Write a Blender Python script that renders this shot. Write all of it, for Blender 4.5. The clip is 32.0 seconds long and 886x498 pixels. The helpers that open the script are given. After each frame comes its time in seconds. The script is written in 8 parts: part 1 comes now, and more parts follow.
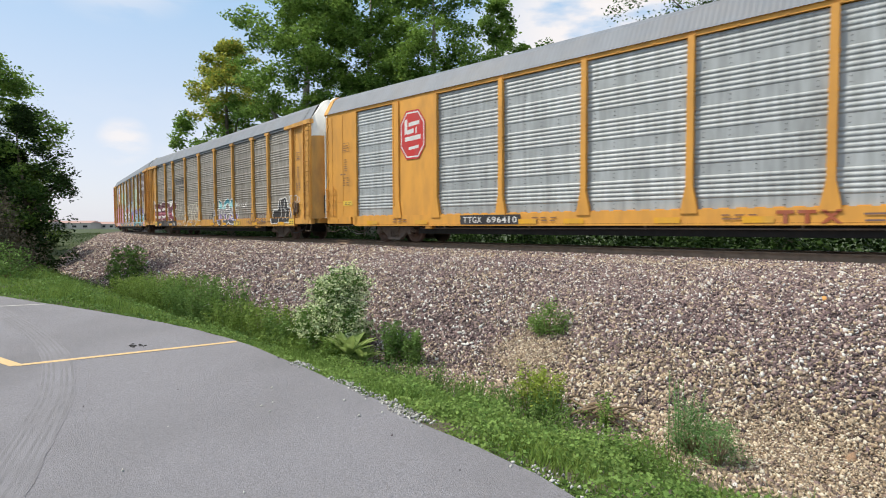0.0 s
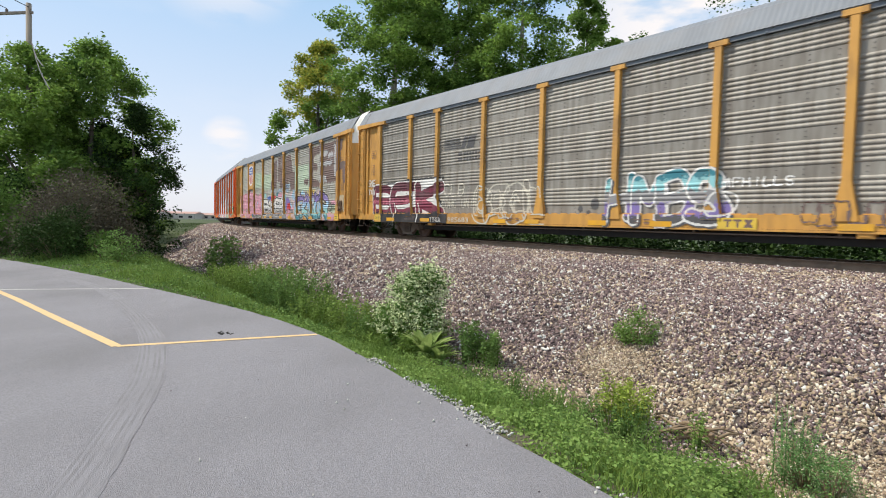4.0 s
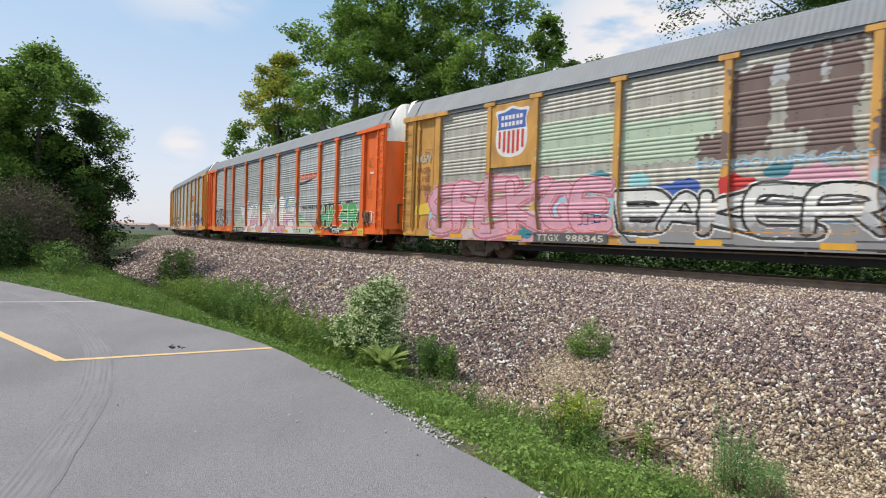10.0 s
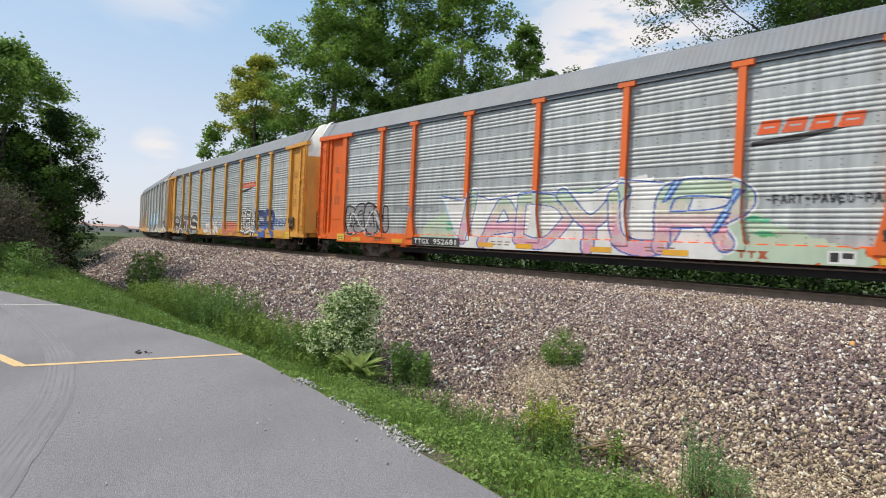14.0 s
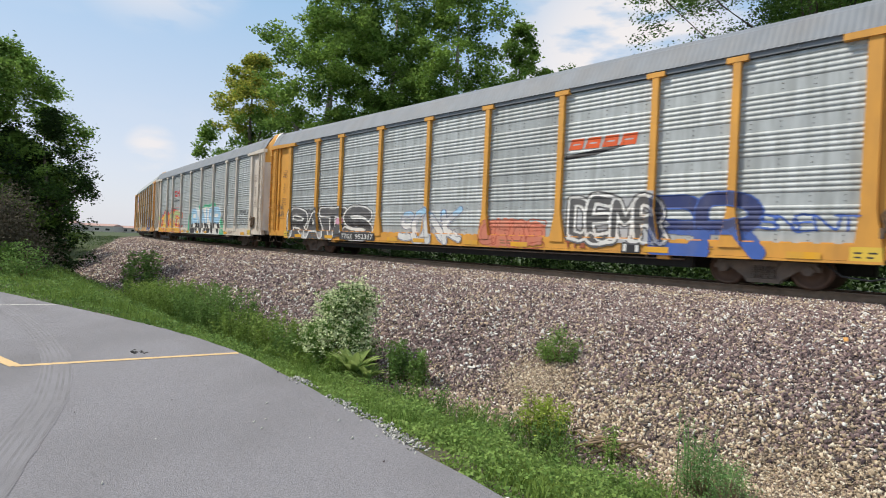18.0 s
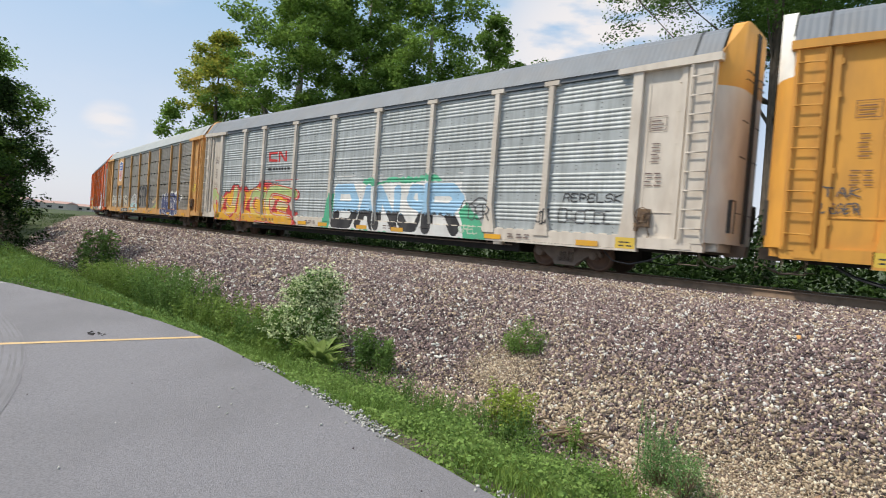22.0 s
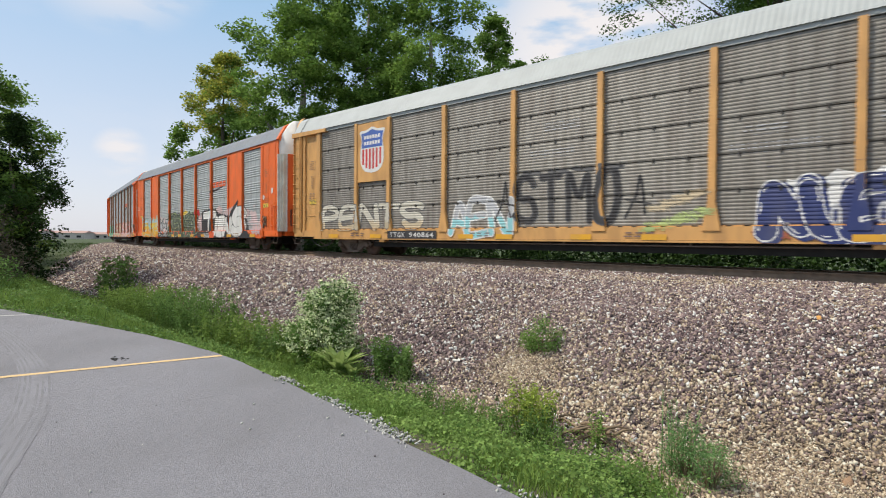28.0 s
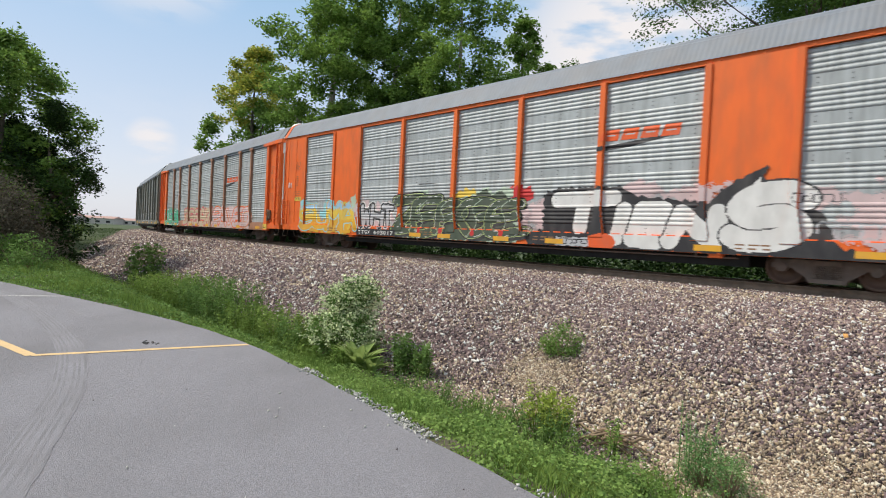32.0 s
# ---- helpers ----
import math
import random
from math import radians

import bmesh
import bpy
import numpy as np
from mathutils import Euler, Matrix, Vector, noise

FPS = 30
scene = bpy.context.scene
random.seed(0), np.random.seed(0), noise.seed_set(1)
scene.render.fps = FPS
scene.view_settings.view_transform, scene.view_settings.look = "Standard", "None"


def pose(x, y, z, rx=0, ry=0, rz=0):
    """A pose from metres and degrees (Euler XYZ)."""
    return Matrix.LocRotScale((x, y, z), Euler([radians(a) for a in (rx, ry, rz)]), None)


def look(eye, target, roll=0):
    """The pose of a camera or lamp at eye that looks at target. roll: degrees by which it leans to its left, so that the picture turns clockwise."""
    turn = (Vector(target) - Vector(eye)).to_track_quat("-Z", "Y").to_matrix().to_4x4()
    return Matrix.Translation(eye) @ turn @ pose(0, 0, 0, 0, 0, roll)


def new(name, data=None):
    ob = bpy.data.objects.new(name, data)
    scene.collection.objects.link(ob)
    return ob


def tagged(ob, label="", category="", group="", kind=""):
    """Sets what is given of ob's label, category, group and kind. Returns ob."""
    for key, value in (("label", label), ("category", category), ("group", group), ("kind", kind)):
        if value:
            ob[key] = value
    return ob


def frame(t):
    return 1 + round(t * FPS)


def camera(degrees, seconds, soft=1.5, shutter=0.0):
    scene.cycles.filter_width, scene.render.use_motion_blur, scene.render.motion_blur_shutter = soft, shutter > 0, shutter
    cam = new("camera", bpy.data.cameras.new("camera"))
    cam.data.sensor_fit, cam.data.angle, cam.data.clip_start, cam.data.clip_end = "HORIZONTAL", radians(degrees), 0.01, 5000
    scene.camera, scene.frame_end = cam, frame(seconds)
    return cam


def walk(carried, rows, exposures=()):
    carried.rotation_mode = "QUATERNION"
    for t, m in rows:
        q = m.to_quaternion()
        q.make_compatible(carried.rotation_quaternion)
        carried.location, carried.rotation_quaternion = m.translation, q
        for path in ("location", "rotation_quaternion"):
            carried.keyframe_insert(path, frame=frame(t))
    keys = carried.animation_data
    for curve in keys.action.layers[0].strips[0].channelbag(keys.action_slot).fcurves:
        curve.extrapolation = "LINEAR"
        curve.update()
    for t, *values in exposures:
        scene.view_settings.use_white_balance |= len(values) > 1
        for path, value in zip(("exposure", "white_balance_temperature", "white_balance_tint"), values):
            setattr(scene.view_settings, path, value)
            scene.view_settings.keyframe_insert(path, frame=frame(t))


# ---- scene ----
cam = camera(77.0, 32.0, 1.0, 0.3)
PATH = [
    (0, (0.004, 0.038, 1.6), (-0.001, 2.036, 1.513), -0.2),
    (0.5, (-0.019, 0.071, 1.61), (-0.029, 2.07, 1.522), -0.5),
    (1, (-0.035, 0.097, 1.61), (-0.084, 2.094, 1.525), -0.6),
    (1.5, (0.025, 0.19, 1.59), (-0.077, 2.185, 1.51), -0.6),
    (2, (0.112, 0.307, 1.604), (-0.068, 2.298, 1.533), -0.5),
    (2.5, (0.128, 0.332, 1.597), (-0.105, 2.317, 1.518), -0.2),
    (3, (0.114, 0.337, 1.601), (-0.159, 2.317, 1.513), 0.3),
    (3.5, (0.011, 0.31, 1.609), (-0.289, 2.286, 1.518), 1.1),
    (5.5, (-0.051, 0.236, 1.577), (-0.281, 2.22, 1.461), 2.8),
    (6, (0.004, 0.232, 1.586), (-0.207, 2.218, 1.474), 2.8),
    (6.5, (0.036, 0.219, 1.577), (-0.172, 2.205, 1.475), 2.6),
    (7, (0.042, 0.206, 1.582), (-0.171, 2.193, 1.489), 2.2),
    (7.5, (0.046, 0.18, 1.595), (-0.182, 2.165, 1.512), 2.0),
    (8, (0.045, 0.175, 1.596), (-0.196, 2.16, 1.525), 1.9),
    (8.5, (0.032, 0.178, 1.6), (-0.208, 2.163, 1.54), 2.0),
    (9, (0.035, 0.179, 1.599), (-0.187, 2.166, 1.546), 2.1),
    (9.5, (0.042, 0.175, 1.602), (-0.146, 2.166, 1.554), 2.1),
    (10, (0.054, 0.167, 1.604), (-0.102, 2.16, 1.564), 1.9),
    (10.5, (0.059, 0.156, 1.602), (-0.08, 2.151, 1.57), 1.8),
    (11, (0.063, 0.146, 1.614), (-0.074, 2.142, 1.591), 1.8),
    (11.5, (0.068, 0.159, 1.61), (-0.069, 2.154, 1.59), 2.1),
    (12, (0.073, 0.163, 1.616), (-0.058, 2.159, 1.597), 2.3),
    (12.5, (0.067, 0.169, 1.615), (-0.048, 2.166, 1.596), 2.6),
    (13, (0.079, 0.171, 1.614), (-0.016, 2.169, 1.596), 2.6),
    (13.5, (0.081, 0.177, 1.613), (0.0, 2.176, 1.596), 2.7),
    (14, (0.077, 0.182, 1.611), (0.003, 2.181, 1.597), 2.7),
    (14.5, (0.074, 0.177, 1.619), (0.005, 2.176, 1.61), 2.8),
    (16.5, (0.072, 0.165, 1.61), (0.039, 2.164, 1.599), 3.0),
    (17, (0.074, 0.165, 1.612), (0.037, 2.164, 1.593), 2.8),
    (17.5, (0.08, 0.172, 1.608), (0.033, 2.172, 1.586), 2.7),
    (18, (0.087, 0.171, 1.608), (0.026, 2.17, 1.589), 2.5),
    (18.5, (0.088, 0.171, 1.615), (0.017, 2.169, 1.601), 2.4),
    (19, (0.071, 0.165, 1.614), (0.001, 2.163, 1.6), 2.3),
    (19.5, (0.039, 0.171, 1.611), (-0.02, 2.17, 1.591), 2.3),
    (20, (0.0, 0.186, 1.604), (-0.038, 2.185, 1.572), 2.5),
    (20.5, (-0.038, 0.191, 1.594), (-0.064, 2.19, 1.548), 3.0),
    (21, (-0.065, 0.204, 1.585), (-0.067, 2.203, 1.532), 3.8),
    (21.5, (-0.05, 0.228, 1.57), (-0.02, 2.227, 1.516), 4.4),
    (22, (0.014, 0.201, 1.581), (0.075, 2.2, 1.535), 4.4),
    (22.5, (0.09, 0.199, 1.591), (0.181, 2.196, 1.554), 3.8),
    (23, (0.131, 0.198, 1.596), (0.244, 2.195, 1.558), 2.9),
    (23.5, (0.144, 0.198, 1.594), (0.272, 2.194, 1.554), 2.1),
    (24, (0.151, 0.19, 1.589), (0.288, 2.185, 1.538), 1.6),
    (24.5, (0.155, 0.172, 1.585), (0.302, 2.166, 1.527), 1.2),
    (26.5, (0.091, 0.152, 1.594), (0.221, 2.148, 1.565), 0.2),
    (27, (0.07, 0.153, 1.591), (0.164, 2.15, 1.568), 0.2),
    (27.5, (0.058, 0.142, 1.593), (0.11, 2.141, 1.565), 0.4),
    (28, (0.061, 0.15, 1.595), (0.073, 2.149, 1.56), 0.5),
    (28.5, (0.065, 0.146, 1.597), (0.049, 2.146, 1.563), 0.8),
    (29, (0.055, 0.159, 1.599), (0.019, 2.158, 1.571), 1.3),
    (29.5, (0.047, 0.164, 1.606), (-0.004, 2.163, 1.584), 1.8),
    (30, (0.036, 0.175, 1.601), (-0.017, 2.174, 1.582), 2.4),
    (30.5, (0.003, 0.186, 1.603), (-0.048, 2.185, 1.582), 2.8),
    (31, (-0.037, 0.185, 1.588), (-0.084, 2.185, 1.557), 3.2),
    (31.5, (-0.051, 0.13, 1.589), (-0.111, 2.129, 1.555), 3.2),
    (32, (-0.002, 0.055, 1.604), (-0.063, 2.054, 1.566), 2.9),
]
walk(cam, [(t, look(eye, target, roll)) for t, eye, target, roll in PATH], [(0.0, 0.64), (3.0, 0.66), (6.0, 0.76), (8.0, 0.66), (10.0, 0.57), (20.0, 0.54), (32.0, 0.55)])

# ---- track geometry: a circular curve, s runs along the near car side away to the far end, u across it towards the path ----
P0 = Vector((9.0, 11.3))
TH, RAD, ZR = 0.8464, 277.8, 0.92
CEN = P0 + RAD * Vector((math.cos(TH), math.sin(TH)))


def track(s, u=0.0):
    """The place at s along and u across, and the heading there."""
    h = TH - s / RAD
    return CEN.x - (RAD + u) * math.cos(h), CEN.y - (RAD + u) * math.sin(h), h


def track_su(x, y):
    dx, dy = x - CEN.x, y - CEN.y
    a = math.atan2(dy, dx)
    return (TH - (a + math.pi if a < 0 else a - math.pi)) * RAD, math.hypot(dx, dy) - RAD


def lerp_table(x, table):
    if x <= table[0][0]:
        return table[0][1]
    for (a, va), (b, vb) in zip(table, table[1:]):
        if x <= b:
            k = (x - a) / (b - a)
            return va + (vb - va) * k
    return table[-1][1]


# cross-section of the bed: shoulder, slope, ditch, grass bank, path
BED = [(-9.0, -0.5), (-6.5, 0.2), (-4.6, 0.62), (-3.2, 0.66), (-2.9, 0.70), (0.0, 0.71), (0.3, 0.67), (1.0, 0.62), (2.4, 0.46), (3.8, 0.16), (5.2, -0.40), (6.6, -1.12), (7.4, -1.2), (8.6, -0.75), (10.0, -0.14), (10.7, -0.05), (12.0, -0.05)]

TOE = [(-4.0, 9.6), (-0.5, 9.3), (0.6, 8.6), (1.6, 7.7), (3.0, 7.3), (5.0, 7.2), (8.0, 6.9), (14.0, 6.6), (22.0, 6.9), (30.0, 7.2), (40.0, 7.3), (49.0, 6.2), (52.0, 5.4), (56.0, 4.0), (62.0, 2.6), (80.0, 1.2)]
BANK = [(1.0, 0.95), (3.2, 0.70), (12.0, 0.60), (20.0, 0.35), (24.0, 0.0)]
DITCH = [(40.0, -1.25), (49.0, -0.93), (52.0, -0.5), (56.0, 0.08), (62.0, 0.42), (80.0, 0.6)]


def toe(s):
    """Where the ballast ends and the weeds begin."""
    return lerp_table(s, TOE)


def bed(s, u):
    """Height of the ground beside the track."""
    z = lerp_table(u - (lerp_table(s, BANK) * min(1.0, (u - 7.4) / 0.6) if u > 7.4 else 0.0), BED)
    if s > 40 and u > 0.8:
        z = max(z, lerp_table(s, DITCH))
    z += 0.05 * noise.noise(Vector((s * 0.35, u * 0.5, 0.0))) * (1.0 if 0.5 < u < 10 else 0.0)
    return z


# ---- world and sun ----
SUN_DIR = Vector((-0.60, -0.02, 0.80)).normalized()
world = bpy.data.worlds.new("world")
scene.world = world
world.use_nodes = True
wn, wl = world.node_tree.nodes, world.node_tree.links
wn.clear()
sky = wn.new("ShaderNodeTexSky")
sky.sky_type, sky.sun_disc = "NISHITA", False
sky.sun_elevation = math.asin(SUN_DIR.z)
sky.sun_rotation = math.atan2(SUN_DIR.x, SUN_DIR.y)
sky.air_density, sky.dust_density, sky.ozone_density = 1.0, 1.6, 1.6
coord = wn.new("ShaderNodeTexCoord")
mapping = wn.new("ShaderNodeMapping")
mapping.inputs["Scale"].default_value = (2.2, 2.2, 6.5)
mapping.inputs["Location"].default_value = (0.35, 0.1, 0.2)
clouds = wn.new("ShaderNodeTexNoise")
clouds.inputs["Scale"].default_value, clouds.inputs["Detail"].default_value, clouds.inputs["Roughness"].default_value = 1.6, 9.0, 0.55
ramp = wn.new("ShaderNodeValToRGB")
ramp.color_ramp.elements[0].position, ramp.color_ramp.elements[1].position = 0.54, 0.74
cloud_fine = wn.new("ShaderNodeTexNoise")
cloud_fine.inputs["Scale"].default_value, cloud_fine.inputs["Detail"].default_value = 4.5, 8.0
wl.new(mapping.outputs["Vector"], cloud_fine.inputs["Vector"])
haze_sep = wn.new("ShaderNodeSeparateXYZ")
haze = wn.new("ShaderNodeValToRGB")
for pos, tone in ((0.0, (0.82, 0.83, 0.90)), (0.10, (0.74, 0.79, 0.90)), (0.38, (0.40, 0.62, 0.87)), (1.0, (0.24, 0.44, 0.76))):
    e = haze.color_ramp.elements.new(pos)
    e.color = (*tone, 1)
haze.color_ramp.elements.remove(haze.color_ramp.elements[0])
haze.color_ramp.elements.remove(haze.color_ramp.elements[-1])
haze_gain = wn.new("ShaderNodeVectorMath")
haze_gain.operation = "SCALE"
haze_gain.inputs["Scale"].default_value = 5.0
mix_haze = wn.new("ShaderNodeMix")
mix_haze.data_type = "RGBA"
mix_haze.inputs[0].default_value = 0.85
mix_cloud = wn.new("ShaderNodeMix")
mix_cloud.data_type = "RGBA"
mix_cloud.inputs[7].default_value = (4.75, 4.55, 4.55, 1)
cloud_amount = wn.new("ShaderNodeMath")
cloud_amount.operation = "MULTIPLY"
cloud_amount.inputs[1].default_value = 0.10
back = wn.new("ShaderNodeBackground")
back.inputs["Strength"].default_value = 0.13
out = wn.new("ShaderNodeOutputWorld")
wl.new(coord.outputs["Generated"], mapping.inputs["Vector"])
wl.new(mapping.outputs["Vector"], clouds.inputs["Vector"])
wl.new(clouds.outputs["Fac"], ramp.inputs["Fac"])
wl.new(ramp.outputs["Color"], cloud_amount.inputs[0])
cloud_sum = cloud_amount.outputs["Value"]
for way, reach, low, most_ in (((-0.490, 0.861, 0.128), 0.9990, 0.40, 0.9), ((-0.47, 0.80, 0.46), 0.985, 0.34, 0.85), ((0.25, 0.915, 0.30), 0.972, 0.32, 1.0), ((-0.40, 0.90, 0.11), 0.998, 0.42, 0.6), ((0.75, 0.2, 0.5), 0.90, 0.4, 0.8)):
    dot = wn.new("ShaderNodeVectorMath")
    dot.operation = "DOT_PRODUCT"
    dot.inputs[1].default_value = Vector(way).normalized()
    wl.new(coord.outputs["Generated"], dot.inputs[0])
    near = wn.new("ShaderNodeMapRange")
    near.interpolation_type = "SMOOTHSTEP"
    near.inputs["From Min"].default_value, near.inputs["From Max"].default_value = reach, 1.0
    wl.new(dot.outputs["Value"], near.inputs["Value"])
    puff = wn.new("ShaderNodeMapRange")
    near.inputs["To Max"].default_value = most_
    puff.inputs["From Min"].default_value, puff.inputs["From Max"].default_value = low, low + 0.2
    wl.new(cloud_fine.outputs["Fac"], puff.inputs["Value"])
    both = wn.new("ShaderNodeMath")
    both.operation = "MULTIPLY"
    wl.new(near.outputs["Result"], both.inputs[0])
    wl.new(puff.outputs["Result"], both.inputs[1])
    most = wn.new("ShaderNodeMath")
    most.operation = "MAXIMUM"
    wl.new(cloud_sum, most.inputs[0])
    wl.new(both.outputs["Value"], most.inputs[1])
    cloud_sum = most.outputs["Value"]
wl.new(coord.outputs["Generated"], haze_sep.inputs["Vector"])
wl.new(haze_sep.outputs["Z"], haze.inputs["Fac"])
wl.new(haze.outputs["Color"], haze_gain.inputs[0])
wl.new(haze_gain.outputs["Vector"], mix_haze.inputs[7])
wl.new(sky.outputs["Color"], mix_haze.inputs[6])
wl.new(mix_haze.outputs[2], mix_cloud.inputs[6])
wl.new(cloud_sum, mix_cloud.inputs[0])
wl.new(mix_cloud.outputs[2], back.inputs["Color"])
wl.new(back.outputs["Background"], out.inputs["Surface"])

sun = new("sun", bpy.data.lights.new("sun", "SUN"))
sun.data.energy, sun.data.angle, sun.data.color = 2.7, radians(4), (1.0, 0.91, 0.78)
sun.rotation_mode = "QUATERNION"
sun.rotation_quaternion = SUN_DIR.to_track_quat("Z", "Y")


# ---- materials ----
def mat(name, col, col2=None, rough=0.6, metal=0.0, scale=6.0, amount=0.5, stretch=(1, 1, 1), bump=0.0, bump_scale=60.0, dirt=None, dirt_amount=0.0, dirt_scale=1.2, dirt_stretch=(1, 1, 1), rand=0.0, island=0.0, spec=0.5):
    """A procedural surface: two tones by noise, larger patches of dirt, fine relief, and variation from piece to piece."""
    m = bpy.data.materials.new(name)
    m.use_nodes = True
    n, l = m.node_tree.nodes, m.node_tree.links
    bs = n["Principled BSDF"]
    bs.inputs["Roughness"].default_value, bs.inputs["Metallic"].default_value = rough, metal
    bs.inputs["Specular IOR Level"].default_value = spec
    tc = n.new("ShaderNodeTexCoord")
    info = n.new("ShaderNodeObjectInfo")
    off = n.new("ShaderNodeVectorMath")
    off.operation = "MULTIPLY_ADD"
    l.new(info.outputs["Random"], off.inputs[0])
    off.inputs[1].default_value = (17.0, 31.0, 23.0)
    l.new(tc.outputs["Object"], off.inputs[2])

    def tex(sc, st, detail=5.0):
        mp = n.new("ShaderNodeMapping")
        mp.inputs["Scale"].default_value = st
        l.new(off.outputs[0], mp.inputs["Vector"])
        t = n.new("ShaderNodeTexNoise")
        t.inputs["Scale"].default_value, t.inputs["Detail"].default_value = sc, detail
        l.new(mp.outputs["Vector"], t.inputs["Vector"])
        return t

    def mixed(fac, a, b):
        x = n.new("ShaderNodeMix")
        x.data_type = "RGBA"
        for sock, v in ((x.inputs[0], fac), (x.inputs[6], a), (x.inputs[7], b)):
            if isinstance(v, (int, float)):
                sock.default_value = v
            elif isinstance(v, tuple):
                sock.default_value = (*v, 1)
            else:
                l.new(v, sock)
        return x.outputs[2]

    def ranged(value, a, b, to):
        r = n.new("ShaderNodeMapRange")
        r.inputs["From Min"].default_value, r.inputs["From Max"].default_value, r.inputs["To Max"].default_value = a, b, to
        l.new(value, r.inputs["Value"])
        return r.outputs["Result"]

    c2 = col2 or tuple(v * 0.6 for v in col)
    c = mixed(ranged(tex(scale, stretch).outputs["Fac"], 0.35, 0.68, amount), col, c2)
    if dirt:
        c = mixed(ranged(tex(dirt_scale, dirt_stretch, 7.0).outputs["Fac"], 0.42, 0.70, dirt_amount), c, dirt)
    for amt, source in ((rand, info.outputs["Random"]), (island, None)):
        if amt:
            if source is None:
                source = n.new("ShaderNodeNewGeometry").outputs["Random Per Island"]
            hsv = n.new("ShaderNodeHueSaturation")
            r = n.new("ShaderNodeMapRange")
            r.inputs["To Min"].default_value, r.inputs["To Max"].default_value = 1 - amt, 1 + amt
            l.new(source, r.inputs["Value"])
            l.new(r.outputs["Result"], hsv.inputs["Value"])
            l.new(c, hsv.inputs["Color"])
            c = hsv.outputs["Color"]
    l.new(c, bs.inputs["Base Color"])
    if bump:
        b = n.new("ShaderNodeBump")
        b.inputs["Strength"].default_value, b.inputs["Distance"].default_value = bump, 0.02
        l.new(tex(bump_scale, (1, 1, 1), 3.0).outputs["Fac"], b.inputs["Height"])
        l.new(b.outputs["Normal"], bs.inputs["Normal"])
    return m


def stone_mat(name, tones, rough=0.9):
    """Broken stone: every piece takes one tone of the list, with a grain."""
    m = mat(name, tones[0], rough=rough, bump=0.5, bump_scale=40.0)
    n, l = m.node_tree.nodes, m.node_tree.links
    ramp = n.new("ShaderNodeValToRGB")
    ramp.color_ramp.interpolation = "CONSTANT"
    while len(ramp.color_ramp.elements) < len(tones):
        ramp.color_ramp.elements.new(0.5)
    for i, (e, t) in enumerate(zip(ramp.color_ramp.elements, tones)):
        e.position, e.color = i / len(tones), (*t, 1)
    l.new(n.new("ShaderNodeNewGeometry").outputs["Random Per Island"], ramp.inputs["Fac"])
    mul = n.new("ShaderNodeMix")
    mul.data_type, mul.blend_type = "RGBA", "MULTIPLY"
    mul.inputs[0].default_value = 0.5
    no = n.new("ShaderNodeTexNoise")
    no.inputs["Scale"].default_value = 45.0
    l.new(n.new("ShaderNodeTexCoord").outputs["Object"], no.inputs["Vector"])
    l.new(ramp.outputs["Color"], mul.inputs[6])
    l.new(no.outputs["Fac"], mul.inputs[7])
    l.new(mul.outputs[2], n["Principled BSDF"].inputs["Base Color"])
    return m


def leaf_mat(name, a, b, trans=0.25):
    """Leaves: tone varies from leaf to leaf and in patches; some light passes through."""
    m = mat(name, a, b, rough=0.62, scale=0.6, amount=1.0, island=0.35, spec=0.14)
    n, l = m.node_tree.nodes, m.node_tree.links
    bs = n["Principled BSDF"]
    tr = n.new("ShaderNodeBsdfTranslucent")
    col = bs.inputs["Base Color"].links[0].from_socket
    l.new(col, tr.inputs["Color"])
    mx = n.new("ShaderNodeMixShader")
    mx.inputs[0].default_value = trans
    l.new(bs.outputs[0], mx.inputs[1])
    l.new(tr.outputs[0], mx.inputs[2])
    l.new(mx.outputs[0], n["Material Output"].inputs["Surface"])
    return m


M_ASPHALT = mat("asphalt", (0.285, 0.283, 0.308), (0.183, 0.181, 0.198), rough=0.9, scale=70.0, amount=0.9, bump=0.8, bump_scale=150.0, dirt=(0.175, 0.172, 0.182), dirt_amount=0.75, dirt_scale=0.55, dirt_stretch=(1.0, 0.6, 1))
M_TYRE_MARK = mat("tyre_mark", (0.205, 0.203, 0.217), (0.25, 0.248, 0.268), rough=0.92, scale=3.0, amount=1.0, bump=0.8, bump_scale=150.0)
M_TYRE_WASH = mat("tyre_wash", (0.235, 0.233, 0.25), (0.275, 0.273, 0.298), rough=0.92, scale=2.0, amount=1.0, bump=0.8, bump_scale=150.0)
M_YELLOW_LINE = mat("yellow_line", (0.64, 0.45, 0.22), (0.46, 0.35, 0.21), rough=0.85, scale=30.0, amount=0.6)
M_WHITE_LINE = mat("white_line", (0.52, 0.52, 0.50), (0.32, 0.32, 0.31), rough=0.85, scale=30.0, amount=0.7)
M_SOIL = mat("soil", (0.13, 0.11, 0.08), (0.07, 0.08, 0.04), rough=1.0, scale=3.0, amount=0.8, bump=0.5, bump_scale=30)
# field green darkened to carry the shade of the hollow
M_FIELD = mat("field_grass", (0.035, 0.058, 0.016), (0.055, 0.075, 0.022), rough=1.0, scale=0.4, amount=0.9)
M_BED = mat("ballast_bed", (0.12, 0.095, 0.087), (0.055, 0.045, 0.042), rough=1.0, scale=22.0, amount=1.0, bump=1.0, bump_scale=24.0, dirt=(0.16, 0.13, 0.09), dirt_amount=0.5, dirt_scale=0.35)
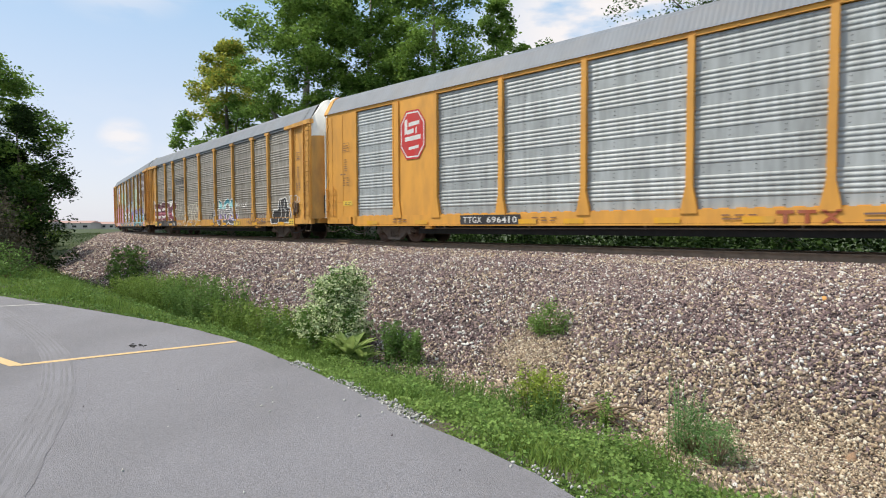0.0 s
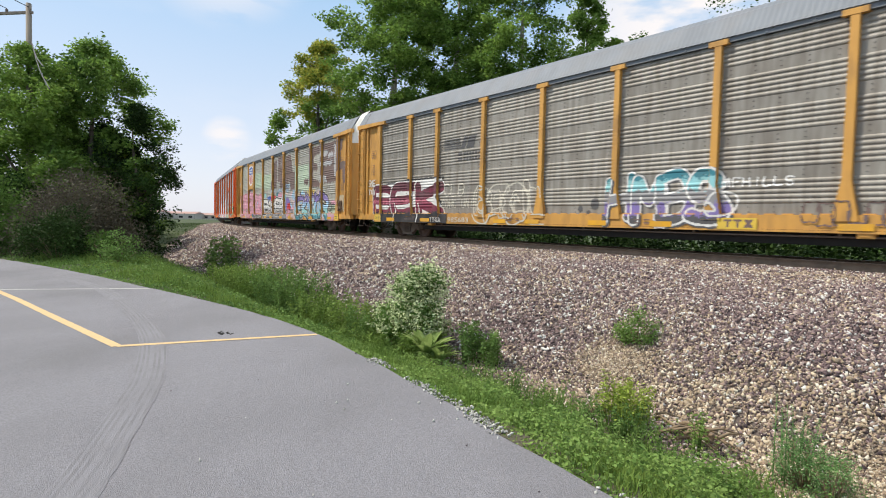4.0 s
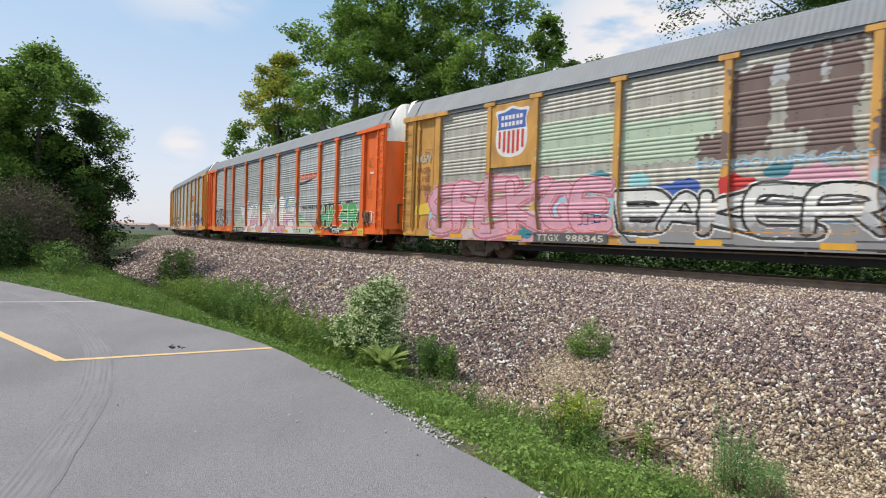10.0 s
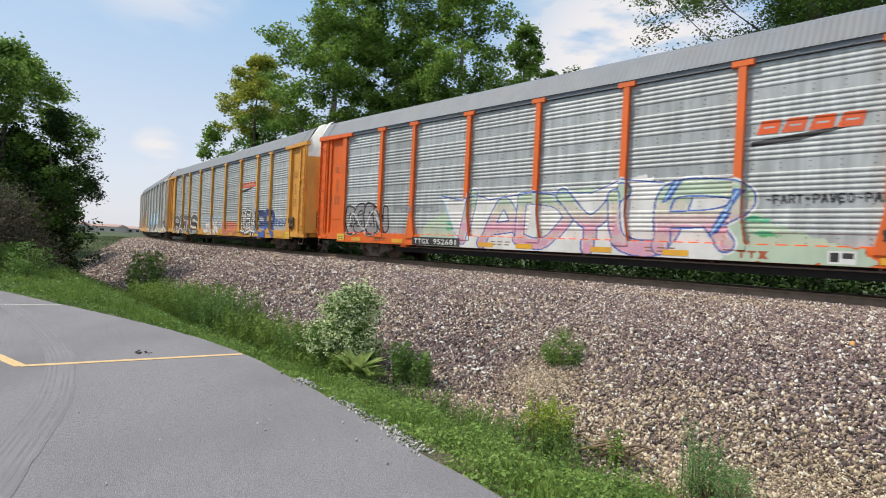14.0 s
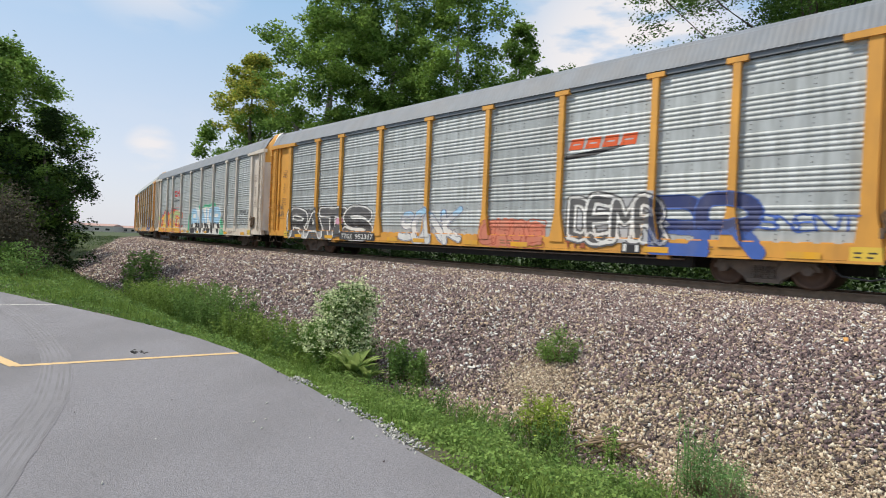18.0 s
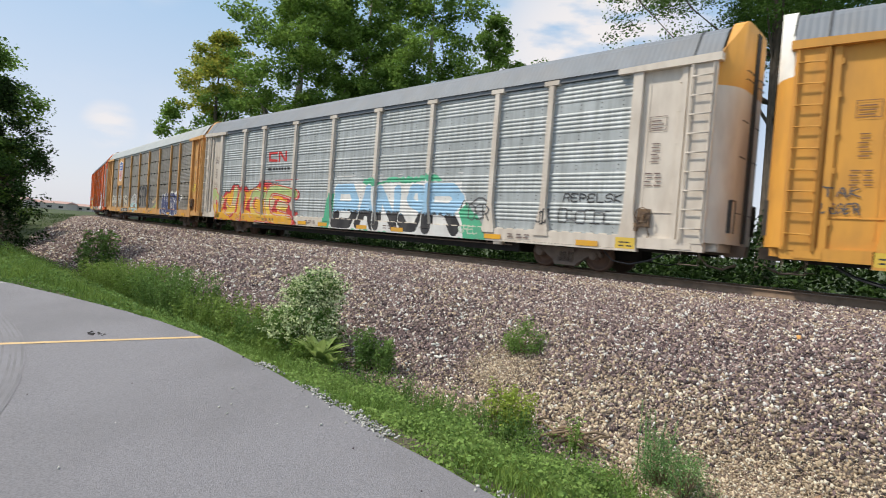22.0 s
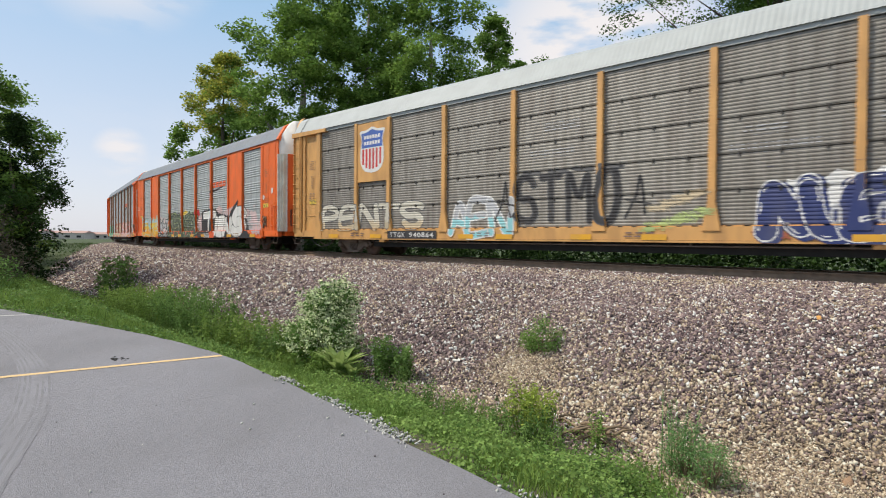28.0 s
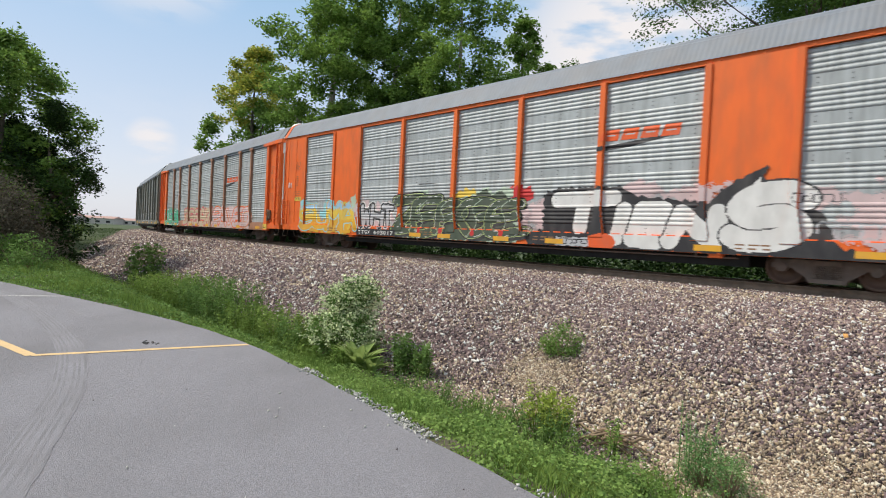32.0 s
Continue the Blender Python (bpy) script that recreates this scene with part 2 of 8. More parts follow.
M_STONE = stone_mat("ballast_stone", [(0.295, 0.208, 0.201), (0.147, 0.103, 0.108), (0.563, 0.457, 0.403), (0.215, 0.152, 0.157), (0.389, 0.295, 0.268), (0.067, 0.048, 0.054), (0.850, 0.850, 0.805), (0.336, 0.242, 0.234), (0.128, 0.091, 0.094), (0.242, 0.175, 0.175)])
M_STONE_PALE = stone_mat("pale_stone", [(0.563, 0.442, 0.301), (0.422, 0.326, 0.218), (0.768, 0.640, 0.461), (0.269, 0.211, 0.160), (0.512, 0.410, 0.288), (0.850, 0.781, 0.627), (0.192, 0.141, 0.115), (0.384, 0.282, 0.218)])
M_RAIL = mat("rail_rust", (0.27, 0.19, 0.13), (0.17, 0.12, 0.085), rough=0.85, scale=5.0, amount=0.8, bump=0.2)
M_RAIL_TOP = mat("rail_top", (0.25, 0.24, 0.235), rough=0.35, metal=0.9)
M_TIE = mat("sleeper_wood", (0.07, 0.055, 0.045), (0.12, 0.10, 0.085), rough=0.95, scale=4.0, stretch=(1, 12, 1), amount=0.8)
M_BARK = mat("bark", (0.16, 0.13, 0.10), (0.08, 0.065, 0.05), rough=0.95, scale=9.0, stretch=(1, 1, 0.25), amount=0.9, bump=0.5)
M_BARK_PALE = mat("pale_bark", (0.38, 0.34, 0.28), (0.2, 0.17, 0.14), rough=0.95, scale=9.0, stretch=(1, 1, 0.25), amount=0.9, bump=0.5)
M_POLE = mat("pole_wood", (0.30, 0.26, 0.21), (0.19, 0.16, 0.13), rough=0.95, scale=8.0, stretch=(1, 1, 0.08), amount=0.8)
M_WIRE = mat("wire", (0.04, 0.04, 0.045), rough=0.6)
M_LEAF = leaf_mat("leaf_green", (0.245, 0.385, 0.078), (0.085, 0.165, 0.034), 0.42)
M_LEAF_DARK = leaf_mat("leaf_dark", (0.12, 0.22, 0.045), (0.055, 0.115, 0.025), 0.3)
# darkened copy of the leaf green, shade is part of its colour
M_LEAF_SHADED = leaf_mat("leaf_shaded", (0.042, 0.085, 0.018), (0.018, 0.040, 0.010), 0.12)
M_LEAF_YEL = leaf_mat("leaf_yellow", (0.46, 0.45, 0.08), (0.30, 0.34, 0.06), 0.4)
M_LEAF_GREY = leaf_mat("leaf_grey", (0.125, 0.112, 0.08), (0.075, 0.07, 0.05))
M_GRASS = leaf_mat("grass_blade", (0.22, 0.32, 0.075), (0.125, 0.215, 0.045), 0.35)
M_WEED = leaf_mat("weed_leaf", (0.18, 0.29, 0.08), (0.10, 0.19, 0.05), 0.35)
# grass blades with the tree shade mixed into their colour
M_GRASS_SHADED = leaf_mat("grass_shaded", (0.07, 0.12, 0.03), (0.04, 0.075, 0.02), 0.2)
M_WEED_LIGHT = leaf_mat("weed_light", (0.25, 0.37, 0.10), (0.14, 0.25, 0.065), 0.4)
M_WEED_PALE = leaf_mat("weed_pale", (0.36, 0.46, 0.16), (0.26, 0.37, 0.11), 0.4)
M_FLOWER = leaf_mat("flower_white", (0.72, 0.77, 0.50), (0.55, 0.63, 0.36))
M_WEED_YEL = leaf_mat("weed_yellow", (0.34, 0.42, 0.08), (0.24, 0.34, 0.06), 0.35)
M_FEATHER = leaf_mat("weed_feather", (0.20, 0.35, 0.13), (0.13, 0.26, 0.085), 0.35)
M_DRY = mat("dry_stem", (0.26, 0.19, 0.12), (0.15, 0.11, 0.075), rough=0.95, scale=14.0)
M_STEEL = mat("bogie_steel", (0.15, 0.12, 0.10), (0.22, 0.17, 0.135), rough=0.8, metal=0.1, scale=6.0, amount=0.8, bump=0.2)
M_WHEEL = mat("wheel_steel", (0.17, 0.105, 0.075), (0.10, 0.07, 0.055), rough=0.7, metal=0.3, scale=4.0)
M_UNDER = mat("underframe", (0.014, 0.013, 0.0125), (0.028, 0.025, 0.022), rough=0.95, scale=5.0)
M_RUBBER = mat("gap_dark", (0.02, 0.02, 0.02), rough=0.8)


# ---- helpers for meshes ----
def part(name, bm, material, parent=None, label=""):
    """One mesh object out of a bmesh, under a thing or part."""
    me = bpy.data.meshes.new(name)
    bm.to_mesh(me)
    bm.free()
    for x in material if isinstance(material, (list, tuple)) else [material]:
        me.materials.append(x)
    ob = new(name, me)
    if parent:
        ob.parent = parent
    if label:
        ob["label"] = label
    return ob


def share(name, me, parent, m=None, label="", materials=None):
    """An object on a mesh that others use too."""
    ob = new(name, me)
    ob.parent = parent
    if m is not None:
        ob.matrix_basis = m
    if label:
        ob["label"] = label
    return ob


def mesh_np(name, verts, faces, material, mat_index=None, smooth=False):
    """A mesh out of arrays: verts (n, 3), faces (m, 3 or 4)."""
    me = bpy.data.meshes.new(name)
    k = faces.shape[1]
    me.vertices.add(len(verts))
    me.vertices.foreach_set("co", np.asarray(verts, dtype=np.float32).ravel())
    me.loops.add(faces.size)
    me.loops.foreach_set("vertex_index", faces.astype(np.int32).ravel())
    me.polygons.add(len(faces))
    me.polygons.foreach_set("loop_start", np.arange(0, faces.size, k, dtype=np.int32))
    me.polygons.foreach_set("loop_total", np.full(len(faces), k, dtype=np.int32))
    for x in material if isinstance(material, (list, tuple)) else [material]:
        me.materials.append(x)
    if mat_index is not None:
        me.polygons.foreach_set("material_index", np.asarray(mat_index, dtype=np.int32))
    if smooth:
        me.polygons.foreach_set("use_smooth", np.ones(len(faces), dtype=bool))
    me.update(calc_edges=True)
    me.validate()
    return me


def box(bm, x0, x1, y0, y1, z0, z1, mi=0):
    vs = [bm.verts.new((x, y, z)) for x in (x0, x1) for y in (y0, y1) for z in (z0, z1)]
    for a, b, c, d in ((0, 1, 3, 2), (4, 6, 7, 5), (0, 4, 5, 1), (2, 3, 7, 6), (0, 2, 6, 4), (1, 5, 7, 3)):
        bm.faces.new((vs[a], vs[b], vs[c], vs[d])).material_index = mi


def prism(bm, outline, y0, y1, mi=0):
    """An outline in x, z drawn out from y0 to y1."""
    a = [bm.verts.new((x, y0, z)) for x, z in outline]
    b = [bm.verts.new((x, y1, z)) for x, z in outline]
    bm.faces.new(a).material_index = mi
    bm.faces.new(b[::-1]).material_index = mi
    for i in range(len(outline)):
        j = (i + 1) % len(outline)
        bm.faces.new((a[j], a[i], b[i], b[j])).material_index = mi


def tube(bm, pts, radii, sides=6, mi=0):
    """A tapered round bar along points."""
    rings = []
    for i, p in enumerate(pts):
        p = Vector(p)
        d = (Vector(pts[min(i + 1, len(pts) - 1)]) - Vector(pts[max(i - 1, 0)])).normalized()
        a = d.orthogonal().normalized()
        b = d.cross(a)
        r = radii[i] if isinstance(radii, (list, tuple)) else radii
        rings.append([bm.verts.new(p + (a * math.cos(6.2832 * k / sides) + b * math.sin(6.2832 * k / sides)) * r) for k in range(sides)])
    for r0, r1 in zip(rings, rings[1:]):
        for k in range(sides):
            f = bm.faces.new((r0[k], r0[(k + 1) % sides], r1[(k + 1) % sides], r1[k]))
            f.material_index, f.smooth = mi, True
    bm.faces.new(rings[0][::-1]).material_index = mi
    bm.faces.new(rings[-1]).material_index = mi


def strip(name, s0, s1, step, section, material, kind="structure", label="", category=""):
    """A band swept along the track: section is a list of (u, z)."""
    n = max(2, int((s1 - s0) / step))
    verts, faces, k = [], [], len(section)
    for i in range(n + 1):
        s = s0 + (s1 - s0) * i / n
        for u, z in section:
            x, y, _ = track(s, u)
            verts.append((x, y, z))
    for i in range(n):
        for j in range(k - 1):
            faces.append((i * k + j, i * k + j + 1, (i + 1) * k + j + 1, (i + 1) * k + j))
    return tagged(new(name, mesh_np(name, np.array(verts), np.array(faces), material)), label, category, "", kind)


def curve(pts, n=5):
    """A smooth line through points."""
    pts = [np.array(p, dtype=float) for p in pts]
    if len(pts) < 3:
        return pts
    ext, res = [2 * pts[0] - pts[1], *pts, 2 * pts[-1] - pts[-2]], []
    for i in range(1, len(ext) - 2):
        p0, p1, p2, p3 = ext[i - 1:i + 3]
        for k in range(n):
            t = k / n
            res.append(0.5 * (2 * p1 + (p2 - p0) * t + (2 * p0 - 5 * p1 + 4 * p2 - p3) * t * t + (3 * p1 - p0 - 3 * p2 + p3) * t ** 3))
    return [*res, pts[-1]]


# ---- ground, path and track ----
def make_ground():
    ss = sorted({round(v, 3) for v in [*np.arange(-40, 90, 0.8), *np.arange(90, 300, 8), *np.arange(-290, -40, 8), *np.linspace(-math.pi * RAD, -300, 24), *np.linspace(300, math.pi * RAD, 24)]})
    uu = sorted({round(v, 3) for v in [*np.arange(-10, 13, 0.45), *[a for a, _ in BED], 16, 22, 30, 45, 70, 110, 180, 300, 500, 900, 1600, 2500, -12, -16, -24, -40, -70, -120, -200, -270]})
    verts, mi, faces = [], [], []
    for s in ss:
        for u in uu:
            x, y, _ = track(s, u)
            z = bed(s, u) if u < 14 else -0.05
            if u < -9:
                z = -0.5
            verts.append((x, y, z))
    k = len(uu)
    for i in range(len(ss) - 1):
        for j in range(k - 1):
            faces.append((i * k + j, i * k + j + 1, (i + 1) * k + j + 1, (i + 1) * k + j))
            um = (uu[j] + uu[j + 1]) / 2
            end = toe((ss[i] + ss[i + 1]) / 2)
            mi.append(0 if -4.8 < um < end else 1 if end <= um < 11.2 and ss[i] < 22 else 2)
    me = mesh_np("ground", np.array(verts), np.array(faces), [M_BED, M_SOIL, M_FIELD], mi, True)
    return tagged(new("ground", me), "railway bed of ballast, ditch and grassy ground", "ground", "", "structure")


GROUND = make_ground()

EDGE = [(4.2, -12.0), (2.6, -3.0), (1.7, 1.0), (0.80, 3.18), (0.45, 3.72), (0.05, 4.22), (-0.22, 4.52), (-0.50, 4.93), (-0.79, 5.28), (-1.17, 5.76), (-1.62, 6.29), (-2.15, 6.90), (-2.85, 7.68), (-4.3, 8.92), (-6.0, 10.1), (-8.1, 11.42), (-11.2, 13.35), (-14.2, 15.05), (-18.2, 17.1), (-26.0, 20.6), (-45.0, 27.0), (-90.0, 38.0)]


def edge_smooth(step=0.25):
    """The path's edge, rounded and slightly ragged."""
    pts = [Vector(p) for p in EDGE]
    res = []
    for i in range(1, len(pts) - 2):
        p0, p1, p2, p3 = pts[i - 1:i + 3]
        n = max(2, int((p2 - p1).length / step))
        for k in range(n):
            t = k / n
            res.append(0.5 * ((2 * p1) + (p2 - p0) * t + (2 * p0 - 5 * p1 + 4 * p2 - p3) * t * t + (3 * p1 - p0 - 3 * p2 + p3) * t ** 3))
    return [p + Vector((noise.noise(Vector((p.x * 2.2, p.y * 2.2, 3))), noise.noise(Vector((p.x * 2.2, p.y * 2.2, 9))))) * 0.04 for p in res]


PATH_EDGE = edge_smooth()


def make_asphalt():
    bm = bmesh.new()
    rim = [(p.x, p.y) for p in PATH_EDGE] + [(-90, -60), (30, -60), (8, -20)]
    top = [bm.verts.new((x, y, 0.0)) for x, y in rim]
    low = [bm.verts.new((x * 1.0, y * 1.0, -0.07)) for x, y in rim]
    f = bm.faces.new(top)
    for i in range(len(rim)):
        j = (i + 1) % len(rim)
        bm.faces.new((top[j], top[i], low[i], low[j]))
    bmesh.ops.triangulate(bm, faces=[f])
    bm.normal_update()
    return tagged(part("path", bm, M_ASPHALT), "grey asphalt path with faded markings", "path", "", "structure")


PATH_OB = make_asphalt()


def ribbon(name, pts, width, z, material, label):
    bm = bmesh.new()
    rows = []
    pts = [Vector(p) for p in pts]
    fine = []
    for a, b in zip(pts, pts[1:]):
        n = max(1, int((b - a).length / 0.15))
        fine += [a.lerp(b, k / n) for k in range(n)]
    fine.append(pts[-1])
    for i, p in enumerate(fine):
        d = (fine[min(i + 1, len(fine) - 1)] - fine[max(i - 1, 0)]).normalized()
        nrm = Vector((-d.y, d.x))
        w = width * (0.5 + 0.06 * noise.noise(Vector((p.x * 5, p.y * 5, 0))))
        rows.append([bm.verts.new((*(p + nrm * w), z)), bm.verts.new((*(p - nrm * w), z))])
    for a, b in zip(rows, rows[1:]):
        bm.faces.new((a[0], a[1], b[1], b[0]))
    bmesh.ops.recalc_face_normals(bm, faces=bm.faces)
    for f in bm.faces:
        if f.normal.z < 0:
            f.normal_flip()
    return part(name, bm, material, PATH_OB, label)


ribbon("marking", [(-13.6, 12.0), (-9.27, 9.24), (-7.29, 7.92), (-4.92, 6.36)], 0.12, 0.004, M_YELLOW_LINE, "faded yellow line")
ribbon("marking", [(-4.92, 6.36), (-2.86, 7.64)], 0.10, 0.005, M_YELLOW_LINE, "faded yellow cross line")
ribbon("marking", [(-12.5, 9.6), (-10.5, 10.41), (-9.37, 10.89), (-8.18, 11.4)], 0.10, 0.004, M_WHITE_LINE, "faded white cross line")
TYRE = [(-11.4, 12.6), (-9.16, 11.12), (-6.75, 8.92), (-5.18, 7.28), (-4.47, 6.4), (-3.73, 5.32), (-3.37, 4.68), (-2.95, 3.87), (-2.63, 3.23), (-2.2, 2.2), (-1.9, 1.0)]
TYRE = [tuple(p) for p in curve(TYRE, 6)]
ribbon("tyre_mark", TYRE, 0.30, 0.0032, M_TYRE_WASH, "broad faint tyre mark")
for d in (-0.13, -0.085, -0.04, 0.03, 0.075, 0.13):
    ribbon("tyre_mark", [(x + d * 0.8, y + d * 0.6) for x, y in TYRE], 0.022, 0.0042, M_TYRE_MARK, "dark curved tyre mark")


def make_rails():
    base = ZR - 0.19
    prof = [(-0.075, base), (-0.075, base + 0.015), (-0.012, base + 0.035), (-0.010, ZR - 0.045), (-0.036, ZR - 0.032), (-0.036, ZR - 0.004), (-0.028, ZR), (0.028, ZR), (0.036, ZR - 0.004), (0.036, ZR - 0.032), (0.010, ZR - 0.045), (0.012, base + 0.035), (0.075, base + 0.015), (0.075, base)]
    tr = tagged(new("railway_track"), "rusty steel rails on dark wooden sleepers in ballast", "track", "", "structure")
    for u in (-0.78, -2.22):
        ob = strip("rail", -70, 170, 0.9, [(u + a, z) for a, z in prof], [M_RAIL, M_RAIL_TOP])
        for p in ob.data.polygons:
            if p.index % 13 == 6:
                p.material_index = 1
        for key in ("kind",):
            del ob[key]
        ob.parent = tr
    bm = bmesh.new()
    box(bm, -1.3, 1.3, -0.115, 0.115, -0.18, 0.0)
    bmesh.ops.bevel(bm, geom=bm.edges[:], offset=0.008, segments=1, affect="EDGES")
    me = bpy.data.meshes.new("sleeper")
    bm.to_mesh(me)
    bm.free()
    me.materials.append(M_TIE)
    bm = bmesh.new()
    box(bm, -0.17, 0.17, -0.10, 0.10, -0.004, 0.02)
    for a in (-0.12, 0.12):
        for b in (-0.06, 0.06):
            box(bm, a - 0.014, a + 0.014, b - 0.014, b + 0.014, 0.0, 0.05)
    plate = bpy.data.meshes.new("tie_plate")
    bm.to_mesh(plate)
    bm.free()
    plate.materials.append(M_RAIL)
    for i in range(180):
        s = -20 + i * 0.5
        x, y, h = track(s, -1.5)
        m = Matrix.Translation((x, y, base - 0.05)) @ Matrix.Rotation(h + random.uniform(-0.01, 0.01), 4, "Z")
        share("sleeper", me, tr, m)
        if i < 110:
            x, y, h = track(s, -0.78)
            share("tie_plate", plate, tr, Matrix.Translation((x, y, base - 0.014)) @ Matrix.Rotation(h, 4, "Z"))
    return tr


make_rails()

# ---- the train ----
PITCH, SHIFT = 28.6, -0.5
POSTS = [-9.3, -7.31, -4.42, -1.47, 1.47, 4.42, 7.31, 9.3]
END_POST, CORNER, Z_SILL0, Z_SILL, Z_TOP, Z_EAVE, Z_ROOF = 11.93, 13.84, 0.64, 1.04, 5.31, 5.46, 6.0


def travelled(t):
    return 0.022 * max(0.0, t - 27.0) ** 1.8 * 0.75 - 3.09853578e-04 * t ** 3 + 5.95789718e-03 * t * t - 5.9582666 * t + 5.75423906 + SHIFT


CAR_SHIFT = {0: 0.40, 1: 0.34, 2: 0.10, 3: 0.05, 4: 0.15, 5: 0.07, 6: -0.08, 7: 0.50}


def car_pose(k, t):
    s = travelled(t) + PITCH * k + CAR_SHIFT.get(k, 0.0)
    s -= 0.016 * max(0.0, min(24.0, 14.0 - s))  # the slack runs out along the near end
    if k < 6:
        s += 0.02 * max(-12.0, min(16.0, s - 9.0))
    xa, ya, _ = track(s - 9.95, -1.5)
    xb, yb, _ = track(s + 9.95, -1.5)
    return Matrix.Translation(((xa + xb) / 2, (ya + yb) / 2, ZR)) @ Matrix.Rotation(math.atan2(ya - yb, xa - xb), 4, "Z")


def profile(kind):
    """Corrugation of a side screen: list of z and outward depth from its bottom."""
    rows = []
    band = (Z_TOP - Z_SILL) / 5
    for b in range(5):
        z = Z_SILL + b * band
        if kind == "ribbed":
            rows += [(z, 0.0), (z + 0.26, 0.0)]
            p = (band - 0.26) / 5
            for i in range(5):
                a = z + 0.26 + i * p
                rows += [(a + 0.006, 0.0), (a + 0.026, 0.012), (a + 0.044, 0.019), (a + 0.068, 0.019), (a + 0.088, 0.012), (a + 0.108, 0.0)]
        else:
            rows += [(z, -0.05), (z + 0.03, -0.05), (z + 0.032, 0.02)]
            p = (band - 0.06) / 9
            for i in range(9):
                a = z + 0.04 + i * p
                rows += [(a, 0.02), (a + 0.02, 0.029), (a + 0.05, 0.029), (a + 0.07, 0.02)]
            rows += [(z + band - 0.002, 0.02)]
    rows.append((Z_TOP, 0.0))
    return sorted(set(rows))


PROFILES = {k: profile(k) for k in ("ribbed", "fine")}
SCREEN_Y = -1.40
_meshes = {}


def screen_mesh(width, kind):
    """A corrugated side screen with its bolts, hung at its lower left corner."""
    key = ("screen", round(width, 3), kind)
    if key in _meshes:
        return _meshes[key]
    bm = bmesh.new()
    cols = []
    for x in (0.0, width):
        front = [bm.verts.new((x, -d, z)) for z, d in PROFILES[kind]]
        back = [bm.verts.new((x, 0.03 - d, z)) for z, d in PROFILES[kind]]
        cols.append((front, back))
    n = len(PROFILES[kind])
    for i in range(n - 1):
        bm.faces.new((cols[0][0][i], cols[1][0][i], cols[1][0][i + 1], cols[0][0][i + 1]))
        bm.faces.new((cols[1][1][i], cols[0][1][i], cols[0][1][i + 1], cols[1][1][i + 1]))
    for front, back in cols:
        for i in range(n - 1):
            bm.faces.new((front[i], front[i + 1], back[i + 1], back[i]))
    if kind == "ribbed":
        band = (Z_TOP - Z_SILL) / 5
        for b in range(5):
            for dz in (0.07, 0.19):
                m = max(3, int(width / 0.55))
                for i in range(m):
                    x = width * (i + 0.5) / m
                    z = Z_SILL + b * band + dz
                    box(bm, x - 0.011, x + 0.011, -0.012, 0.0, z - 0.011, z + 0.011, 1)
    else:
        band = (Z_TOP - Z_SILL) / 5
        for b in range(1, 5):
            for fx in (0.2, 0.5, 0.8):
                z = Z_SILL + b * band
                box(bm, width * fx - 0.02, width * fx + 0.02, -0.05, 0.03, z - 0.05, z + 0.06, 1)
    me = bpy.data.meshes.new("side_screen")
    bm.to_mesh(me)
    bm.free()
    _meshes[key] = me
    return me


def keep(name, build):
    """A mesh that is built once."""
    if name not in _meshes:
        bm = bmesh.new()
        build(bm)
        bm.normal_update()
        me = bpy.data.meshes.new(name)
        bm.to_mesh(me)
        bm.free()
        _meshes[name] = me
    return _meshes[name]


def dressed(name, me, parent, mats, m=None, label=""):
    """An object on a shared mesh with materials of its own."""
    while len(me.materials) < len(mats):
        me.materials.append(None)
    ob = share(name, me, parent, m, label)
    for slot, x in zip(ob.material_slots, mats):
        slot.link = "OBJECT"
        slot.material = x
    return ob


def post_tee(bm):
    prism(bm, [(-0.25, Z_SILL - 0.14), (0.25, Z_SILL - 0.14), (0.22, Z_SILL + 0.06), (0.09, Z_SILL + 0.75), (0.085, Z_TOP - 0.02), (-0.085, Z_TOP - 0.02), (-0.09, Z_SILL + 0.75), (-0.22, Z_SILL + 0.06)], -1.535, -1.36)
    prism(bm, [(-0.24, Z_TOP - 0.03), (0.24, Z_TOP - 0.03), (0.24, Z_TOP + 0.10), (-0.24, Z_TOP + 0.10)], -1.545, -1.36)


def post_plain(bm):
    prism(bm, [(-0.21, Z_SILL - 0.10), (0.21, Z_SILL - 0.10), (0.19, Z_SILL + 0.06), (0.085, Z_SILL + 0.6), (0.08, Z_TOP + 0.04), (-0.08, Z_TOP + 0.04), (-0.085, Z_SILL + 0.6), (-0.19, Z_SILL + 0.06)], -1.535, -1.36)
    for z in (1.9, 2.7, 3.5, 4.3):
        box(bm, -0.10, -0.075, -1.50, -1.44, z, z + 0.09)
        box(bm, 0.075, 0.10, -1.50, -1.44, z, z + 0.09)


def roof_shape(bm):
    nx, half = 400, 13.92
    half_ys = [(-1.52, -0.01), (-1.49, 0.05), (-1.17, 0.60), (-1.07, 0.70), (-0.92, 0.79), (-0.6, 0.88), (0.0, 0.93)]
    ys = half_ys + [(-y, z) for y, z in half_ys[-2::-1]]
    rows = []
    for i in range(nx + 1):
        x = -half + 2 * half * i / nx
        d = 0.0042 * (1 if (i // 1) % 2 else -1)
        rows.append([bm.verts.new((x, y * (1 + d * 0.4), Z_EAVE + z + d)) for y, z in ys])
    for a, b in zip(rows, rows[1:]):
        for j in range(len(ys) - 1):
            bm.faces.new((a[j], b[j], b[j + 1], a[j + 1]))


DOOR = 0.44


